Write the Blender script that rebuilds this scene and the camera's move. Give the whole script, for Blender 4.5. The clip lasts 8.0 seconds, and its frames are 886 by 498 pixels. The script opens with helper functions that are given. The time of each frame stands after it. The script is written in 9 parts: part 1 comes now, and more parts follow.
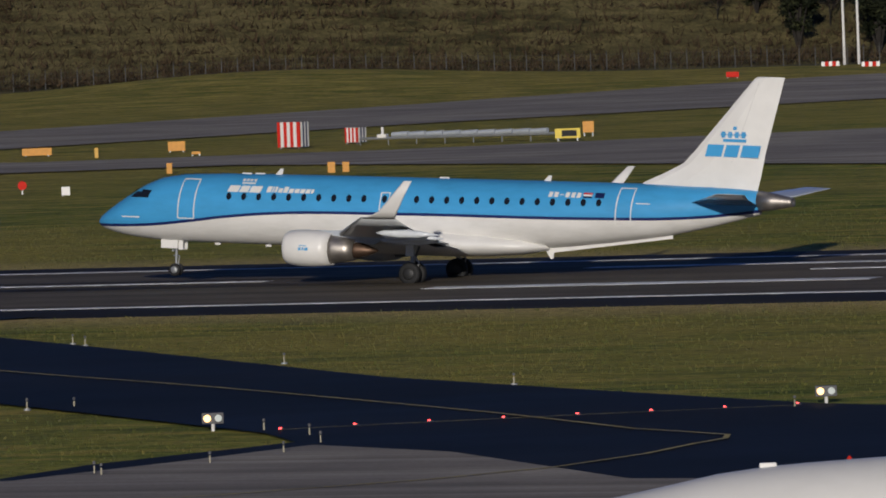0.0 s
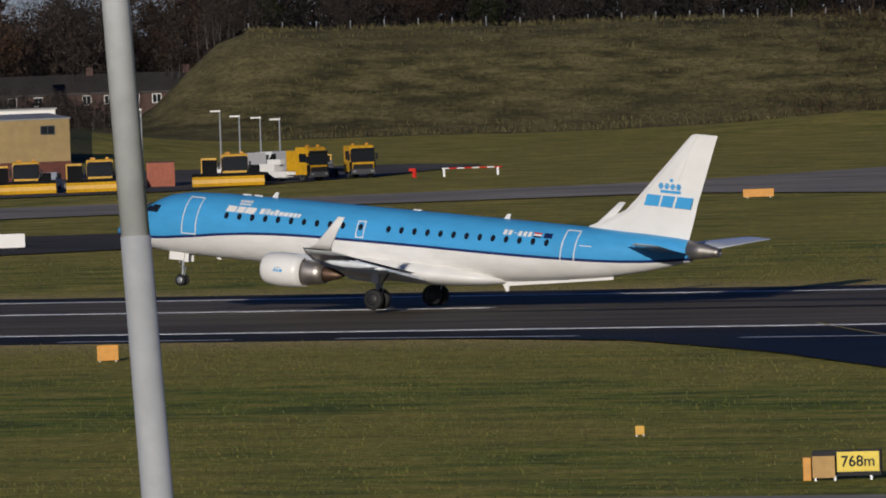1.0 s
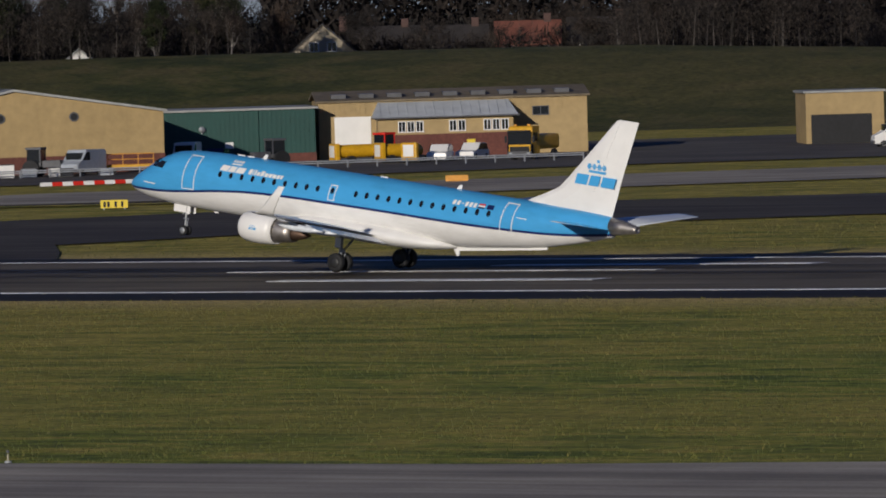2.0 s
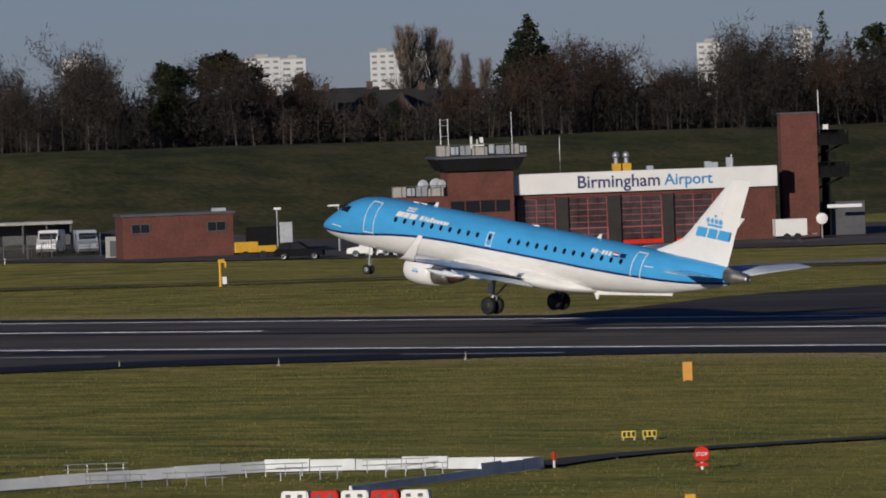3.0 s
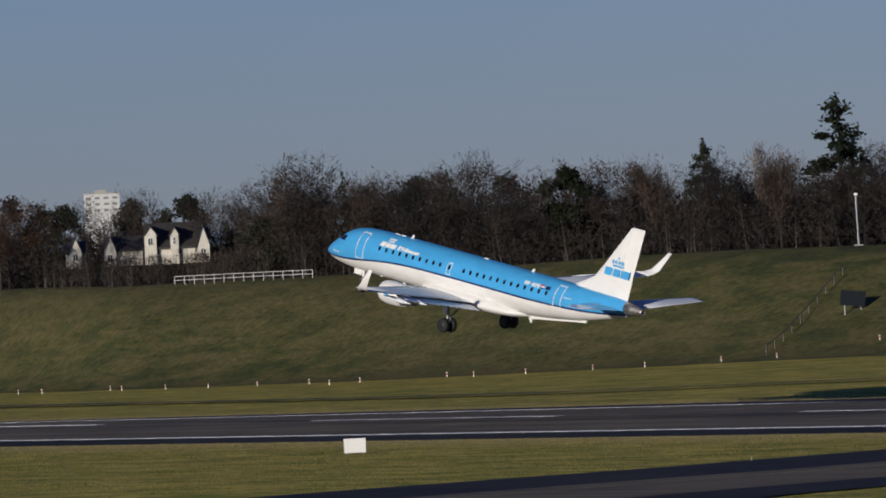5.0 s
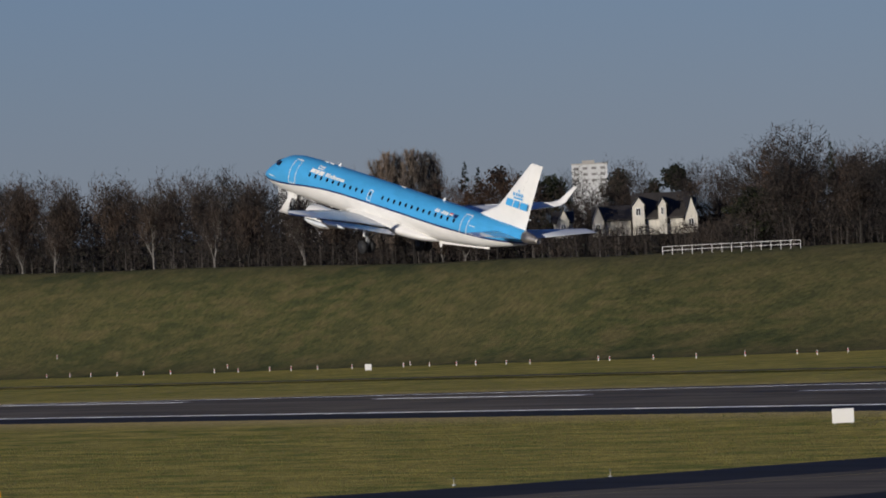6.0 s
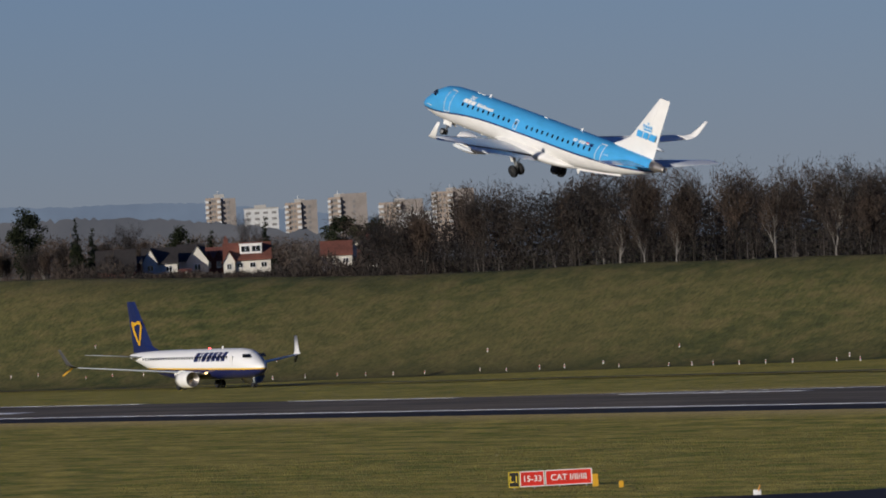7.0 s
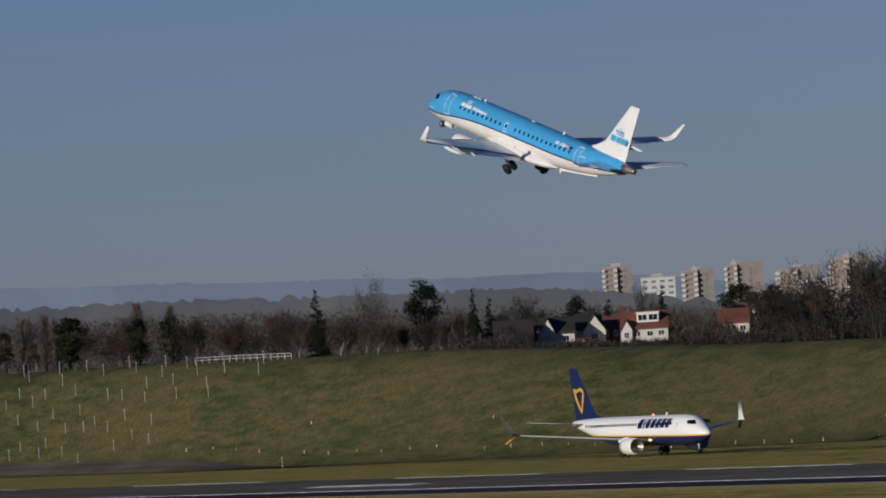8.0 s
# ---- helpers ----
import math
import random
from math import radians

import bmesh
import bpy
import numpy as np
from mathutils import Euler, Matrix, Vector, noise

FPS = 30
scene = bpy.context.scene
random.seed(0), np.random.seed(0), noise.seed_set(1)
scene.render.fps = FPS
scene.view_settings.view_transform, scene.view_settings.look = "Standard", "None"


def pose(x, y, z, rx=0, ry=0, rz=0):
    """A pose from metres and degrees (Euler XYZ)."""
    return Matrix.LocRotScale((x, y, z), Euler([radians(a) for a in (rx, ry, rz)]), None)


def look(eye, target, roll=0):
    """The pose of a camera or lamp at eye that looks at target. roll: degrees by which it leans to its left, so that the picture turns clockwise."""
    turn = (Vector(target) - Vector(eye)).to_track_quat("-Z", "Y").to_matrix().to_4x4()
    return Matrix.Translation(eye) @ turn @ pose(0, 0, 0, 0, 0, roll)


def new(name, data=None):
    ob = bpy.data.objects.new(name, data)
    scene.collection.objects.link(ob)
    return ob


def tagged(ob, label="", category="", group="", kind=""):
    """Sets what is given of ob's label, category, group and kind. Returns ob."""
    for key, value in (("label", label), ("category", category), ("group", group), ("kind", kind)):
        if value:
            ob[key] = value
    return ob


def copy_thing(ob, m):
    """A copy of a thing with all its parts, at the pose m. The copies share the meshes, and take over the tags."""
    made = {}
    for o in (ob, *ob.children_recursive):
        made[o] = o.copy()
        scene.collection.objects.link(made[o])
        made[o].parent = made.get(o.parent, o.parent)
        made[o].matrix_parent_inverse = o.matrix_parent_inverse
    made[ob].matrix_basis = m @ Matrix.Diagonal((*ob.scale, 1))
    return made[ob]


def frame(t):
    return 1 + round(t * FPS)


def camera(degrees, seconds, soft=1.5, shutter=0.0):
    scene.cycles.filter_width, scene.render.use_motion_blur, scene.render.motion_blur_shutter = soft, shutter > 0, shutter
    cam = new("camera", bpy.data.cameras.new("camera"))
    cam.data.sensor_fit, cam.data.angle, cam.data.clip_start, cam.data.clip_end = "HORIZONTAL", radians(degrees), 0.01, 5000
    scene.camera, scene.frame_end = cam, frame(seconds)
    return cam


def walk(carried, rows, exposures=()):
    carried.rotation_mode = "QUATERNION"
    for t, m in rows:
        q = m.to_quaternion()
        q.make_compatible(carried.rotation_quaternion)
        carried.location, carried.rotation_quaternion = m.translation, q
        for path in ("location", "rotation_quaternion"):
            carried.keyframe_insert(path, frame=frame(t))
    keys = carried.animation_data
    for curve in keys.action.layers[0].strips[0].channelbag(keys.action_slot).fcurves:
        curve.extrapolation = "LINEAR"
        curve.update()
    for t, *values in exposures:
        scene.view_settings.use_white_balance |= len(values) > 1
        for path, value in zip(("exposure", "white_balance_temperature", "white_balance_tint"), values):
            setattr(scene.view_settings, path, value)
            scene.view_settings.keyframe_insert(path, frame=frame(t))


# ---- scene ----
cam = camera(5.52, 8.0, soft=1.85, shutter=0.0)
EYE = (0.0, 0.0, 16.15)
# seconds, pan to the left, tilt, roll (degrees)
VIEW = (
    (0, 22.564, -1.866, -2.171),
    (0.2, 24.237, -1.837, -1.969),
    (0.5, 26.669, -1.654, -1.834),
    (0.8, 28.758, -1.592, -1.900),
    (1, 30.438, -1.536, -2.030),
    (1.2, 31.843, -1.502, -1.994),
    (2.3, 39.416, -1.513, -1.853),
    (2.5, 40.929, -1.339, -2.015),
    (3, 44.107, -1.086, -2.037),
    (3.5, 46.653, -0.862, -2.362),
    (4, 49.011, -0.675, -2.625),
    (4.5, 50.953, -0.518, -2.711),
    (4.7, 51.773, -0.413, -2.778),
    (5.8, 55.478, -0.243, -2.922),
    (6, 55.997, -0.311, -2.919),
    (6.5, 57.938, -0.279, -3.113),
    (7, 59.871, -0.181, -3.096),
    (7.5, 61.083, 0.040, -3.652),
    (8, 62.314, 0.392, -3.705),
)


def aim(pan, tilt, roll):
    a, b = radians(pan), radians(tilt)
    way = Vector((-math.sin(a) * math.cos(b), math.cos(a) * math.cos(b), math.sin(b)))
    return look(EYE, Vector(EYE) + way * 100, roll)


walk(cam, [(t, aim(p, e, r)) for t, p, e, r in VIEW], exposures=[(0.0, -0.3), (1.0, -0.1), (2.5, -0.1), (3.5, 0.08), (4.5, 0.18), (6.0, 0.1), (6.5, 0.22), (8.0, 0.05)])

# ---- light: a low winter sun behind the camera, clear blue-grey sky
SUN = Vector((0.305, -1.0, 0.215)).normalized()
world = bpy.data.worlds.new("sky")
scene.world = world
world.use_nodes = True
wn = world.node_tree
sky = wn.nodes.new("ShaderNodeTexSky")
sky.sky_type, sky.sun_disc = "NISHITA", False
sky.sun_elevation, sky.sun_rotation = math.asin(SUN.z), math.atan2(SUN.x, SUN.y)
sky.altitude, sky.air_density, sky.dust_density, sky.ozone_density = 1500, 1.0, 0.0, 4.0
tint = wn.nodes.new("ShaderNodeMix")
tint.data_type, tint.blend_type, tint.inputs[0].default_value = "RGBA", "MULTIPLY", 1.0
tint.inputs[7].default_value = (0.665, 0.705, 1.10, 1)
wn.links.new(sky.outputs[0], tint.inputs[6])
wn.links.new(tint.outputs[2], wn.nodes["Background"].inputs[0])
wn.nodes["Background"].inputs[1].default_value = 0.05
sun = new("sun", bpy.data.lights.new("sun", "SUN"))
sun.data.energy, sun.data.angle, sun.data.color = 3.4, radians(0.6), (1.0, 0.935, 0.85)
sun.matrix_world = look(SUN * 100, (0, 0, 0))

# ---- materials
def nodes_of(name):
    m = bpy.data.materials.new(name)
    m.use_nodes = True
    nt = m.node_tree
    return m, nt, nt.nodes["Principled BSDF"]


def coords(nt, scale=(1, 1, 1), kind="Object"):
    tc = nt.nodes.new("ShaderNodeTexCoord")
    mp = nt.nodes.new("ShaderNodeMapping")
    mp.inputs["Scale"].default_value = scale
    nt.links.new(tc.outputs[kind], mp.inputs[0])
    return mp.outputs[0]


def noise_of(nt, vec, scale, detail=4, rough=0.6):
    n = nt.nodes.new("ShaderNodeTexNoise")
    n.inputs["Scale"].default_value, n.inputs["Detail"].default_value, n.inputs["Roughness"].default_value = scale, detail, rough
    nt.links.new(vec, n.inputs["Vector"])
    return n.outputs["Fac"]


def ramp_of(nt, fac, stops):
    r = nt.nodes.new("ShaderNodeValToRGB")
    els = r.color_ramp.elements
    while len(els) < len(stops):
        els.new(0.5)
    for e, (p, c) in zip(els, stops):
        e.position, e.color = p, (*c, 1)
    nt.links.new(fac, r.inputs[0])
    return r.outputs[0]


def mix_of(nt, fac, a, b, mode="MIX"):
    n = nt.nodes.new("ShaderNodeMix")
    n.data_type, n.blend_type = "RGBA", mode
    for sock, v in ((n.inputs[0], fac), (n.inputs[6], a), (n.inputs[7], b)):
        if isinstance(v, (int, float)):
            sock.default_value = v
        elif isinstance(v, tuple):
            sock.default_value = (*v, 1)
        else:
            nt.links.new(v, sock)
    return n.outputs[2]


def bump_of(nt, bsdf, fac, strength, dist):
    b = nt.nodes.new("ShaderNodeBump")
    b.inputs["Strength"].default_value, b.inputs["Distance"].default_value = strength, dist
    nt.links.new(fac, b.inputs["Height"])
    nt.links.new(b.outputs[0], bsdf.inputs["Normal"])


def shade(c, k):
    return tuple(min(1, v * k) for v in c)


def paint(name, c, rough=0.5, metal=0.0, vary=0.15, grain=3.0, bump=0.0, spec=0.5, each=0.0):
    """Plain surface with grain and stains at two scales; each: variation from piece to piece."""
    m, nt, b = nodes_of(name)
    v = coords(nt)
    n1, n2 = noise_of(nt, v, grain, 5), noise_of(nt, v, grain * 0.13, 3)
    col = ramp_of(nt, n1, [(0.3, shade(c, 1 - vary)), (0.7, shade(c, 1 + vary * 0.6))])
    dirt = ramp_of(nt, n2, [(0.35, (1 - vary, 1 - vary, 1 - vary * 1.1)), (0.6, (1, 1, 1))])
    col = mix_of(nt, 1.0, col, dirt, "MULTIPLY")
    if each:
        oi = nt.nodes.new("ShaderNodeObjectInfo")
        col = mix_of(nt, 1.0, col, ramp_of(nt, oi.outputs["Random"], [(0, (1 - each,) * 3), (1, (1, 1, 1))]), "MULTIPLY")
    nt.links.new(col, b.inputs["Base Color"])
    b.inputs["Roughness"].default_value, b.inputs["Metallic"].default_value = rough, metal
    b.inputs["Specular IOR Level"].default_value = spec
    if bump:
        bump_of(nt, b, n1, bump, 0.02)
    return m


def glow(name, c, power):
    m, nt, b = nodes_of(name)
    b.inputs["Base Color"].default_value = (*c, 1)
    b.inputs["Emission Color"].default_value = (*c, 1)
    b.inputs["Emission Strength"].default_value = power
    return m


def grass_mat(name, green, dry, dark, streak, dry_edge, verge=None):
    m, nt, b = nodes_of(name)
    v = coords(nt)
    vs = coords(nt, (0.16, streak, 1))
    big, mid, fine = noise_of(nt, v, 0.018, 4), noise_of(nt, vs, 0.8, 5, 0.65), noise_of(nt, v, 1.3, 6, 0.75)
    col = ramp_of(nt, mid, [(0.39, dark), (0.5, green), (0.62, dry)])
    col = mix_of(nt, ramp_of(nt, big, [(0.42, (0, 0, 0)), (0.62, (dry_edge,) * 3)]), col, dry)
    if verge:
        # the sward between the runway and the parallel taxiway is drier towards the west
        west = nt.nodes.new("ShaderNodeSeparateXYZ")
        nt.links.new(v, west.inputs[0])
        dry_w = nt.nodes.new("ShaderNodeMapRange")
        dry_w.inputs["From Min"].default_value, dry_w.inputs["From Max"].default_value = -215.0, -360.0
        dry_w.inputs["To Min"].default_value, dry_w.inputs["To Max"].default_value = 0.0, 0.8
        nt.links.new(west.outputs["X"], dry_w.inputs["Value"])
        col = mix_of(nt, dry_w.outputs[0], col, ramp_of(nt, mid, [(0.38, shade(green, 0.8)), (0.5, shade(dry, 0.85)), (0.62, shade(dry, 1.25))]))
        # drier, yellower strips beside the runway
        sep = nt.nodes.new("ShaderNodeSeparateXYZ")
        nt.links.new(v, sep.inputs[0])
        off = nt.nodes.new("ShaderNodeMath")
        off.operation, off.inputs[1].default_value = "SUBTRACT", 411.56
        nt.links.new(sep.outputs["Y"], off.inputs[0])
        dist = nt.nodes.new("ShaderNodeMath")
        dist.operation = "ABSOLUTE"
        nt.links.new(off.outputs[0], dist.inputs[0])
        rag = nt.nodes.new("ShaderNodeMath")
        rag.operation, rag.inputs[1].default_value = "MULTIPLY_ADD", 16.0
        nt.links.new(mid, rag.inputs[0])
        nt.links.new(dist.outputs[0], rag.inputs[2])
        mr = nt.nodes.new("ShaderNodeMapRange")
        mr.inputs["From Min"].default_value, mr.inputs["From Max"].default_value = 38.0, 52.0
        mr.inputs["To Min"].default_value, mr.inputs["To Max"].default_value = 0.95, 0.0
        nt.links.new(rag.outputs[0], mr.inputs["Value"])
        col = mix_of(nt, mr.outputs[0], col, verge)
    col = mix_of(nt, 1.0, col, ramp_of(nt, fine, [(0.32, (0.42, 0.44, 0.4)), (0.62, (1.2, 1.17, 1.08))]), "MULTIPLY")
    nt.links.new(col, b.inputs["Base Color"])
    b.inputs["Roughness"].default_value = 0.95
    b.inputs["Specular IOR Level"].default_value = 0.15
    bump_of(nt, b, fine, 0.9, 0.25)
    return m


def asphalt_mat(name, c, rough=0.75, wet=0.0, along=(0.02, 0.5, 1)):
    m, nt, b = nodes_of(name)
    v = coords(nt)
    streaks, patch, grain = noise_of(nt, coords(nt, along), 1.0, 4), noise_of(nt, v, 0.06, 4), noise_of(nt, v, 6.0, 3)
    col = ramp_of(nt, streaks, [(0.35, shade(c, 0.72)), (0.65, shade(c, 1.25))])
    col = mix_of(nt, 1.0, col, ramp_of(nt, patch, [(0.4, (0.75, 0.75, 0.78)), (0.65, (1.1, 1.1, 1.1))]), "MULTIPLY")
    nt.links.new(mix_of(nt, 1.0, col, ramp_of(nt, grain, [(0.3, (0.85,) * 3), (0.7, (1.1,) * 3)]), "MULTIPLY"), b.inputs["Base Color"])
    r = nt.nodes.new("ShaderNodeMapRange")
    r.inputs["To Min"].default_value, r.inputs["To Max"].default_value = rough - wet, rough + 0.1
    nt.links.new(patch, r.inputs["Value"])
    nt.links.new(r.outputs[0], b.inputs["Roughness"])
    b.inputs["Specular IOR Level"].default_value = 0.06
    return m


M_GRASS = grass_mat("mown grass", (0.25, 0.285, 0.046), (0.46, 0.365, 0.088), (0.105, 0.142, 0.026), 0.4, 0.75, (0.6, 0.45, 0.19))
M_ROUGH = grass_mat("rough bank grass", (0.125, 0.108, 0.047), (0.19, 0.16, 0.075), (0.06, 0.055, 0.026), 0.2, 0.6)
M_BANK = grass_mat("bank grass", (0.082, 0.085, 0.03), (0.122, 0.104, 0.045), (0.046, 0.056, 0.021), 0.12, 0.5)
M_RUNWAY = asphalt_mat("grooved runway asphalt", (0.165, 0.14, 0.105), 0.8)
M_TAXI_NEW = asphalt_mat("fresh dark asphalt", (0.016, 0.0145, 0.0135), 0.6, 0.1, (0.05, 0.05, 1))
M_SHOULDER = asphalt_mat("dark shoulder asphalt", (0.036, 0.032, 0.029), 0.7, 0.1)
M_TAXI_MID = asphalt_mat("dark worn asphalt", (0.105, 0.09, 0.07), 0.75)
M_TAXI_OLD = asphalt_mat("worn grey asphalt", (0.42, 0.37, 0.295), 0.85)
M_APRON = asphalt_mat("stained yard asphalt", (0.15, 0.135, 0.115), 0.85)
M_WHITE_LINE = paint("white road paint", (0.88, 0.88, 0.86), 0.7, vary=0.3, grain=2)
M_YELLOW_LINE = paint("yellow road paint", (0.6, 0.47, 0.14), 0.7, vary=0.35, grain=2)
M_BLUE = paint("light blue gloss paint", (0.06, 0.345, 0.66), 0.32, vary=0.05, grain=0.6)
M_WHITE = paint("white gloss paint", (0.78, 0.76, 0.72), 0.38, vary=0.06, grain=0.7)
M_NAVY = paint("dark blue gloss paint", (0.008, 0.015, 0.075), 0.35, vary=0.08)
M_GREY = paint("light grey paint", (0.40, 0.43, 0.47), 0.36, vary=0.12)
M_DARKGREY = paint("dark grey paint", (0.08, 0.08, 0.085), 0.55, vary=0.2)
M_BLACK = paint("black rubber", (0.012, 0.012, 0.013), 0.75, vary=0.3)
M_RIM = paint("dark wheel alloy", (0.035, 0.035, 0.036), 0.5, 0.3, vary=0.2)
M_METAL = paint("bare heat-stained metal", (0.46, 0.42, 0.38), 0.46, 0.9, vary=0.25, grain=2)
M_EXH = paint("burnt exhaust metal", (0.16, 0.1, 0.07), 0.5, 0.8, vary=0.3, grain=2)
M_STEEL = paint("galvanised steel", (0.4, 0.41, 0.42), 0.45, 0.6, vary=0.15, grain=4)
M_GLASS = paint("dark window glass", (0.012, 0.015, 0.02), 0.08, vary=0.1, spec=0.8)
M_YELLOW = paint("yellow vehicle paint", (0.64, 0.34, 0.01), 0.45, vary=0.15)
M_ORANGE = paint("orange marker paint", (0.68, 0.3, 0.03), 0.55, vary=0.15)
M_RED = paint("signal red paint", (0.62, 0.03, 0.018), 0.7, vary=0.12, spec=0.15)
M_SIGNYEL = paint("yellow sign face", (0.75, 0.55, 0.03), 0.5, vary=0.08)
M_TAN = paint("tan profiled cladding", (0.375, 0.262, 0.112), 0.65, vary=0.14, grain=1.2)
M_BRICK = paint("red brick wall", (0.135, 0.044, 0.031), 0.85, vary=0.25, grain=4)
M_DARKBRICK = paint("sooty brown brick", (0.085, 0.048, 0.04), 0.9, vary=0.25, grain=4)
M_POLE = paint("weathered galvanised column", (0.47, 0.48, 0.48), 0.55, 0.0, vary=0.12, grain=5)
M_GREEN = paint("green profiled cladding", (0.003, 0.052, 0.04), 0.5, vary=0.12)
M_PANE = paint("grimy dark glazing", (0.085, 0.06, 0.062), 0.18, vary=0.45, grain=1.5)
M_MATT_BLACK = paint("matt black steel", (0.01, 0.01, 0.011), 0.9, vary=0.3, spec=0.15)
M_PIER = paint("dark brown brick", (0.035, 0.03, 0.026), 0.85, vary=0.35, grain=2.0, bump=0.2)
M_DOORBAR = paint("faded red door bar", (0.36, 0.085, 0.09), 0.5, vary=0.15)
M_ROOF = paint("grey sheet roof", (0.33, 0.33, 0.31), 0.6, vary=0.2, grain=0.8)
M_TILE = paint("dark roof tiles", (0.04, 0.034, 0.03), 0.7, vary=0.3)
M_REDTILE = paint("red clay roof tiles", (0.2, 0.07, 0.045), 0.8, vary=0.3)
M_CREAM = paint("weathered cream render", (0.4, 0.34, 0.25), 0.9, vary=0.15)
M_RENDER = paint("cream wall render", (0.62, 0.58, 0.5), 0.85, vary=0.1)
M_CONC = paint("concrete", (0.38, 0.36, 0.33), 0.85, vary=0.15)


def fuselage_paint():
    """Blue above and white below, parted by a dark blue line that dips towards the nose and climbs to the tail."""
    m, nt, b = nodes_of("fuselage livery")
    tc = nt.nodes.new("ShaderNodeTexCoord")
    sp = nt.nodes.new("ShaderNodeSeparateXYZ")
    nt.links.new(tc.outputs["Object"], sp.inputs[0])
    rng = nt.nodes.new("ShaderNodeMath")
    rng.operation, rng.inputs[1].default_value = "DIVIDE", 36.24
    off = nt.nodes.new("ShaderNodeMath")
    off.operation, off.inputs[1].default_value = "ADD", 17.8
    nt.links.new(sp.outputs["X"], off.inputs[0])
    nt.links.new(off.outputs[0], rng.inputs[0])
    fc = nt.nodes.new("ShaderNodeFloatCurve")
    cv = fc.mapping.curves[0]
    pts = [(0, 2.38), (1.1, 2.41), (2.9, 2.5), (5.3, 2.77), (7.4, 3.06), (10.4, 3.33), (16.3, 3.48), (27.4, 3.61), (30.9, 3.75), (33.8, 4.07), (36.24, 4.5)]
    while len(cv.points) < len(pts):
        cv.points.new(0.5, 0.5)
    for p, (x, z) in zip(cv.points, pts):
        p.location = (x / 36.24, z / 6)
    fc.mapping.update()
    nt.links.new(rng.outputs[0], fc.inputs["Value"])
    d = nt.nodes.new("ShaderNodeMath")
    d.operation, d.inputs[1].default_value = "DIVIDE", 6.0
    nt.links.new(sp.outputs["Z"], d.inputs[0])
    s = nt.nodes.new("ShaderNodeMath")
    s.operation = "SUBTRACT"
    nt.links.new(d.outputs[0], s.inputs[0])
    nt.links.new(fc.outputs[0], s.inputs[1])
    r = nt.nodes.new("ShaderNodeValToRGB")
    r.color_ramp.interpolation = "CONSTANT"
    els = r.color_ramp.elements
    els.new(0.5)
    for e, (p, c) in zip(els, [(0, (0.78, 0.76, 0.72)), (0.487, (0.012, 0.022, 0.11)), (0.511, (0.06, 0.345, 0.66))]):
        e.position, e.color = p, (*c, 1)
    add = nt.nodes.new("ShaderNodeMath")
    add.operation, add.inputs[1].default_value = "ADD", 0.5
    nt.links.new(s.outputs[0], add.inputs[0])
    nt.links.new(add.outputs[0], r.inputs[0])
    n = noise_of(nt, coords(nt, (0.6, 1, 2)), 1.1, 5)
    col = mix_of(nt, 1.0, r.outputs[0], ramp_of(nt, n, [(0.3, (0.88, 0.88, 0.87)), (0.6, (1, 1, 1))]), "MULTIPLY")
    nt.links.new(col, b.inputs["Base Color"])
    b.inputs["Roughness"].default_value = 0.33
    return m


M_FUSE = fuselage_paint()


# ---- building helpers
def thing(name, m, label, category, group="", kind=""):
    ob = new(name)
    ob.matrix_basis = m
    ob.empty_display_size = 0.5
    return tagged(ob, label, category, group, kind)


def part(name, bm, material, parent=None, label="", smooth=False, keep=False):
    me = bpy.data.meshes.new(name)
    bmesh.ops.recalc_face_normals(bm, faces=bm.faces)
    bm.to_mesh(me)
    if not keep:
        bm.free()
    if smooth:
        for p in me.polygons:
            p.use_smooth = True
    me.materials.append(material)
    ob = new(name, me)
    if parent:
        ob.parent = parent
    if label:
        ob["label"] = label
    return ob


def again(ob, m, parent=None):
    """Another object on the same mesh."""
    o = new(ob.name.split(".")[0], ob.data)
    o.parent = parent or ob.parent
    o.matrix_basis = m
    for k in ("label", "category", "group", "kind"):
        if k in ob:
            o[k] = ob[k]
    return o


def box(bm, x0, x1, y0, y1, z0, z1, bevel=0.0, m=None):
    vs = [bm.verts.new((x, y, z)) for x in (x0, x1) for y in (y0, y1) for z in (z0, z1)]
    fs = [bm.faces.new([vs[i] for i in q]) for q in ((0, 1, 3, 2), (4, 6, 7, 5), (0, 4, 5, 1), (2, 3, 7, 6), (0, 2, 6, 4), (1, 5, 7, 3))]
    if bevel:
        es = list({e for f_ in fs for e in f_.edges})
        r = bmesh.ops.bevel(bm, geom=es, offset=bevel, segments=2, affect="EDGES", profile=0.6)
        vs = list({v for f_ in r["faces"] for v in f_.verts} | {v for v in vs if v.is_valid})
    if m is not None:
        bmesh.ops.transform(bm, matrix=m, verts=[v for v in vs if v.is_valid])
    return bm


def B(*boxes, bevel=0.0):
    bm = bmesh.new()
    for b in boxes:
        box(bm, *b, bevel=bevel)
    return bm


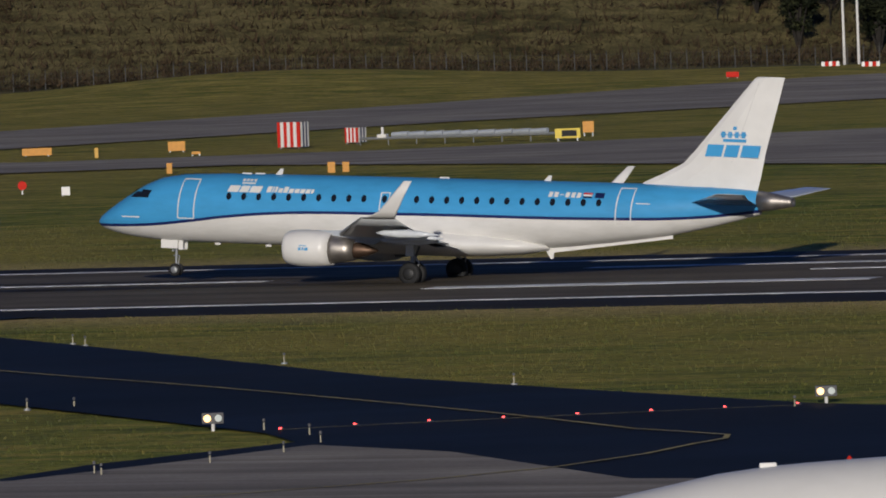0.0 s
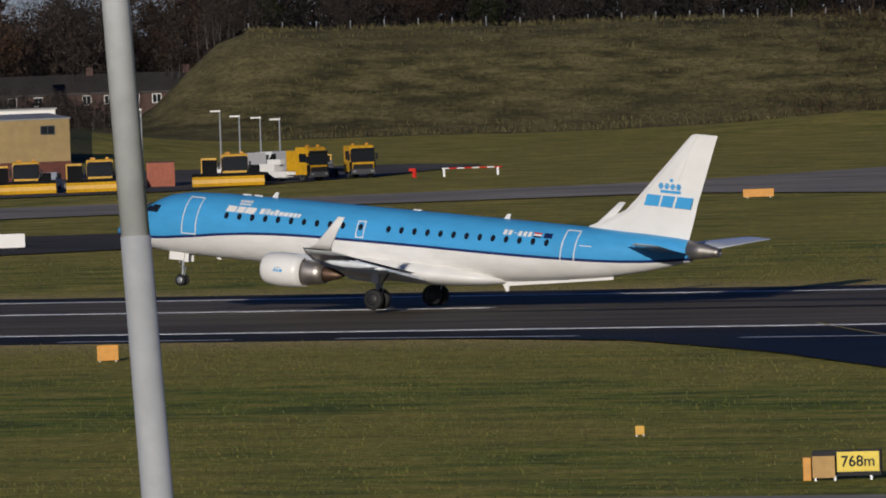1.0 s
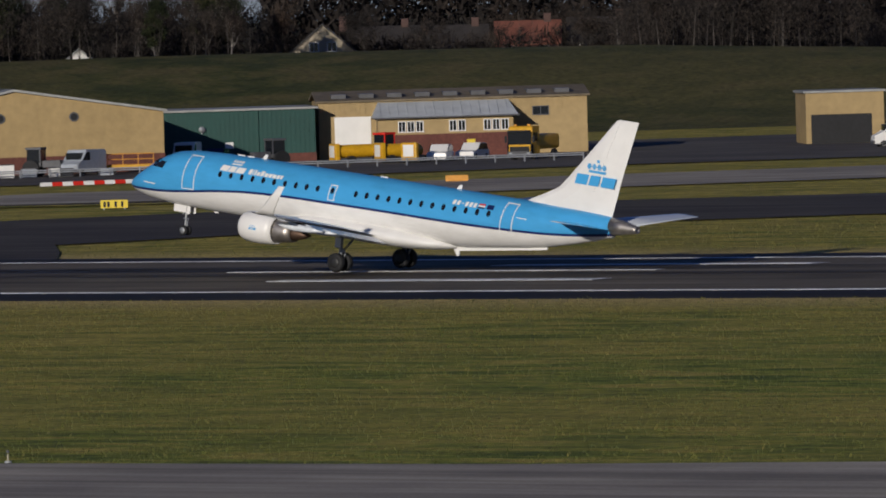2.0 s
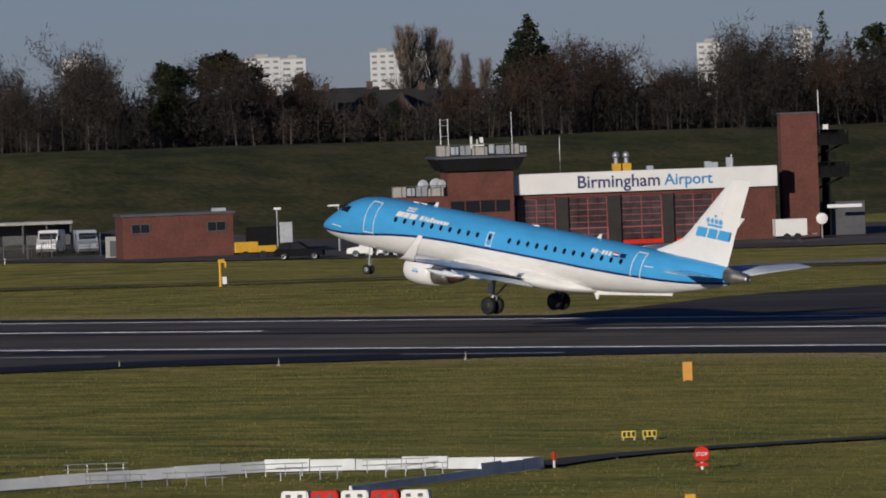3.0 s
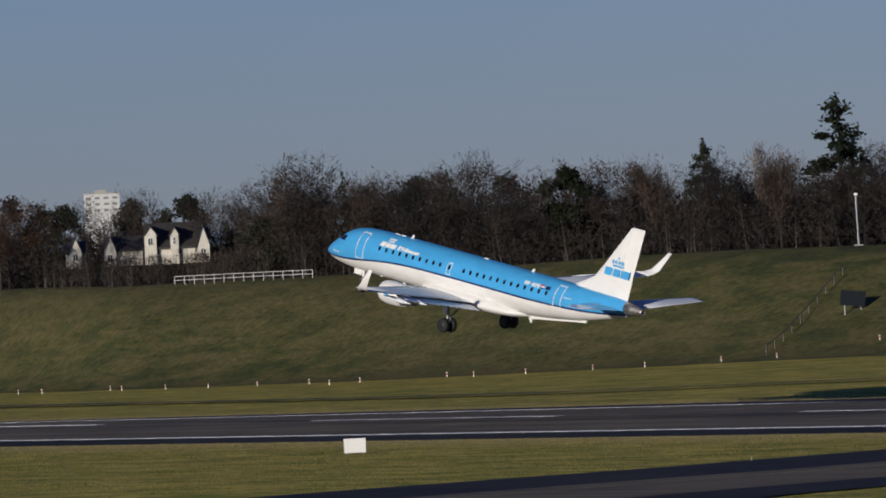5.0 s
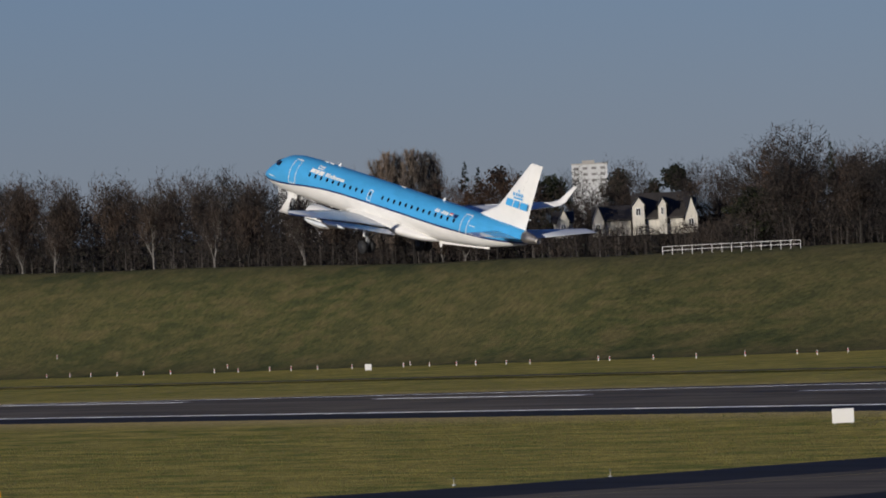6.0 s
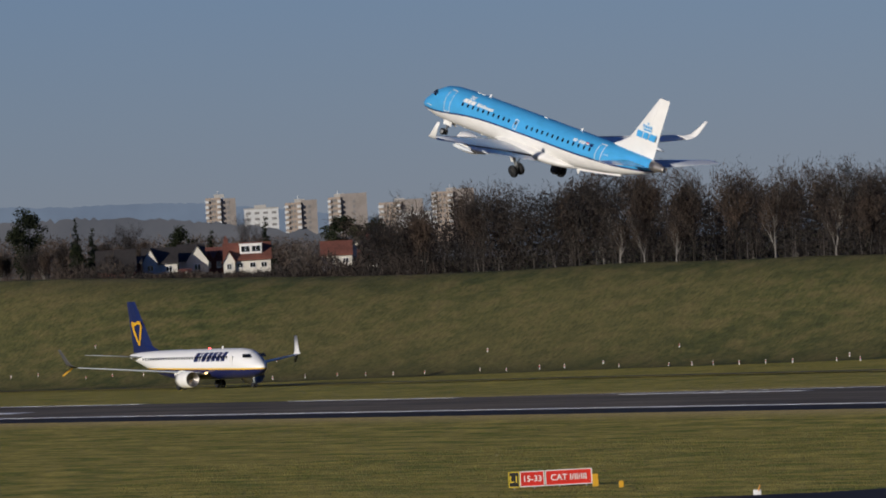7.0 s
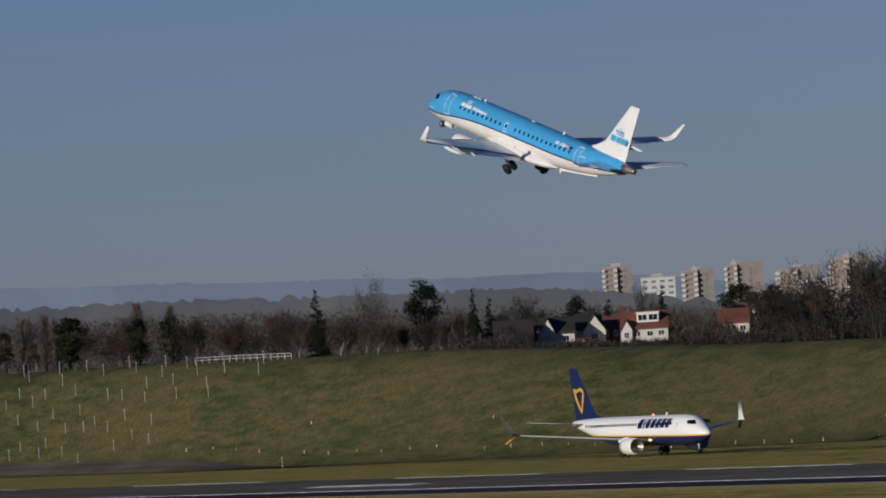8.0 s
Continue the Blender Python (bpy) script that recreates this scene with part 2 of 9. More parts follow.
def tube(bm, p0, p1, r0, r1=None, n=10, caps=True):
    r1 = r0 if r1 is None else r1
    p0, p1 = Vector(p0), Vector(p1)
    d = (p1 - p0).normalized()
    a = d.orthogonal().normalized()
    b = d.cross(a)
    rings = []
    for p, r in ((p0, r0), (p1, r1)):
        rings.append([bm.verts.new(p + (a * math.cos(2 * math.pi * i / n) + b * math.sin(2 * math.pi * i / n)) * r) for i in range(n)])
    for i in range(n):
        bm.faces.new((rings[0][i], rings[0][(i + 1) % n], rings[1][(i + 1) % n], rings[1][i]))
    if caps:
        bm.faces.new(rings[0])
        bm.faces.new(rings[1])
    return bm


def loft(bm, rings, ends=True):
    vr = [[bm.verts.new(p) for p in r] for r in rings]
    n = len(vr[0])
    for a, b in zip(vr, vr[1:]):
        for i in range(n):
            bm.faces.new((a[i], a[(i + 1) % n], b[(i + 1) % n], b[i]))
    if ends:
        bm.faces.new(vr[0])
        bm.faces.new(vr[-1])
    return bm


def turned(bm, profile, axis="X", n=28, c=(0, 0, 0)):
    """A turned body: profile of (along, radius)."""
    rings = []
    for s, r in profile:
        ring = []
        for i in range(n):
            a = 2 * math.pi * i / n
            u, v = r * math.cos(a), r * math.sin(a)
            ring.append({"X": (c[0] + s, c[1] + u, c[2] + v), "Y": (c[0] + u, c[1] + s, c[2] + v), "Z": (c[0] + u, c[1] + v, c[2] + s)}[axis])
        rings.append(ring)
    return loft(bm, rings)


def slab(bm, outline, y0, y1, axis="Y"):
    """An outline of (x, z) given depth along y (or of (x, y) along z)."""
    def at(p, d):
        return (p[0], d, p[1]) if axis == "Y" else (p[0], p[1], d)
    a, b = [bm.verts.new(at(p, y0)) for p in outline], [bm.verts.new(at(p, y1)) for p in outline]
    n = len(a)
    bm.faces.new(a)
    bm.faces.new(list(reversed(b)))
    for i in range(n):
        bm.faces.new((a[i], b[i], b[(i + 1) % n], a[(i + 1) % n]))
    return bm


def lerp_table(table, x, k):
    if x <= table[0][0]:
        return table[0][k]
    for a, b in zip(table, table[1:]):
        if x <= b[0]:
            u = (x - a[0]) / (b[0] - a[0])
            return a[k] + (b[k] - a[k]) * u
    return table[-1][k]


def letters(text, size, material, parent, m, name="lettering", label=""):
    cu = bpy.data.curves.new(name, "FONT")
    cu.body, cu.size, cu.extrude, cu.align_x, cu.align_y = text, size, 0.01, "CENTER", "CENTER"
    cu.offset = size * 0.012
    tmp = bpy.data.objects.new(name, cu)
    scene.collection.objects.link(tmp)
    dg = bpy.context.evaluated_depsgraph_get()
    me = bpy.data.meshes.new_from_object(tmp.evaluated_get(dg))
    bpy.data.objects.remove(tmp)
    me.materials.clear()
    me.materials.append(material)
    ob = new(name, me)
    ob.parent = parent
    ob.matrix_basis = m
    if label:
        ob["label"] = label
    return ob


FACE = pose(0, 0, 0, 90, 0, 0)      # turns lettering upright, to be read from -y


def spot(pan, r, z=None, turn=0.0):
    """A place on the ground, by its bearing from the viewpoint and its distance; turned to face the viewpoint, plus turn."""
    a = radians(pan)
    x, y = -r * math.sin(a), r * math.cos(a)
    return pose(x, y, land(x, y) if z is None else z, 0, 0, pan + turn)


# ---- the ground: flat airfield, a long grass bank behind it, a rougher bank in the east, fields to the horizon
# bearing, distance and height of the bank's foot, distance and height of its crest
BANK = ((33.0, 1010, 0.0, 1075, 7.0), (36, 1010, 0.0, 1075, 9.1), (40, 1000, 0.0, 1065, 9.2), (42, 960, 0.0, 1020, 9.4), (44, 930, 0.0, 985, 9.5),
        (46.5, 895, -0.3, 950, 9.7), (49, 915, -1.0, 970, 9.6), (51, 951, -1.6, 1003, 9.4), (53.5, 1009, -2.7, 1058, 8.8), (55, 1046, -3.0, 1095, 8.3),
        (58, 1188.6, -4.5, 1244, 8.75), (60, 1280.4, -5.4, 1339, 8.73), (62, 1363.6, -6.1, 1419, 10.01), (64, 1461.8, -6.6, 1515, 10.65), (67, 1637.8, -6.6, 1696, 10.65),
        (75, 2454, -6.4, 2540, 10.65))


def smooth01(u):
    u = min(1.0, max(0.0, u))
    return u * u * (3 - 2 * u)


def sag(x, y):
    """The far half of the runway and the grass beyond it fall away towards the west."""
    return -1.25 * min(1.0, max(0.0, (-520 - x) / 320)) * min(1.0, max(0.0, (y - 411.56) / 30))


def land(x, y):
    r, pan = math.hypot(x, y), math.degrees(math.atan2(-x, y))
    dip = sag(x, y)
    z = -0.05 + dip
    if 30.0 < pan < 80 and y > 100:
        toe, zt, top, zc = (lerp_table(BANK, pan, k) for k in (1, 2, 3, 4))
        edge = 448 / math.cos(radians(pan))
        fade = smooth01((pan - 31.5) / 3.0)
        if r > edge:
            z += (zt - dip) * min(1.0, (r - edge) / max(40, toe - edge))
        bumpy = 0.5 * noise.noise((x * 0.02, y * 0.02, 3.0))
        if r > toe - 10:
            u = (r - toe) / (top - toe)
            z += (zc - zt + bumpy) * smooth01(u * 0.9 + 0.05) * fade if u < 1.02 else (zc - zt + bumpy - min(6.0, (r - top) * 0.02)) * fade
    if 8 < pan < 32.6:
        # rough bank in the east, with a rounded end
        w = smooth01((32.5 - pan) / 0.9)
        toe = 1135 + (27 - pan) * 2 if pan < 29 else 1131
        u = (r - toe) / 48
        if u > -0.1:
            top = 13.1 * w + 0.8 * noise.noise((x * 0.03, y * 0.03, 9.0))
            z += top * smooth01(u) - (min(9.0, (r - toe - 60) * 0.05) if u > 1.25 else 0)
        # low mounds before it
        for pb, rb, sb, rr, hh in ((23.6, 1085, 1.6, 60, 2.6), (27.6, 1090, 1.0, 45, 1.6), (20.6, 1050, 1.8, 60, 1.2)):
            z += hh * math.exp(-((pan - pb) / sb) ** 2 - ((r - rb) / rr) ** 2)
    return z


def sheet():
    pans = [-180 + 10 * i for i in range(19)] + [2 + 2 * i for i in range(7)] + [16 + 0.2 * i for i in range(265)] + [70 + 2 * i for i in range(10)] + [92 + 8 * i for i in range(11)]
    rads = [2, 40, 90, 140, 180] + [200 + 12 * i for i in range(58)] + [900 + 6 * i for i in range(85)] + [1420 + 30 * i for i in range(30)] + [2400 + 150 * i for i in range(18)] + [5200, 7000, 12000]
    verts, faces = [], []
    for p in pans:
        a = radians(p)
        k = lerp_table(BANK, p, 1) / 1000
        for r in rads:
            x, y = -r * k * math.sin(a), r * k * math.cos(a)
            verts.append((x, y, land(x, y)))
    n, k = len(rads), len(pans)
    for i in range(k):
        j = (i + 1) % k
        for q in range(n - 1):
            faces.append((i * n + q, i * n + q + 1, j * n + q + 1, j * n + q))
    faces.append(tuple(i * n for i in range(k)))
    me = bpy.data.meshes.new("ground")
    me.from_pydata(verts, [], faces)
    for p in me.polygons:
        p.use_smooth = True
    me.materials.append(M_GRASS)
    me.materials.append(M_ROUGH)
    me.materials.append(M_BANK)
    for p in me.polygons:
        c = p.center
        pan = math.degrees(math.atan2(-c.x, c.y))
        if pan < 32.6 and c.length > 1128:
            p.material_index = 1
        elif 32.6 <= pan < 80 and math.hypot(c.x, c.y) > lerp_table(BANK, pan, 1) - 4:
            p.material_index = 2
    me.update()
    return tagged(new("ground", me), "mown airfield grass with a long grassy bank behind", "ground", kind="structure")


sheet()
RY, RW, CROWN = 411.56, 44.8, 0.21


PAVED = []


def laid(name, outline, material, lift, label, category="pavement", kind="structure", step=12.0):
    """A paved area: its outline, cut into strips so that it follows the land, with a shallow edge."""
    PAVED.append(outline)
    bm = bmesh.new()
    f_ = bm.faces.new([bm.verts.new((x, y, 0)) for x, y in outline])
    xs = [p[0] for p in outline]
    ys = [p[1] for p in outline]
    for lo, hi, axis in ((min(xs), max(xs), 0), (min(ys), max(ys), 1)):
        v = lo + step
        while v < hi:
            co, no = [0, 0, 0], [0, 0, 0]
            co[axis], no[axis] = v, 1
            bmesh.ops.bisect_plane(bm, geom=bm.verts[:] + bm.edges[:] + bm.faces[:], plane_co=co, plane_no=no)
            v += step
    bmesh.ops.triangulate(bm, faces=bm.faces[:])
    for v in bm.verts:
        v.co.z = land(v.co.x, v.co.y) + 0.05 + lift
    for f_ in bm.faces:
        if f_.normal.z < 0:
            f_.normal_flip()
    ob = part(name, bm, material)
    for p in ob.data.polygons:
        p.use_smooth = True
    return tagged(ob, label, category, kind=kind)


def ribbon(name, pts, width, material, lift, label="", parent=None, flat=True):
    """A strip along a smooth line of (x, y)."""
    P = [Vector((x, y, 0)) for x, y in pts]
    fine = []
    for i in range(len(P) - 1):
        a, b, c, d = P[max(0, i - 1)], P[i], P[i + 1], P[min(len(P) - 1, i + 2)]
        k = max(2, int((c - b).length / 6))
        for j in range(k):
            t = j / k
            fine.append(0.5 * (2 * b + (c - a) * t + (2 * a - 5 * b + 4 * c - d) * t * t + (3 * b - a - 3 * c + d) * t ** 3))
    fine.append(P[-1])
    bm = bmesh.new()
    rows = []
    for i, p in enumerate(fine):
        t = (fine[min(i + 1, len(fine) - 1)] - fine[max(i - 1, 0)]).normalized()
        s = Vector((-t.y, t.x, 0)) * width / 2
        row = []
        for w in (-1, 1):
            q = p + s * w
            q.z = land(q.x, q.y) + 0.05 + lift
            row.append(bm.verts.new(q))
        rows.append(row)
    for a, b in zip(rows, rows[1:]):
        f_ = bm.faces.new((a[0], a[1], b[1], b[0]))
        f_.normal_update()
    ob = part(name, bm, material, parent, label)
    if not parent:
        tagged(ob, label, "pavement", kind="structure")
    return ob


def crown(x, y):
    return CROWN * max(0.0, 1 - abs(y - RY) / (RW / 2)) + sag(x, y)


def runway():
    xs = [120 - 20 * i for i in range(90)]
    ys = [RY + d for d in (-31, -29, -22.9, -15, -8, 0, 8, 15, 22.9, 29, 31)]
    verts = [(x, y, crown(x, y) + (0.05 if abs(y - RY) < 30 else -0.08)) for x in xs for y in ys]
    n = len(ys)
    faces = [(i * n + j, i * n + j + 1, (i + 1) * n + j + 1, (i + 1) * n + j) for i in range(len(xs) - 1) for j in range(n - 1)]
    me = bpy.data.meshes.new("runway")
    me.from_pydata(verts, [], [tuple(reversed(f_)) for f_ in faces])
    me.materials.append(M_RUNWAY)
    me.materials.append(M_SHOULDER)
    for p in me.polygons:
        p.use_smooth = True
        p.material_index = 1 if abs(p.center.y - RY) > 22.6 else 0
    rw = tagged(new("runway", me), "dark grooved asphalt runway with white markings", "runway", kind="structure")

    def mark(name, x0, x1, y, w, label=""):
        bm = bmesh.new()
        k = max(1, int(abs(x1 - x0) / 30))
        rows = [[bm.verts.new((x0 + (x1 - x0) * i / k, y + e * w / 2, crown(x0 + (x1 - x0) * i / k, y + e * w / 2) + z)) for i in range(k + 1)] for e, z in ((-1, 0.045), (-1, 0.066), (1, 0.066), (1, 0.045))]
        for a, b in zip(rows, rows[1:]):
            for i in range(k):
                bm.faces.new((a[i], b[i], b[i + 1], a[i + 1]))
        return part(name, bm, M_WHITE_LINE, rw, label)
    mark("side_line", 120, -1650, RY - RW / 2, 0.9, "continuous white side line")
    mark("side_line", 120, -1650, RY + RW / 2, 0.9, "continuous white side line")
    for i in range(-4, 24):
        x = -180.29 - 58.635 * i
        mark("centreline_stripe", x, x - 30.3, RY, 0.9, "white centreline stripe")
    return rw, mark


RUNWAY, mark = runway()
for x0, y, w in ((-167.5, RY - 10.4, 1.8), (-167.5, RY + 10.4, 1.8), (-316.5, RY - 10.4, 1.8), (-316.5, RY + 10.4, 1.8), (-789.5, RY - 13, 2.4)):
    mark("touchdown_bar", x0 + 22.5, x0, y, w, "broad white touchdown zone bar")

# tyre rubber worn into the asphalt on both sides of the centreline
M_RUBBER = asphalt_mat("rubbered asphalt", (0.05, 0.043, 0.034), 0.65, 0.15, (0.03, 1.5, 1))
RUB = random.Random(5)
for i in range(46):
    x = RUB.uniform(-560, -150)
    ln, y, w = RUB.uniform(25, 90), RY + RUB.choice((-4.2, 4.2, -1.2)) + RUB.gauss(0, 1.6), RUB.uniform(0.3, 1.3)
    bm = bmesh.new()
    rows = [[bm.verts.new((x - ln * u, y + e * w / 2 * math.sin(math.pi * u) ** 0.4 + 0.004 * ln * u, crown(x - ln * u, y) + 0.058 + 0.0002 * i)) for u in (0.02, 0.15, 0.35, 0.5, 0.65, 0.85, 0.98)] for e in (-1, 1)]
    for k in range(6):
        bm.faces.new((rows[0][k + 1], rows[0][k], rows[1][k], rows[1][k + 1]))
    part("tyre_mark", bm, M_RUBBER, RUNWAY, "dark rubber streak")

# taxiways
laid("taxiway_1", [(-232, 384), (-211, 376), (-196, 362), (-174, 337), (-159, 321), (-143, 304), (-130, 290), (-125, 284.5), (-121.5, 279), (-124, 268), (-124, 260), (-140, 252), (-60, 246), (40, 225), (40, 255), (-60, 272), (-90, 286), (-110, 297.5), (-124, 310), (-136, 321), (-155, 343), (-170, 360), (-182, 373.5), (-178, 384)], M_TAXI_NEW, 0.03, "fresh black asphalt taxiway crossing the grass", "taxiway")
laid("taxiway_2", [(60, 190), (60, 240), (-60, 249), (-101, 257), (-113, 272), (-120, 277), (-121, 270), (-123, 260), (-146, 257), (-185, 248), (-232, 243), (-380, 243), (-700, 243), (-700, 190)], M_TAXI_OLD, 0.045, "worn grey asphalt parallel taxiway", "taxiway")
laid("taxiway_3", [(-455, 384), (-432, 372), (-427, 352), (-425, 335), (-425, 313), (-424, 290), (-428, 272), (-440, 262), (-470, 244), (-350, 244), (-366, 290), (-375, 305), (-378, 325), (-383, 345), (-384, 357), (-379, 366), (-362, 377), (-340, 384)], M_SHOULDER, 0.03, "black asphalt taxiway leaving the runway", "taxiway")
laid("taxiway_lane", [(-415, 244), (-409, 270), (-407, 290), (-408, 313), (-408, 335), (-411, 352), (-420, 368), (-444, 383), (-372, 383), (-388, 372), (-394, 360), (-392, 345), (-388, 325), (-386, 305), (-380, 290), (-368, 244)], M_RUNWAY, 0.04, "grey worn lane between black taxiway shoulders", "taxiway")
laid("taxiway_4", [(-362, 437), (-374, 452), (-386, 466), (-383, 485), (-360, 505), (-345, 520), (-330, 545), (-345, 575), (-380, 565), (-424, 540), (-434, 520), (-435, 494), (-432, 474), (-421, 452), (-416, 437)], M_TAXI_MID, 0.03, "dark asphalt taxiway beyond the runway", "taxiway")
laid("taxiway_5", [(-500, 540), (-490, 590), (-442, 643), (-404, 668), (-384, 695), (-382, 757), (-388, 785), (-378, 850), (-368, 900), (-343, 952), (-300, 1010), (-250, 960), (-304, 842), (-330, 790), (-345, 735), (-354, 712), (-362, 653), (-383, 640), (-415, 604), (-440, 575)], M_TAXI_OLD, 0.045, "worn grey asphalt taxiway curving away", "taxiway")
laid("taxiway_6", [(-362, 653), (-354, 712), (-345, 693), (-319, 680), (-290, 688), (-258, 715), (-180, 745), (-180, 580), (-219, 606), (-260, 635), (-288, 652), (-311, 645), (-334, 640)], M_TAXI_OLD, 0.055, "worn grey asphalt taxiway branch", "taxiway")
laid("apron", [(-455, 682), (-440, 700), (-444, 745), (-456, 785), (-470, 795), (-530, 790), (-580, 740), (-600, 690), (-640, 660), (-660, 640), (-668, 612), (-640, 602), (-612, 592), (-575, 590), (-540, 600), (-505, 622), (-480, 660)], M_APRON, 0.05, "worn asphalt yard round the airfield buildings", "yard")
ribbon("service_road", [(-445, 560), (-481, 545), (-504, 528), (-527, 518), (-555, 514), (-585, 510), (-604, 503), (-633, 495), (-655, 497), (-700, 506), (-740, 515), (-803, 531), (-875, 547), (-946, 562), (-1060, 588), (-1200, 626), (-1302, 641), (-1392, 645), (-1500, 646)], 4.0, M_TAXI_MID, 0.16, "narrow asphalt service road beside the grass bank")
ribbon("dirt_track", [(-259, 272), (-261.5, 278), (-262, 285), (-260.5, 292), (-257.5, 300)], 2.4, paint("bare wet soil", (0.03, 0.026, 0.02), 0.9, vary=0.3, grain=1.5), 0.05, "bare muddy track worn across the grass")

# yellow lines
TAXI_LINES = tagged(new("taxiway_markings"), "yellow taxiway guidance lines on asphalt", "marking", kind="structure")
for pts in ([(-260, 411), (-240, 412), (-228, 409), (-216, 400), (-202, 382), (-176, 351), (-155, 329), (-140, 314.5), (-120, 293.5), (-111, 283), (-106, 278.6), (-105.4, 274), (-105.7, 263), (-112, 251.5), (-130, 235)],
            [(-125, 285.8), (-117.2, 291.3), (-110, 295.5)],
            [(-430, 411), (-436, 413), (-420, 405), (-410, 385), (-404, 350), (-402, 310), (-402, 270), (-415, 240)],
            [(-380, 402), (-372, 411), (-366, 414)]):
    ribbon("guide_line", pts, 0.2, M_YELLOW_LINE, 0.075, "", TAXI_LINES)
for pts in ([(-205, 376), (-190, 376)], [(-230, 381), (-216, 380)], [(-246, 381), (-236, 381)], [(-392.6, 336.6), (-391.6, 337.6), (-390.5, 338)], [(-408, 378), (-396, 379)], [(-420, 379), (-412, 378)], [(-372, 380), (-360, 381)]):
    ribbon("faded_line", pts, 0.7, M_WHITE_LINE, 0.07, "worn white paint line", TAXI_LINES)


# ---- the airliner that takes off; in its own space the nose points to -x, station 17.8 m stands over the main wheels
XM = 17.8
# station, top, bottom, half width
BODY = ((0.0, 2.55, 2.45, 0.05), (0.15, 2.80, 2.30, 0.30), (0.42, 3.02, 2.19, 0.52), (0.75, 3.27, 2.09, 0.72), (1.34, 3.68, 1.96, 0.98), (1.75, 3.95, 1.89, 1.10), (2.57, 4.45, 1.80, 1.29), (3.42, 4.80, 1.74, 1.41),
        (4.6, 5.0, 1.72, 1.48), (6.8, 5.1, 1.71, 1.5), (10, 5.15, 1.72, 1.5), (14, 5.2, 1.75, 1.5), (18.6, 5.24, 1.82, 1.5), (22, 5.27, 1.93, 1.5), (24.5, 5.29, 2.12, 1.47), (26.5, 5.30, 2.36, 1.38),
        (28.3, 5.31, 2.6, 1.25), (30, 5.30, 2.86, 1.08), (32, 5.27, 3.32, 0.8), (33.5, 5.21, 3.72, 0.58), (34.4, 5.14, 3.98, 0.45), (34.5, 5.13, 4.0, 0.44))


def hull(x):
    return tuple(lerp_table(BODY, x, k) for k in (1, 2, 3))


def skin(x, z, off=0.012, side=-1):
    """A point on the outside of the fuselage at station x and height z."""
    top, bot, w = hull(x)
    zc, hh = (top + bot) / 2, (top - bot) / 2
    s = max(-0.98, min(0.98, (z - zc) / hh))
    y = w * math.sqrt(1 - s * s)
    n = Vector((0, y / (w * w), (z - zc) / (hh * hh))).normalized()
    return Vector((x - XM, side * (y + n.y * off), z + n.z * off))


def on_skin(bm, x0, z0, x1, z1, slant=0.0, off=0.012, side=-1, nx=3, nz=4):
    vs = [[bm.verts.new(skin(x0 + (x1 - x0) * i / nx + slant * j / nz, z0 + (z1 - z0) * j / nz, off, side)) for i in range(nx + 1)] for j in range(nz + 1)]
    for j in range(nz):
        for i in range(nx):
            bm.faces.new((vs[j][i], vs[j][i + 1], vs[j + 1][i + 1], vs[j + 1][i]))
    return bm


def rise(x):
    return 0.0162 * (x - 7.49)


def foil(le, te, z, thick, y, n=9):
    """A closed wing section at y from leading to trailing edge."""
    up, low = [], []
    for i in range(n + 1):
        u = i / n
        t = thick * 2.6 * (0.2969 * math.sqrt(u) - 0.126 * u - 0.3516 * u * u + 0.2843 * u ** 3 - 0.1036 * u ** 4) * 1.9
        up.append((le + (te - le) * u - XM, y, z + t * 0.62))
        low.append((le + (te - le) * u - XM, y, z - t * 0.38))
    return up + low[::-1][1:-1]


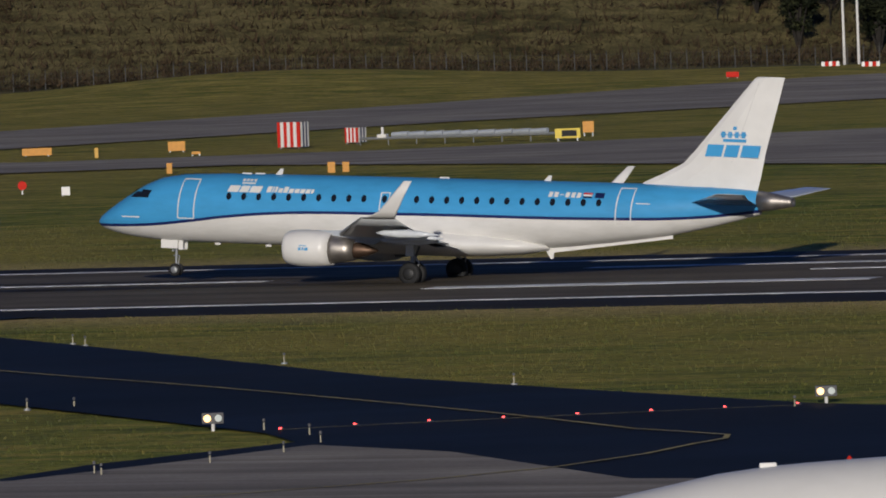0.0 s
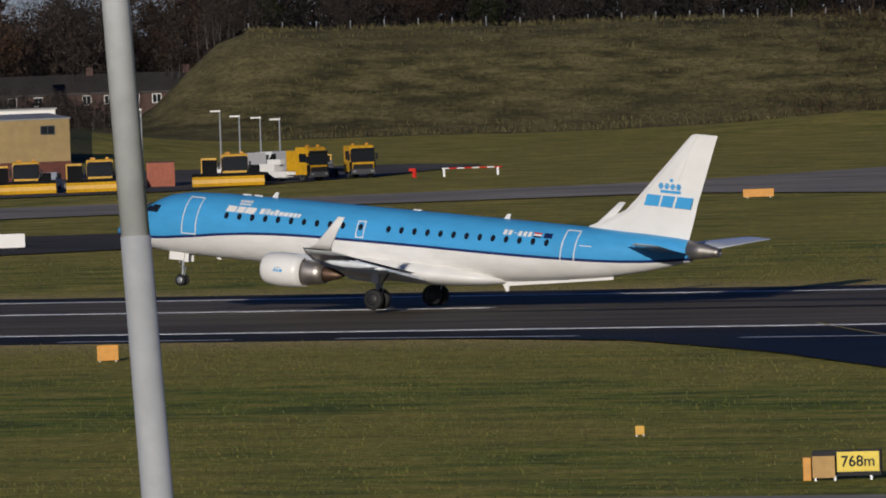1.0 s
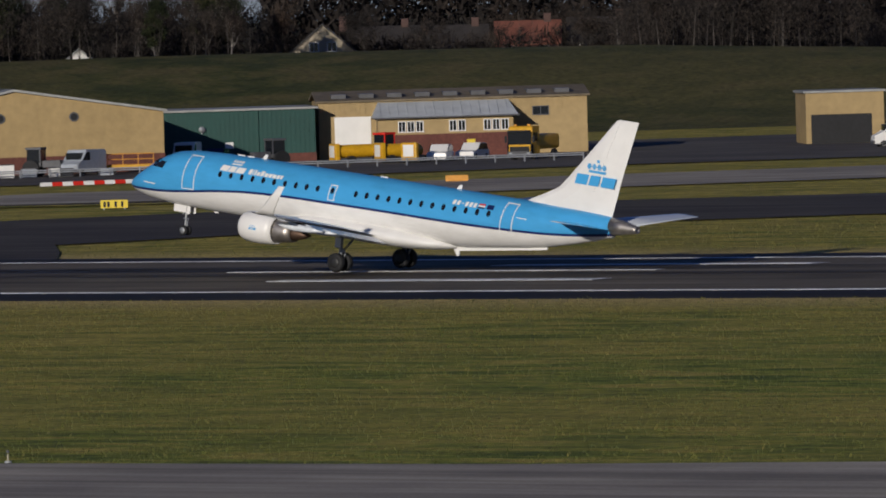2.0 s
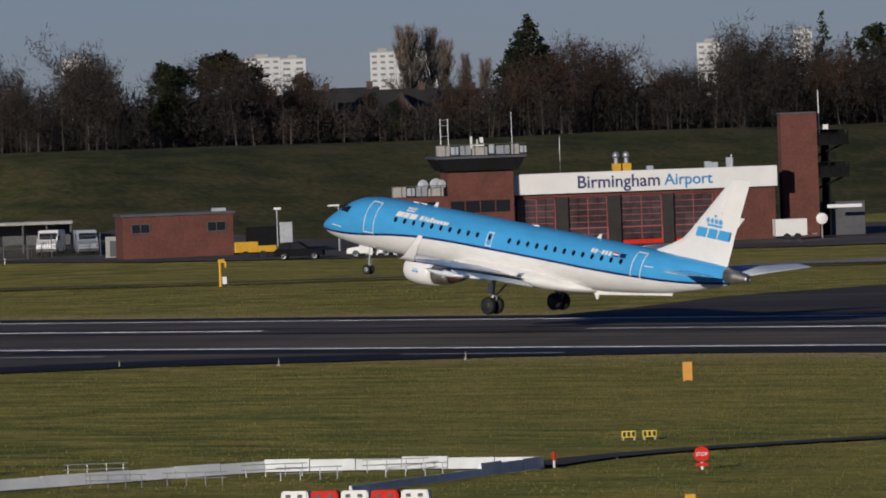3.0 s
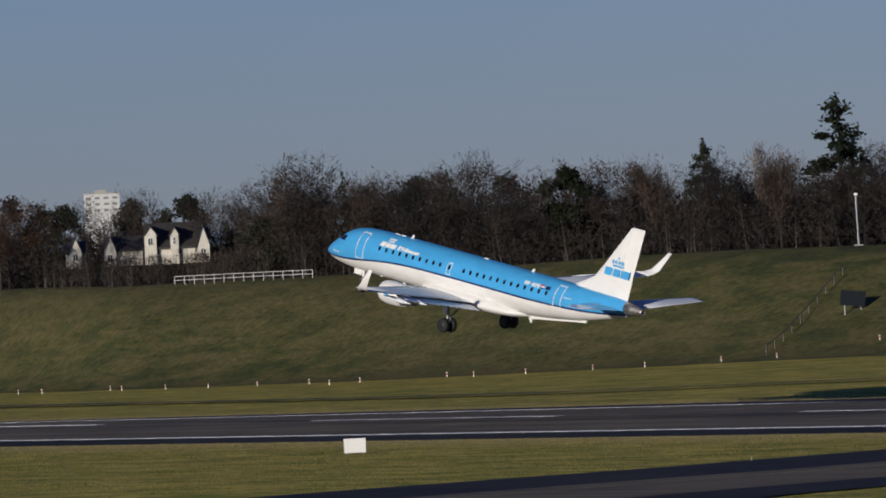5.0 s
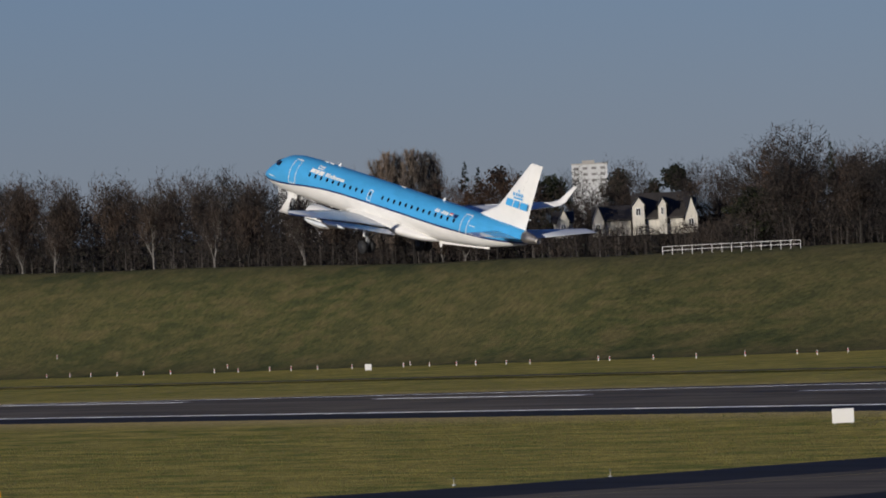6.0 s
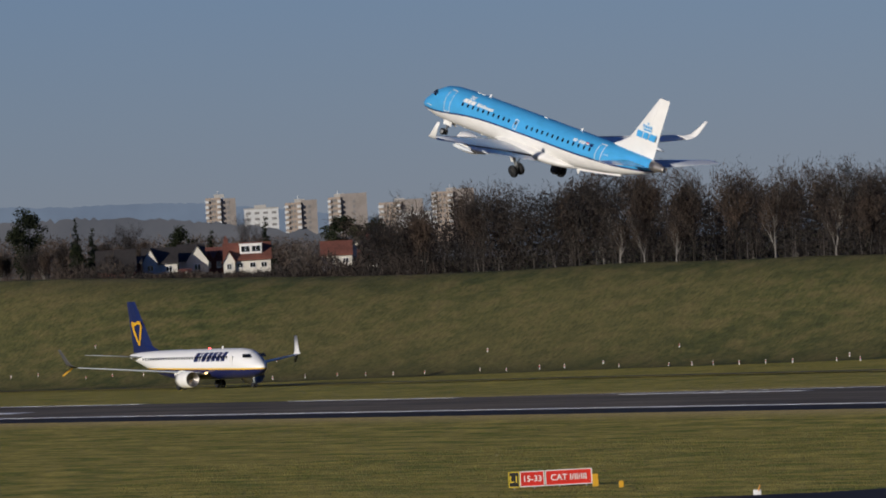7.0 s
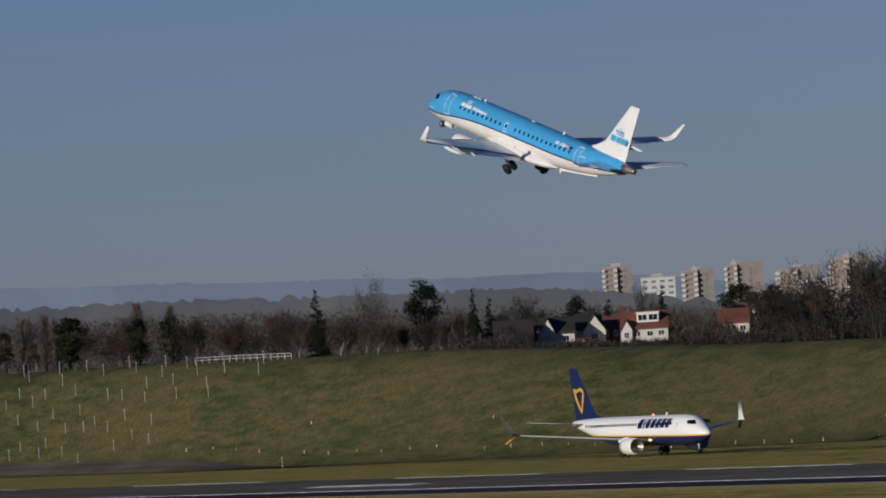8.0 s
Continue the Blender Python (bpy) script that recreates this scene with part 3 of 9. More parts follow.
def fuselage(P_):
    bm = bmesh.new()
    st = sorted({round(v, 3) for i in range(len(BODY) - 1) for v in np.linspace(BODY[i][0], BODY[i + 1][0], 4)})
    rings = []
    for x in st:
        # smooth the table with a short average
        vals = np.mean([hull(min(34.5, max(0, x + d))) for d in (-0.12, 0, 0.12)], axis=0) if x > 0.3 else hull(x)
        top, bot, w = vals
        zc, hh = (top + bot) / 2, (top - bot) / 2
        rings.append([(x - XM, w * math.sin(2 * math.pi * k / 40), zc + hh * math.cos(2 * math.pi * k / 40)) for k in range(40)])
    loft(bm, rings)
    part("fuselage", bm, M_FUSE, P_, "light blue above, white below, dark blue line", smooth=True)
    # belly fairing under the wing
    bm = bmesh.new()
    rings = []
    for x, w, t, b in ((11.6, 0.5, 2.1, 1.72), (12.6, 1.25, 2.5, 1.6), (14, 1.62, 2.75, 1.52), (16, 1.7, 2.8, 1.48), (19, 1.7, 2.8, 1.48), (21, 1.62, 2.7, 1.56), (22.6, 1.3, 2.5, 1.72), (23.8, 0.6, 2.3, 1.95)):
        zc, hh = (t + b) / 2, (t - b) / 2
        rings.append([(x - XM, w * math.copysign(abs(math.sin(a)) ** 0.8, math.sin(a)), zc + hh * math.cos(a)) for a in [2 * math.pi * k / 28 for k in range(28)]])
    part("belly_fairing", loft(bm, rings), M_WHITE, P_, smooth=True)
    bm = bmesh.new()
    turned(bm, [(34.45 - XM, 0.50), (35.2 - XM, 0.4), (36.0 - XM, 0.24), (36.2 - XM, 0.21), (36.18 - XM, 0.14), (35.9 - XM, 0.1)], c=(0, 0, 4.66))
    part("tail_cone", bm, M_METAL, P_, "bare metal auxiliary exhaust cone", smooth=True)
    # ventral strake and its blade
    bm = bmesh.new()
    slab(bm, [(23.4 - XM, 2.0), (23.6 - XM, 1.9), (23.85 - XM, 1.52), (23.98 - XM, 1.55), (24.0 - XM, 1.84), (30.1 - XM, 2.72), (30.1 - XM, 2.9), (24.6 - XM, 2.15)], -0.04, 0.04)
    part("ventral_strake", bm, M_WHITE, P_)
    for x, s in ((9.35, 0.28), (23.4, 0.26)):
        bm = bmesh.new()
        slab(bm, [(x - XM, hull(x)[0] - 0.03), (x + 0.35 - XM, hull(x)[0] - 0.03), (x + 0.42 - XM, hull(x)[0] + s), (x + 0.25 - XM, hull(x)[0] + s)], -0.02, 0.02)
        part("blade_antenna", bm, M_WHITE, P_)
    for x in (7.6, 8.3, 18.0):
        part("low_antenna", B((x - XM, x + 0.5 - XM, -0.05, 0.05, hull(x)[0] - 0.02, hull(x)[0] + 0.06), bevel=0.02), M_WHITE, P_)
    for x in (6.2, 8.9, 10.2):
        part("belly_antenna", B((x - XM, x + 0.3 - XM, -0.03, 0.03, 1.5 + 0.1, 1.76), bevel=0.015), M_WHITE, P_)


def cabin(P_):
    # oval cabin windows
    xs = [7.49 + 0.791 * i for i in range(10)] + [15.68] + [17.36 + 0.7817 * i for i in range(13)]
    for side in (-1, 1):
        for x in xs:
            z = 4.05 + rise(x)
            c, up = skin(x, z, 0.006, side), (skin(x, z + 0.1, 0.006, side) - skin(x, z - 0.1, 0.006, side)).normalized()
            bm = bmesh.new()
            out = up.cross(Vector((1, 0, 0))) * (1 if side > 0 else -1)
            ring = [bm.verts.new(c + Vector((0.135 * math.cos(a), 0, 0)) + up * 0.19 * math.sin(a) + out * 0.004) for a in [2 * math.pi * i / 14 for i in range(14)]]
            back = [bm.verts.new(v.co - out * 0.05) for v in ring]
            bm.faces.new(ring)
            for i in range(14):
                bm.faces.new((ring[i], ring[(i + 1) % 14], back[(i + 1) % 14], back[i]))
            part("cabin_window", bm, M_GLASS, P_)
        # doors: a fine white frame line on a shallow panel
        for nm, x0, x1, z0, z1, lean in (("front_door", 4.78, 5.68, 2.88, 4.82, 0.1), ("rear_door", 27.55, 28.36, 3.27, 5.1, 0.12), ("emergency_exit", 15.44, 15.94, 3.62, 4.5, 0.02)):
            bm = bmesh.new()
            w = 0.055
            for a in ((x0, z0, x0 + w, z1), (x1 - w, z0, x1, z1)):
                on_skin(bm, a[0], a[1], a[2], a[3], slant=lean, side=side, nx=1, nz=8)
            on_skin(bm, x0, z0, x1, z0 + w, side=side, nx=4, nz=1)
            on_skin(bm, x0 + lean, z1 - w, x1 + lean, z1, side=side, nx=4, nz=1)
            part(nm, bm, M_WHITE, P_, "outlined by a white line")
        # cockpit side windows
        bm = bmesh.new()
        for a in ((1.98, 3.82, 2.5, 4.1, 0.32), (2.55, 3.83, 3.12, 4.2, 0.12)):
            on_skin(bm, *a[:4], slant=a[4], off=0.01, side=side, nx=4, nz=4)
        part("cockpit_window", bm, M_GLASS, P_)
        # operator's mark: plain blocks under a small crown, and a line of small blocks
        bm = bmesh.new()
        for a, b in ((7.36, 7.92), (7.98, 8.44), (8.5, 9.1)):
            on_skin(bm, a, 4.26, b, 4.57, slant=0.1, side=side)
        for i in range(4):
            on_skin(bm, 8.0 + 0.2 * i, 4.78, 8.14 + 0.2 * i, 4.9, side=side, nx=1, nz=2)
        on_skin(bm, 8.02, 4.66, 8.74, 4.73, side=side, nx=2, nz=1)
        part("brand_mark", bm, M_WHITE, P_, "white blocks and a crown shape")
        x = 9.42
        for w, h in ((0.24, 0.3), (0.07, 0.3), (0.13, 0.3), (0.22, 0.22), (0.24, 0.3), (0.24, 0.22), (0.24, 0.22), (0.24, 0.22), (0.22, 0.22), (0.14, 0.22)):
            zz = 4.27 + rise(x) * 0.3
            part("brand_block", on_skin(bmesh.new(), x, zz + 0.02, x + w, zz + h, slant=0.05, side=side, nx=1, nz=2), M_WHITE, P_)
            x += w + 0.055
        for i in range(6):
            x = 24.12 + 0.29 * i
            z0, z1 = (4.66, 4.7) if i == 2 else (4.56, 4.8)
            part("registration_bar", on_skin(bmesh.new(), x, z0, x + 0.2, z1, slant=0.02, side=side, nx=1, nz=2), M_WHITE, P_)
        for k, mt in enumerate((M_NAVY, M_WHITE, M_RED)):
            part("flag_stripe", on_skin(bmesh.new(), 25.9, 4.56 + 0.085 * k, 26.36, 4.64 + 0.085 * k, side=side, nx=1, nz=1), mt, P_)
        part("blue_flag", on_skin(bmesh.new(), 26.5, 4.57, 26.97, 4.82, side=side, nx=1, nz=2), M_NAVY, P_)
        part("service_stencil", on_skin(bmesh.new(), 28.62, 4.36, 29.3, 4.4, side=side, nx=2, nz=1), M_WHITE, P_)
        part("nose_stencil", on_skin(bmesh.new(), 1.7, 2.84, 2.7, 2.9, side=side, nx=4, nz=1), M_WHITE, P_)
    # windscreen panes across the nose
    bm = bmesh.new()
    for s in (-1, 1):
        vs = []
        for x, y, z in ((1.72, 0.04, 3.96), (2.2, 0.04, 4.26), (2.22, 0.6, 4.18), (1.88, 0.72, 3.86)):
            vs.append(bm.verts.new((x - XM - 0.015, y * s, z + 0.012)))
        bm.faces.new(vs)
    part("windscreen", bm, M_GLASS, P_)


WINGS = []


M_WING = paint("pale grey wing paint", (0.68, 0.71, 0.74), 0.3, vary=0.1)


def wing(P_, s):
    bm = bmesh.new()
    secs = [(13.0, 19.3, 2.05, 0.74, 1.2), (13.75, 19.3, 2.28, 0.58, 2.6), (14.95, 19.4, 2.62, 0.46, 4.9), (17.25, 20.3, 3.18, 0.31, 9.3), (19.45, 21.25, 3.74, 0.19, 13.3)]
    loft(bm, [foil(a, b, z, t, y * s) for a, b, z, t, y in secs])
    w = part("wing", bm, M_WING, P_, "light grey swept wing", smooth=True)
    bm = bmesh.new()
    rings = []
    for le, te, z, t, y, lean in ((19.45, 21.25, 3.74, 0.19, 13.3, 0), (20.05, 21.4, 3.84, 0.15, 13.75, 0.4), (20.7, 21.65, 4.12, 0.12, 14.1, 0.8), (21.4, 22.05, 4.85, 0.08, 14.3, 1), (22.1, 22.5, 5.6, 0.05, 14.46, 1)):
        ring = []
        for x, yy, zz in foil(le, te, z, t, y * s):
            d = zz - z
            ring.append((x, yy - s * d * lean, z + d * (1 - lean * 0.85)))
        rings.append(ring)
    part("winglet", loft(bm, rings), M_WHITE, w, "white upturned winglet", smooth=True)
    # bright leading edge
    bm = bmesh.new()
    for (a, _, z, t, y), (a2, _, z2, t2, y2) in zip(secs, secs[1:]):
        tube(bm, (a + 0.045 - XM, y * s, z + 0.02), (a2 + 0.045 - XM, y2 * s, z2 + 0.02), t * 0.2, t2 * 0.2, n=8)
    part("leading_edge", bm, M_STEEL, w, smooth=True)
    # flaps lowered for take-off; a black strip paints the shaded cove before each
    for a, b in (((2.0, 19.2, 2.0), (4.9, 19.3, 2.42)), ((5.0, 19.3, 2.44), (9.6, 20.25, 3.06))):
        bm = bmesh.new()
        cove = []
        rings = []
        for y, x, z in (a, b):
            c = 1.15 if y < 6 else 0.85
            ring = foil(x, x + c, 0, 0.16, y * s)
            rings.append([(px, py, z + 0.05 + pz - (px - (x - XM)) * 0.22) for px, py, pz in ring])
            cove.append([(x - 0.55 - XM, y * s, z - 0.02), (x + 0.02 - XM, y * s, z + 0.02), (x + 0.02 - XM, y * s, z + 0.1), (x - 0.55 - XM, y * s, z + 0.06)])
        part("flap", loft(bm, rings), M_WING, w, "lowered flap")
        part("flap_slot", loft(bmesh.new(), cove), M_MATT_BLACK, w)
    WINGS.append((w, s))
    for y, x, z in ((6.2, 17.5, 2.62), (8.2, 18.4, 2.88), (10.3, 19.0, 3.14)):
        bm = bmesh.new()
        turned(bm, [(0, 0.02), (0.4, 0.14), (1.2, 0.21), (2.2, 0.17), (3.2, 0.02)], c=(x - XM, y * s, z - 0.2), n=12)
        part("flap_fairing", bm, M_WING, w, smooth=True)


def engine(P_, s):
    y = 4.1 * s
    c = (11.8 - XM, y, 1.80)
    bm = bmesh.new()
    turned(bm, [(1.1, 0.66), (0.5, 0.62), (0.12, 0.62), (0.02, 0.67), (0.0, 0.71), (0.05, 0.76), (0.25, 0.83), (0.8, 0.89), (1.4, 0.89), (1.9, 0.85), (2.4, 0.77), (2.38, 0.72), (1.1, 0.66)], c=c, n=36)
    e = part("engine", bm, M_WHITE, P_, "white engine nacelle under the wing", smooth=True)
    bm = bmesh.new()
    turned(bm, [(0.0, 0.715), (0.02, 0.66), (0.1, 0.615), (0.3, 0.62)], c=(c[0] - 0.006, y, c[2]), n=36)
    part("intake_lip", bm, M_METAL, e, smooth=True)
    bm = bmesh.new()
    turned(bm, [(0.55, 0.02), (0.62, 0.12), (0.75, 0.2), (0.78, 0.63), (0.8, 0.63), (0.82, 0.05)], c=c, n=28)
    part("fan", bm, M_DARKGREY, e, smooth=True)
    bm = bmesh.new()
    turned(bm, [(2.2, 0.69), (2.6, 0.66), (3.1, 0.59), (3.6, 0.5), (3.58, 0.44), (3.0, 0.42)], c=c, n=28)
    part("core_cowl", bm, M_METAL, e, "bare metal core cowl", smooth=True)
    bm = bmesh.new()
    turned(bm, [(3.1, 0.36), (3.7, 0.4), (4.3, 0.24), (4.75, 0.03)], c=c, n=20)
    part("exhaust_plug", bm, M_EXH, e, "heat-browned exhaust plug", smooth=True)
    bm = bmesh.new()
    slab(bm, [(12.8 - XM, 2.66), (13.6 - XM, 2.3), (16.4 - XM, 2.1), (17.0 - XM, 2.4), (15.3 - XM, 2.72)], y - 0.14, y + 0.14)
    part("pylon", bm, M_GREY, e)
    bm = bmesh.new()
    for a, b in ((12.73, 12.86), (12.91, 13.01), (13.06, 13.23)):
        vs = []
        for x, z in ((a, 1.72), (b, 1.72), (b + 0.03, 1.86), (a + 0.03, 1.86)):
            d = z - 1.80
            rr = lerp_table(((0, 0.71), (0.25, 0.83), (0.8, 0.89), (1.6, 0.89)), x - 11.8, 1) + 0.012
            vs.append(bm.verts.new((x - XM, y + s * math.sqrt(rr * rr - d * d), z)))
        bm.faces.new(vs)
    for k in range(4):
        x = 12.78 + 0.1 * k
        vs = [bm.verts.new((px - XM, y + s * 0.897, z)) for px, z in ((x, 1.92), (x + 0.07, 1.92), (x + 0.07, 1.97), (x, 1.97))]
        bm.faces.new(vs)
    part("engine_mark", bm, M_BLUE, e, "small light blue blocks")


M_TAILPLANE = paint("glossy pale grey paint", (0.62, 0.65, 0.68), 0.12, vary=0.06, spec=0.7)


def tail(P_):
    def fin_section(le, te, z, t):
        return [(x, y, z) for x, y in [(le - XM, 0)] + [(le + (te - le) * u - XM, t * k) for u, k in ((0.1, 0.6), (0.35, 1), (0.7, 0.6))] + [(te - XM, 0)] + [(le + (te - le) * u - XM, -t * k) for u, k in ((0.7, 0.6), (0.35, 1), (0.1, 0.6))]]
    bm = bmesh.new()
    loft(bm, [fin_section(28.1, 34.35, 5.1, 0.22), fin_section(28.6, 34.42, 5.4, 0.22), fin_section(29.6, 34.52, 5.85, 0.22), fin_section(30.55, 34.62, 6.35, 0.22), fin_section(31.2, 34.75, 7.05, 0.2), fin_section(34.1, 35.6, 10.5, 0.1), fin_section(34.3, 35.64, 10.58, 0.05)])
    f_ = part("fin", bm, M_WHITE, P_, "tall white swept fin")
    bm = bmesh.new()
    tube(bm, (33.05 - XM, -0.2, 6.4), (34.35 - XM, -0.108, 10.3), 0.0022, n=4)
    part("rudder_gap", bm, M_DARKGREY, f_)
    for s in (-1, 1):
        bm = bmesh.new()

        def flat(x0, z0, x1, z1, slant=0.0):
            vs = []
            for x, z in ((x0, z0), (x1, z0), (x1 + slant, z1), (x0 + slant, z1)):
                t = lerp_table(((5.4, 0.235), (7.05, 0.215), (10.5, 0.12)), z, 1)
                vs.append(bm.verts.new((x - XM, s * t, z)))
            bm.faces.new(vs)
        for a, b in ((31.72, 32.55), (32.66, 33.36), (33.5, 34.42)):
            flat(a, 6.72, b, 7.3, 0.14)
        for i in range(4):
            for j, w in ((0, 0.1), (1, 0.15), (2, 0.1)):
                flat(32.5 + 0.34 * i + 0.13 - w, 7.64 + 0.1 * j, 32.5 + 0.34 * i + 0.13 + w, 7.73 + 0.1 * j)
        flat(32.62, 7.44, 33.8, 7.58)
        flat(33.12, 8.02, 33.3, 8.18)
        part("brand_mark", bm, M_BLUE, f_, "light blue blocks and crown shape")
    for s in (-1, 1):
        bm = bmesh.new()
        loft(bm, [foil(31.0, 34.5, 4.45, 0.3, 0.35 * s), foil(33.0, 35.2, 4.85, 0.18, 3.6 * s), foil(34.4, 35.9, 5.15, 0.1, 5.9 * s), foil(34.75, 35.92, 5.17, 0.04, 6.04 * s)])
        part("tailplane", bm, M_TAILPLANE, P_, "glossy pale grey tailplane", smooth=True)


def wheel(P_, x, y, z, r, w, hub=None):
    bm = bmesh.new()
    turned(bm, [(-w / 2, r * 0.62), (-w / 2, r * 0.86), (-w * 0.36, r * 0.97), (-w * 0.1, r), (w * 0.1, r), (w * 0.36, r * 0.97), (w / 2, r * 0.86), (w / 2, r * 0.62)], axis="Y", c=(x, y, z), n=26)
    t = part("tyre", bm, M_BLACK, P_, "black rubber tyre", smooth=True)
    bm = bmesh.new()
    turned(bm, [(-w * 0.56, 0.03), (-w * 0.56, r * 0.22), (-w * 0.515, r * 0.3), (-w * 0.53, r * 0.56), (w * 0.53, r * 0.56), (w * 0.515, r * 0.3), (w * 0.56, r * 0.22), (w * 0.56, 0.03)], axis="Y", c=(x, y, z), n=20)
    part("rim", bm, hub or M_RIM, t, smooth=True)


LEGS = []


def gear(P_):
    for s in (-1, 1):
        y = 2.97 * s
        bm = bmesh.new()
        tube(bm, (0.1, y, 0.72), (0.0, y * 0.98, 2.5), 0.1, 0.13, 12)
        tube(bm, (0.1, y - 0.45, 0.72), (0.1, y + 0.45, 0.72), 0.07, n=10)
        tube(bm, (0.1, y, 1.2), (-0.2, y * 0.45, 2.1), 0.06, n=8)
        tube(bm, (0.3, y, 0.8), (0.42, y, 1.25), 0.04, n=8)
        tube(bm, (0.42, y, 1.25), (0.1, y, 1.6), 0.04, n=8)
        g = part("main_gear_leg", bm, M_STEEL, P_, "steel main undercarriage leg")
        LEGS.append((g, s))
        for k in (-0.36, 0.36):
            wheel(g, 0.1, y + k, 0.72, 0.55, 0.38)
        bm = B((-0.22, 0.2, y + 0.2 * s - 0.02, y + 0.2 * s + 0.02, 1.55, 2.1), bevel=0.015)
        part("gear_door", bm, M_WHITE, g)
    n = part("nose_gear_leg", tube(tube(tube(tube(bmesh.new(), (0, 0, -1.45), (0.0, 0, 0.2), 0.06, 0.08, 12), (0, -0.24, -1.45), (0, 0.24, -1.45), 0.045), (0.0, 0, -0.4), (0.55, 0, 0.1), 0.04), (0.12, 0, -1.2), (0.16, 0, -0.75), 0.03), M_STEEL, P_, "steel nose undercarriage leg")
    for k in (-0.17, 0.17):
        wheel(n, 0, k, -1.45, 0.31, 0.2, M_STEEL)
    part("taxi_light", B((-0.16, -0.08, -0.22, 0.22, -0.55, -0.45), (-0.1, 0.1, -0.16, 0.16, -0.78, -0.72), bevel=0.02), M_STEEL, n)
    for s in (-1, 1):
        part("nose_gear_door", B((3.45 - XM, 4.35 - XM, 0.3 * s - 0.015, 0.3 * s + 0.015, 1.36, 1.8), bevel=0.01), M_WHITE, P_)
        part("rear_nose_gear_door", B((4.36 - XM, 4.62 - XM, 0.26 * s - 0.012, 0.26 * s + 0.012, 1.3, 1.78), bevel=0.01), M_WHITE, P_)
    return n


AIRLINER = thing("airliner", pose(-170, RY, 0), "light blue and white twin-jet airliner lifting off the runway", "airplane")
fuselage(AIRLINER)
cabin(AIRLINER)
for side in (-1, 1):
    wing(AIRLINER, side)
    engine(AIRLINER, side)
tail(AIRLINER)
NOSE_GEAR = gear(AIRLINER)
NOSE_GEAR.matrix_basis = pose(4.15 - XM, 0, 1.76)


# ---- buildings
def windows_on(parent, cells, y, w, h, material=None, name="window"):
    """Framed windows on a wall that faces -y: cells of (x, z) centres."""
    for x, z in cells:
        fr = part(name, B((x - w / 2, x - w / 2 + 0.08, y - 0.05, y + 0.05, z - h / 2, z + h / 2), (x + w / 2 - 0.08, x + w / 2, y - 0.05, y + 0.05, z - h / 2, z + h / 2), (x - w / 2, x + w / 2, y - 0.05, y + 0.05, z + h / 2 - 0.08, z + h / 2), (x - w / 2, x + w / 2, y - 0.08, y + 0.05, z - h / 2, z - h / 2 + 0.08), (x - 0.03, x + 0.03, y - 0.04, y + 0.04, z - h / 2, z + h / 2)), material or M_WHITE, parent)
        part("pane", B((x - w / 2 + 0.06, x + w / 2 - 0.06, y - 0.02, y + 0.02, z - h / 2 + 0.06, z + h / 2 - 0.06)), M_GLASS, fr)


def ribbed(bm, x0, x1, y, z0, z1, pitch=0.5, proud=0.05):
    """Vertical ribs of profiled cladding on a wall that faces -y."""
    x = x0 + pitch / 2
    while x < x1 - 0.1:
        box(bm, x, x + pitch * 0.35, y - proud, y, z0, z1)
        x += pitch
    return bm


def hangar():
    t = thing("hangar", spot(39.74, 853, turn=8), "tan metal-clad hangar with a low gable and brick base", "building")
    w, d, e1, ap = 12.1, 18.5, 5.6, 7.8
    bm = bmesh.new()
    slab(bm, [(-w, 1.75), (w, 1.75), (w, e1), (-1.9, ap), (-w, e1)], 0, d)
    part("wall", bm, M_TAN, t)
    bm = bmesh.new()
    x = -w + 0.2
    while x < w - 0.1:
        top = e1 + (ap - e1) * (1 - abs(x + 1.9) / ((w - 1.9) if x < -1.9 else (w + 1.9)))
        box(bm, x, x + 0.16, -0.018, -0.003, 1.8, top - 0.15)
        x += 0.55
    part("cladding_rib", bm, M_TAN, t)
    part("brick_base", B((-w - 0.05, w + 0.05, -0.08, d, 0, 1.75)), M_BRICK, t)
    bm = bmesh.new()
    for a, b in (((-w - 0.3, e1 - 0.02), (-1.9, ap + 0.05)), ((-1.9, ap + 0.05), (w + 0.3, e1 - 0.02))):
        slab(bm, [a, b, (b[0], b[1] + 0.22), (a[0], a[1] + 0.22)], -0.35, d + 0.3)
    part("roof", bm, M_ROOF, t, "pale weathered sheet roof")
    # darker mottled sheets behind a pale strip along the gable
    bm = bmesh.new()
    slab(bm, [(-w - 0.28, e1 + 0.215), (-1.9, ap + 0.285), (-1.9, ap + 0.3), (-w - 0.28, e1 + 0.23)], 4.2, d + 0.25)
    part("old_roof_sheets", bm, paint("mossy sheet roof", (0.1, 0.105, 0.085), 0.85, vary=0.4, grain=0.8), t, "darker mottled roof sheets")
    for x in (-3.2, 3.7):
        bm = bmesh.new()
        turned(bm, [(-0.08, 0.46), (-0.09, 0.42), (-0.02, 0.38), (-0.02, 0.32), (0.02, 0.46)], axis="Y", c=(x, 0, 5.35), n=20)
        v = part("round_vent", bm, M_DARKGREY, t, "round louvred vent")
        bm = bmesh.new()
        turned(bm, [(-0.1, 0.02), (-0.1, 0.3), (-0.01, 0.37)], axis="Y", c=(x, 0, 5.35), n=16)
        part("opening", bm, M_BLACK, v)
    part("roller_door", B((-w - 0.1, -w + 0.02, 0.8, 13, 0, 3.9)), paint("faded orange-red roller door", (0.36, 0.11, 0.07), 0.7), t, "orange-red roller door in the side wall")
    for y in (5, 8):
        part("side_vent", B((-w - 0.12, -w, y, y + 0.9, 4.4, 4.7)), M_DARKGREY, t)


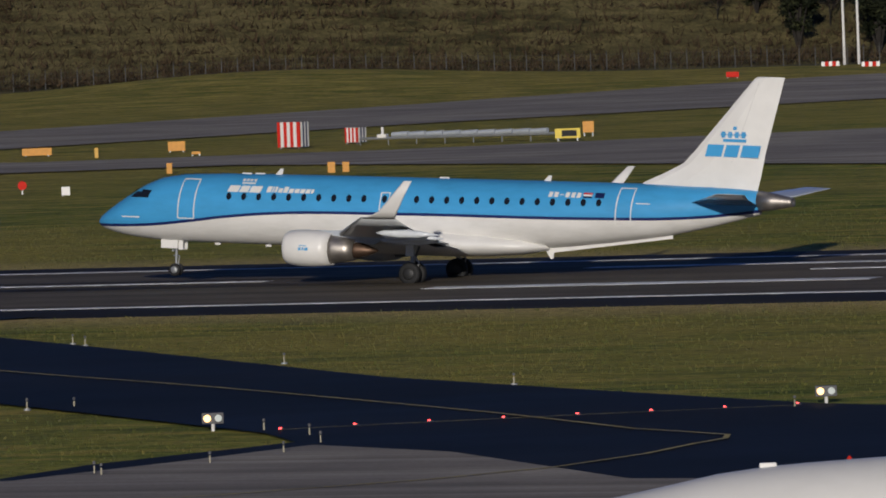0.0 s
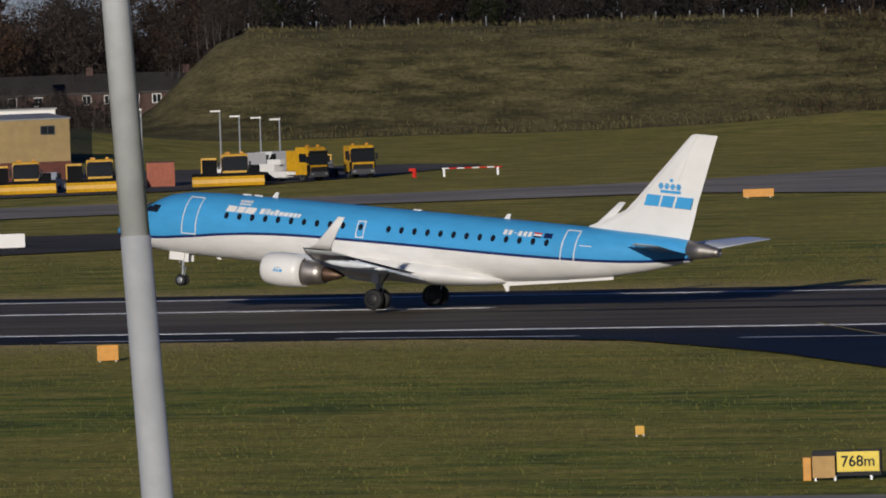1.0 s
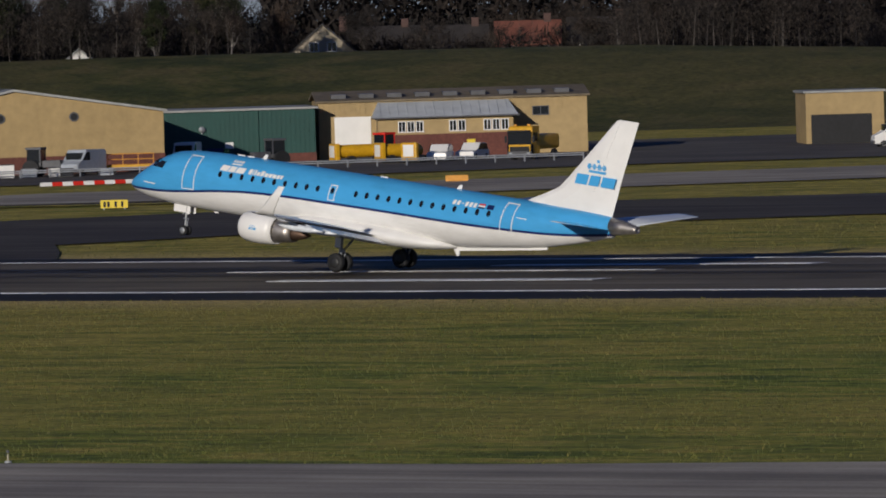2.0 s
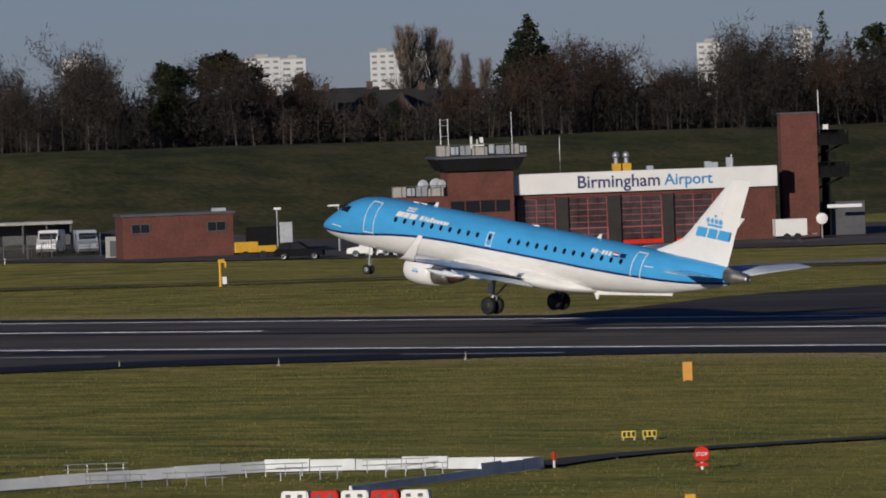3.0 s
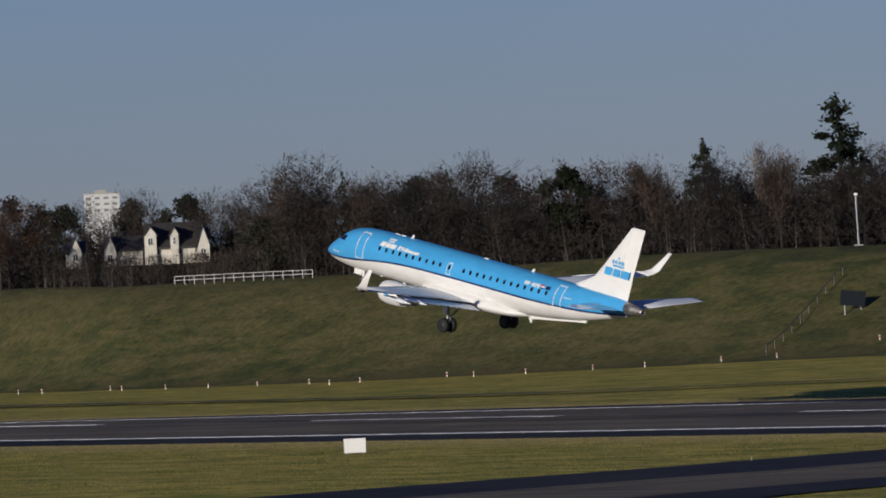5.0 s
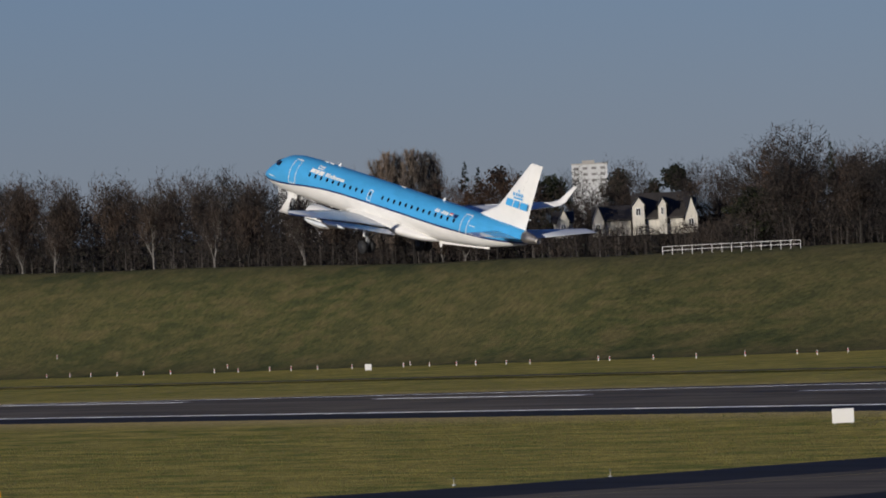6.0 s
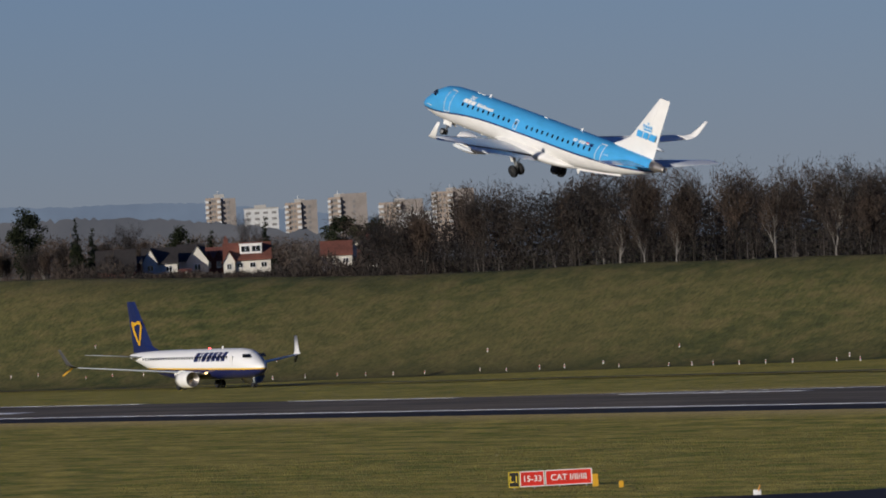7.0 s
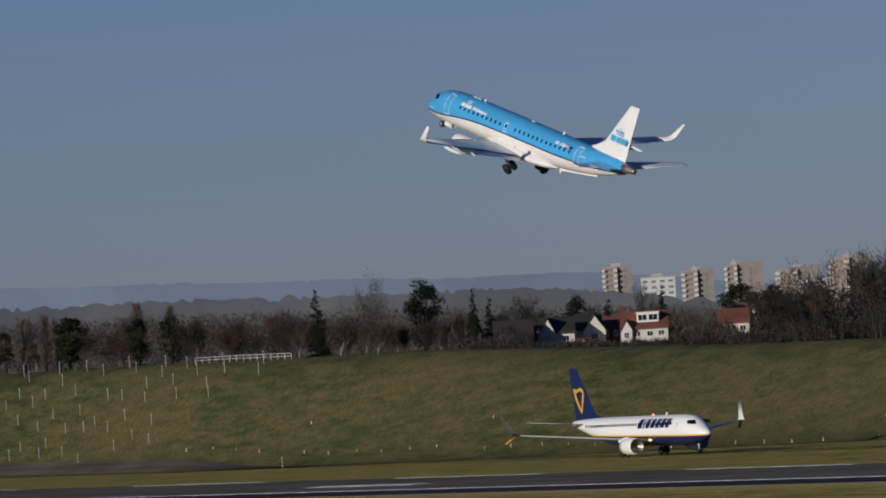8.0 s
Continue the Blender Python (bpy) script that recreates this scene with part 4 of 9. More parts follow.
def green_shed():
    t = thing("shed", spot(38.48, 880, turn=4), "dark green metal shed with a pale roof edge", "building")
    part("wall", B((-7.5, 7.5, 0, 14, 0.9, 5.1)), M_GREEN, t)
    part("cladding_rib", ribbed(bmesh.new(), -7.4, 7.4, -0.003, 0.9, 5.05, 0.45), M_GREEN, t)
    part("brick_base", B((-7.55, 7.55, -0.06, 14, 0, 0.9)), M_BRICK, t)
    bm = bmesh.new()
    slab(bm, [(-7.8, 5.1), (7.8, 5.1), (7.8, 5.3), (-7.8, 5.3)], -0.3, 14.3)
    part("roof", bm, M_ROOF, t)
    part("downpipe", tube(bmesh.new(), (2.0, -0.12, 0.2), (2.0, -0.12, 5.0), 0.06, n=8), M_GREEN, t)
    f_ = part("floodlight", turned(bmesh.new(), [(-0.15, 0.05), (0.0, 0.3), (0.12, 0.3), (0.2, 0.1)], axis="Y", c=(-3.4, -0.35, 3.4), n=14), M_STEEL, t, "round wall floodlight")
    part("bracket", B((-3.45, -3.35, -0.2, -0.003, 3.0, 3.4)), M_STEEL, f_)
    part("notice", B((-1.2, -0.4, -0.09, -0.06, 1.5, 2.1)), M_WHITE, t)


def workshop():
    t = thing("workshop", spot(37.2, 885, turn=3), "cream-rendered workshop with a brick office under a pale roof", "building")
    part("wall", B((-11.9, 14, 0, 16, 0, 5.6)), M_TAN, t)
    part("cladding_rib", ribbed(bmesh.new(), -11.8, 14, -0.003, 4.35, 5.5, 0.5), M_TAN, t)
    bm = bmesh.new()
    slab(bm, [(-0.3, 5.5), (8, 6.35), (16.3, 5.5), (16.3, 5.68), (8, 6.53), (-0.3, 5.68)], -12.2, 14.3)
    for v in bm.verts:
        v.co = Vector((v.co.y, v.co.x, v.co.z))
    part("roof", bm, paint("brown sheet roof", (0.2, 0.155, 0.095), 0.8, vary=0.3, grain=0.8), t, "brown sheet roof")
    for k in range(9):
        part("roof_light", B((-10.6 + 2.7 * k, -9.2 + 2.7 * k, 1.2, 5.0, 5.86, 6.28)), M_DARKGREY, t)
    dr = part("roller_door", B((-10.4, -6.9, -0.08, -0.025, 0, 4.1)), M_WHITE, t, "tall white roller door")
    for k in range(10):
        part("slat", B((-10.35, -6.95, -0.1, -0.08, 0.15 + 0.39 * k, 0.47 + 0.39 * k)), M_WHITE, dr)
    o = part("office", B((-6.4, 6.6, -4, -0.03, 2.3, 4.0)), M_TAN, t, "tan upper wall of the office wing")
    part("office_base", B((-6.42, 6.62, -4.02, -0.03, 0, 2.3)), M_BRICK, t, "brick lower wall of the office wing")
    # lean-to roof with hipped ends
    bm = bmesh.new()
    low, up = 3.95, 5.4
    pts = [(-6.9, -4.6, low), (7.1, -4.6, low), (6.4, -0.03, up), (-6.2, -0.03, up), (-6.9, -0.03, low), (7.1, -0.03, low)]
    vs = [bm.verts.new(p) for p in pts]
    for f in ((0, 1, 2, 3), (0, 3, 4), (1, 5, 2), (0, 4, 5, 1), (2, 5, 4, 3)):
        bm.faces.new([vs[i] for i in f])
    bmesh.ops.recalc_face_normals(bm, faces=bm.faces[:])
    pale_roof = paint("pale standing-seam roof", (0.55, 0.57, 0.57), 0.5, vary=0.12, grain=0.8)
    rf = part("office_roof", bm, pale_roof, t, "pale grey hipped lean-to roof")
    for k in range(15):
        x = -6.1 + k * 0.87
        part("standing_seam", tube(bmesh.new(), (x, -4.55, low + 0.05), (x, -0.1, up), 0.03, n=4), pale_roof, rf)
    part("gutter", B((-7.0, 7.2, -4.75, -4.6, low - 0.08, low + 0.05)), M_DARKGREY, rf)
    for x, n in ((-4.1, 3), (0.8, 2), (4.1, 3)):
        windows_on(o, [(x + 0.85 * k, 3.05) for k in range(n)], -4.05, 0.75, 1.1)
    windows_on(t, [(9.5, 4.2)], -0.07, 1.6, 0.9, M_DARKGREY)
    part("door_sign", B((2.1, 2.9, -4.1, -4.03, 1.2, 1.7)), M_SIGNYEL, t)


def fire_station():
    t = thing("fire_station", spot(42.86, 846, turn=6), "brick fire station with red glazed doors and white fascia", "building")
    doors = ((-11.5, -7.9), (-6.8, -3.1), (-1.95, 1.95), (2.95, 6.7))
    piers = [(-12.5, -11.5), (-7.9, -6.8), (-3.1, -1.95), (1.95, 2.95), (6.7, 12.4)]
    part("wall", B((-12.5, 12.4, 3.0, 16, 0, 6.4), (-12.5, 12.4, 0, 3.0, 4.6, 5.0)), M_BRICK, t)
    part("floor_slab", B((-12.5, 12.4, -1.5, 3, 0, 0.06)), M_CONC, t)
    for k, (a, b) in enumerate(piers):
        part("pier", B((a, b, 0, 3.0, 0, 4.6)), M_BRICK if k == 4 else M_PIER, t)
    for a, b in doors:
        dr = part("fire_station_door", B((a, b, 0.28, 0.42, 0, 0.5)), M_RED, t, "red framed glazed door")
        for x in (a, b - 0.14):
            part("stile", B((x, x + 0.14, 0.22, 0.4, 0.5, 1.75)), M_DOORBAR, dr)
            part("stile", B((x + 0.03, x + 0.1, 0.26, 0.4, 1.75, 4.5)), M_DOORBAR, dr)
        for k in range(7):
            z = 0.55 + 0.57 * k
            part("rail", B((a + 0.1, b - 0.1, 0.26, 0.4, z + 0.52, z + 0.57 + 0.05 * (k == 1))), M_DOORBAR, dr)
            for j in range(4):
                w = (b - a - 0.2) / 4
                part("pane", B((a + 0.1 + j * w + 0.02, a + 0.1 + (j + 1) * w - 0.02, 0.32, 0.36, z, z + 0.52)), M_PANE, dr)
        part("mullion", B(((a + b) / 2 - 0.03, (a + b) / 2 + 0.03, 0.27, 0.4, 0.5, 4.5)), M_DOORBAR, dr)
    f_ = part("fascia", B((-12.7, 12.6, -0.6, 0.6, 4.95, 6.85), bevel=0.05), M_WHITE, t, "white fascia board")
    part("roof", B((-12.4, 12.3, 0.6, 16, 6.41, 6.6)), M_ROOF, t)
    ink = paint("dark blue lettering", (0.03, 0.03, 0.12), 0.5, vary=0.05)
    sky_ink = paint("sky blue lettering", (0.03, 0.22, 0.5), 0.5, vary=0.05)
    letters("Birmingham", 1.62, ink, f_, pose(-2.1, -0.63, 5.88) @ FACE)
    letters("Airport", 1.45, sky_ink, f_, pose(4.35, -0.63, 5.88) @ FACE)
    for x in (-1.9, -0.95):
        v = part("roof_vent", tube(bmesh.new(), (x, 3, 6.6), (x, 3, 8.0), 0.22, n=14), M_STEEL, t, "steel vent stack")
        bm = bmesh.new()
        turned(bm, [(0, 0.22), (0.15, 0.36), (0.45, 0.3), (0.6, 0.05)], axis="Z", c=(x, 3, 8.0), n=14)
        part("vent_cowl", bm, M_STEEL, v, smooth=True)
        part("vent_box", B((x - 0.4, x + 0.4, 2.5, 3.5, 6.6, 7.5), bevel=0.04), M_YELLOW, t)
    for x, h in ((6.6, 0.5), (7.2, 0.4), (8.6, 0.8), (1.2, 0.3)):
        part("roof_unit", B((x - 0.3, x + 0.3, 2.6, 3.4, 6.6, 6.9 + h), bevel=0.04), M_GREY, t)
    part("whip_aerial", tube(bmesh.new(), (-7.0, 4, 6.6), (-7.0, 4, 10.2), 0.035, n=6), M_STEEL, t)
    part("flue", tube(bmesh.new(), (8.7, 2, 6.6), (8.7, 2, 8.0), 0.07, n=8), M_STEEL, t)


def control_tower():
    t = thing("control_tower", spot(44.05, 845.2, turn=6), "brick watch tower with a dark glazed cabin and railings", "building")
    low = part("lower_block", B((-5.2, 0.2, -2, 8, 0, 5.1)), M_BRICK, t)
    part("tower_shaft", B((-0.4, 5.6, -2.6, 5, 0, 7.4)), M_BRICK, t)
    windows_on(low, [(-4.0, 4.1), (-2.1, 4.1), (-4.0, 1.3), (-2.1, 1.3), (-0.9, 1.3)], -2.03, 0.95, 1.05, M_GLASS)
    windows_on(t, [(0.35, 4.1), (1.75, 4.1), (3.15, 4.1), (4.55, 4.1)], -2.63, 1.25, 1.05, M_GLASS)
    # a black sheet paints the shade inside the open entrance
    part("ground_glazing", B((0.5, 4.1, -2.68, -2.63, 0.2, 1.8)), M_MATT_BLACK, t, "black sheet for the shaded open entrance")
    bm = bmesh.new()
    slab(bm, [(-0.8, 7.4), (6.0, 7.4), (6.7, 8.5), (-1.5, 8.5)], -3.3, 5.6)
    part("cabin", bm, M_MATT_BLACK, t, "dark glazed cabin")
    part("cabin_roof", B((-1.6, 6.8, -3.5, 5.8, 8.5, 8.72), bevel=0.05), M_DARKGREY, t)
    for x0, x1, y, z in ((-1.6, 6.8, -3.5, 8.75), (-5.6, -0.4, -1.9, 5.1)):
        bm = bmesh.new()
        for k in range(int((x1 - x0) / 0.9) + 1):
            xx = x0 + k * 0.9
            box(bm, xx, xx + 0.06, y - 0.03, y + 0.03, z, z + 1.05)
        box(bm, x0, x1, y - 0.03, y + 0.03, z + 1.0, z + 1.06)
        part("railing", bm, M_DARKGREY, t)
        # loose boards and cabinets lashed to the rail, of uneven width and height
        xx = x0 + 0.08
        k = 0
        while xx < x1 - 0.4:
            wd = min((1.25, 0.7, 1.0, 1.4, 0.55)[k % 5], x1 - xx)
            part("railing_panel", B((xx, xx + wd, y + 0.05, y + 0.1, z + (0.06, 0.16, 0.1)[k % 3], z + (1.02, 0.86, 0.95, 0.78)[k % 4])), (M_CONC, M_GREY, M_STEEL)[k % 3], t)
            xx += wd + (0.1, 0.16)[k % 2]
            k += 1
    bm = bmesh.new()
    for x in (-0.7, 0.0):
        tube(bm, (x, 0, 8.75), (x, 0, 12.2), 0.05, n=6)
    for z in (9.6, 10.6, 11.6, 12.1):
        tube(bm, (-0.7, 0, z), (0.0, 0, z), 0.03, n=5)
    part("lattice_mast", bm, M_STEEL, t)
    part("whip_aerial", tube(bmesh.new(), (6.0, 1, 8.75), (6.0, 1, 12.6), 0.04, n=6), M_STEEL, t)
    part("radar_frame", B((2.1, 3.3, -0.1, 0.1, 9.6, 9.8), (2.0, 2.2, -0.1, 0.1, 9.4, 10.5), (2.9, 3.2, -0.15, 0.15, 9.9, 10.4), (2.6, 2.7, -0.1, 0.1, 8.75, 10.2)), M_WHITE, t)
    for k, (x, s) in enumerate(((-2.6, 0.5), (-1.4, 0.6), (-0.9, 0.45))):
        part("aerial_dish", turned(bmesh.new(), [(0, 0.02), (0.1, s), (0.2, s * 0.9), (0.3, 0.1)], axis="Y", c=(x, -1.2, 6.2), n=12), M_GREY, t)


def drill_tower():
    t = thing("drill_tower", spot(41.88, 852, turn=5), "tall red brick drill tower with side platforms", "tower")
    part("shaft", B((-1.6, 1.75, -1.7, 1.9, 0, 11.5)), M_BRICK, t)
    part("coping", B((-1.68, 1.83, -1.78, 1.98, 11.5, 11.62)), M_DARKGREY, t)
    for z in (5.5, 8.5):
        pl = part("platform", B((1.78, 4.7, -1.5, 1.5, z, z + 0.42)), M_MATT_BLACK, t, "black steel platform")
        for x in (1.85, 2.8, 3.75, 4.6):
            part("rail_post", B((x, x + 0.08, -1.48, -1.4, z + 0.42, z + 1.45)), M_MATT_BLACK, pl)
        for h in (0.75, 1.08, 1.38):
            part("rail", B((1.85, 4.67, -1.48, -1.42, z + h, z + h + 0.08)), M_MATT_BLACK, pl)
        part("mesh_infill", B((1.9, 4.6, -1.4, -1.38, z + 0.42, z + 1.0)), M_MATT_BLACK, pl)
        part("back_screen", B((1.9, 4.6, 1.3, 1.35, z + 0.42, z + 1.4)), M_MATT_BLACK, pl)
        part("brace", tube(bmesh.new(), (1.8, 0, z - 1.0), (4.2, 0, z), 0.1, n=6), M_MATT_BLACK, pl)
    part("stair_column", B((2.3, 3.0, 0.2, 1.2, 0, 8.5)), M_MATT_BLACK, t)
    part("mast", tube(bmesh.new(), (2.1, 0, 8.8), (2.1, 0, 13.6), 0.07, 0.04, 8), M_WHITE, t)
    part("mast_box", B((2.4, 2.9, -0.8, -0.4, 9.9, 10.4)), M_WHITE, t)
    part("outbuilding", B((2.2, 6.2, 1, 5, 0, 3.2)), M_DARKGREY, t)
    part("walkway", B((2.4, 5.6, -2.6, -2.4, 2.7, 3.0)), M_WHITE, t)


def brick_hut():
    t = thing("brick_hut", spot(45.75, 868, turn=6), "low flat-roofed red brick building", "building")
    b = part("wall", B((-5.3, 5.2, 0, 7, 0, 4.05)), M_BRICK, t)
    part("roof", B((-5.5, 5.4, -0.2, 7.2, 4.05, 4.3)), M_DARKGREY, t)
    windows_on(b, [(-3.6, 2.9), (3.6, 2.9)], -0.03, 1.8, 0.95, M_DARKGREY)
    part("roof_hatch", B((3.3, 4.6, 0.5, 1.5, 4.3, 4.6)), M_GREY, t)


def shelter():
    t = thing("vehicle_shelter", spot(46.72, 902), "open-fronted vehicle shelter with a pale flat roof", "building")
    part("roof", B((-4.9, 4.9, -1, 4, 2.75, 3.05), bevel=0.03), M_CONC, t)
    # the shade under the roof is put into this dark wall colour
    part("back_wall", B((-4.8, 4.8, 3.6, 3.9, 0, 2.75)), M_DARKGREY, t)
    for k in range(5):
        x = -4.7 + 2.35 * k
        part("post", B((x - 0.08, x + 0.08, -0.9, -0.74, 0, 2.75)), M_DARKGREY, t)
    f_ = thing("mesh_fence", spot(46.7, 893), "dark mesh security fence round the shelter", "fence")
    bm = bmesh.new()
    for k in range(60):
        x = -7 + 0.24 * k
        box(bm, x, x + 0.03, 0, 0.03, 0, 2.2)
    for z in (0.1, 1.1, 2.15):
        box(bm, -7, 7.3, 0.0, 0.03, z, z + 0.04)
    part("mesh_panel", bm, M_DARKGREY, f_)
    for k in range(7):
        part("fence_post", B((-7 + 2.35 * k, -6.92 + 2.35 * k, 0.02, 0.1, 0, 2.4)), M_DARKGREY, f_)


def depot():
    t = thing("depot", spot(33.28, 905, turn=17), "two-storey tan clad depot above a brick base", "building")
    b = part("wall", B((-10.9, 9.0, 0, 14, 1.9, 6.1)), M_TAN, t)
    part("cladding_rib", ribbed(bmesh.new(), -10.8, 8.9, -0.003, 1.9, 6.0, 0.6, 0.012), M_TAN, t)
    part("brick_base", B((-10.95, 9.05, -0.05, 14, 0, 1.9)), M_BRICK, t)
    bm = bmesh.new()
    slab(bm, [(-0.1, 6.05), (7, 6.5), (14.1, 6.05), (14.1, 6.17), (7, 6.62), (-0.1, 6.17)], -11.0, 9.1)
    for v in bm.verts:
        v.co = Vector((v.co.y, v.co.x, v.co.z))
    part("roof", bm, M_ROOF, t)
    windows_on(b, [(-7.3, 4.5), (-1.5, 4.6), (0.9, 4.7), (6.7, 5.0)], -0.05, 1.5, 0.9, M_DARKGREY)
    windows_on(b, [(-11.0 + 5.4, 4.4), (-11.0 + 6.0, 4.4), (-11.0 + 6.6, 4.4)], -0.05, 0.45, 0.9, M_DARKGREY)
    windows_on(b, [(-1.2, 1.2), (1.2, 1.2), (3.4, 1.2)], -0.1, 1.0, 0.9)
    a = thing("annexe", spot(34.55, 890, turn=6), "lower tan clad garage with a dark opening", "building")
    part("wall", B((-6, 1.6, 0, 10, 0, 5.0)), M_TAN, a)
    # a black slab paints the shaded inside of the garage; no hole is cut
    part("opening", B((-5.5, 0.4, -0.03, 0.3, 0, 2.9)), M_BLACK, a)
    part("roof", B((-6.2, 1.8, -0.2, 10.2, 5.0, 5.2)), M_ROOF, a)
    w = thing("store", spot(33.0, 1000), "low white flat-roofed store behind the depot", "building")
    part("wall", B((-3.1, 3.1, 0, 5, 0, 6.1)), M_WHITE, w)
    part("roof", B((-3.3, 3.3, -0.2, 5.2, 6.1, 6.25)), M_ROOF, w)


for f_ in (hangar, green_shed, workshop, fire_station, control_tower, drill_tower, brick_hut, shelter, depot):
    f_()


def house(pan, r, z, w, d, eave, ridge, wall_m, roof_m, gable=True, turn=0.0, label="house", wins=((-1.2, 3.6), (1.2, 3.6)), chimney=True):
    """A house with its gable (or its long side) to the viewer."""
    t = thing("house", spot(pan, r, z, turn), label, "house", "houses behind the bank")
    bm = bmesh.new()
    if gable:
        slab(bm, [(-w / 2, -2), (w / 2, -2), (w / 2, eave), (0, ridge), (-w / 2, eave)], 0, d)
    else:
        slab(bm, [(0, -2), (d, -2), (d, eave), (d / 2, ridge), (0, eave)], -w / 2, w / 2)
        for v in bm.verts:
            v.co = Vector((v.co.y, v.co.x, v.co.z))
    wl = part("wall", bm, wall_m, t)
    bm = bmesh.new()
    span = w if gable else d
    o = 0.0 if gable else d / 2
    for s in (-1, 1):
        e = (s * (span / 2 + 0.35) + o, eave - 0.35 * (ridge - eave) / (span / 2))
        slab(bm, [e, (o, ridge + 0.02), (o, ridge + 0.26), (e[0], e[1] + 0.24)], -0.3 if gable else -w / 2 - 0.2, d + 0.3 if gable else w / 2 + 0.2)
    if not gable:
        for v in bm.verts:
            v.co = Vector((v.co.y, v.co.x, v.co.z))
    part("roof", bm, roof_m, t)
    windows_on(wl, wins, -0.03, 1.2, 1.2)
    if chimney:
        part("chimney", B((w * 0.25, w * 0.25 + 0.9, d * 0.45, d * 0.45 + 0.6, ridge - 0.8, ridge + 1.1)), M_DARKBRICK, t)
    return t


house(37.93, 1128, 7.0, 8.4, 9, 1.5, 5.0, M_CREAM, M_TILE, label="cream gabled house with a dark tiled roof", wins=((-1.1, 2.4), (1.1, 2.4)))
house(37.55, 1150, 7.0, 9, 8, 2.0, 4.4, M_DARKBRICK, M_TILE, False, label="dark tiled house beyond the bank", wins=((-2, 1.4), (2, 1.4)))
house(37.1, 1145, 7.0, 8, 8, 1.6, 4.3, M_DARKBRICK, M_TILE, False, label="dark tiled house beyond the bank", wins=((-2, 1.0), (2, 1.0)))
house(36.65, 1140, 7.0, 8, 8, 2.0, 4.6, M_DARKBRICK, M_REDTILE, False, label="red tiled brick house beyond the bank", wins=((-2, 1.2), (2, 1.2)))
house(36.2, 1145, 7.0, 8, 8, 2.0, 4.8, M_DARKBRICK, M_TILE, False, label="dark tiled house beyond the bank", wins=((-2, 1.2), (2, 1.2)))
house(39.45, 1095, 7.5, 4.5, 5, 0.8, 2.6, M_WHITE, M_ROOF, label="small white gabled outbuilding among trees", wins=(), chimney=False)
house(44.3, 1110, 7.5, 3.6, 4, 1.6, 3.2, M_WHITE, M_TILE, label="small pale gabled summer house", wins=(), chimney=False)
for p, rr, z, w, ridge, front in ((44.9, 1300, 8.2, 7.4, 6.2, False), (44.62, 1312, 8.4, 6.6, 6.1, False), (44.33, 1302, 8.2, 9.6, 5.9, False), (44.34, 1294, 8.2, 3.4, 5.5, True), (43.98, 1308, 8.0, 6.6, 5.8, False), (45.22, 1310, 8.0, 6.4, 5.8, False)):
    house(p, rr, z, w, 9, 3.4, ridge, M_DARKBRICK, M_TILE, front, label="dark brick gable with white-framed windows" if front else "dark brick terraced house with a slate roof", wins=((-0.8, 2.4), (0.8, 2.4)) if front else ((-2, 2.2), (2, 2.2)), chimney=not front)
house(43.79, 1200, 8.0, 4.6, 7, 3.2, 5.5, M_DARKBRICK, M_REDTILE, True, label="brick house end with an orange-red roof", wins=())
house(43.58, 1150, 8.0, 4.4, 7, 3.2, 5.8, M_DARKBRICK, M_TILE, False, label="dark house with pale windows behind trees", wins=((-1.0, 2.6), (0.4, 2.6)))
for k in range(9):
    house(32.1 + 0.3 * k, 1190 + 4 * (k % 3), 1.0, 6.6, 8, 5.0, 7.2, M_DARKBRICK, M_TILE, False, label="brick terraced house with white windows", wins=((-1.8, 4.1), (1.6, 4.1), (-1.8, 1.4), (1.6, 1.4)), chimney=k % 2 == 0)
house(34.2, 1120, 3.0, 5, 6, 4.4, 7.0, M_RENDER, M_TILE, label="pale rendered gable end among dark trees", wins=())


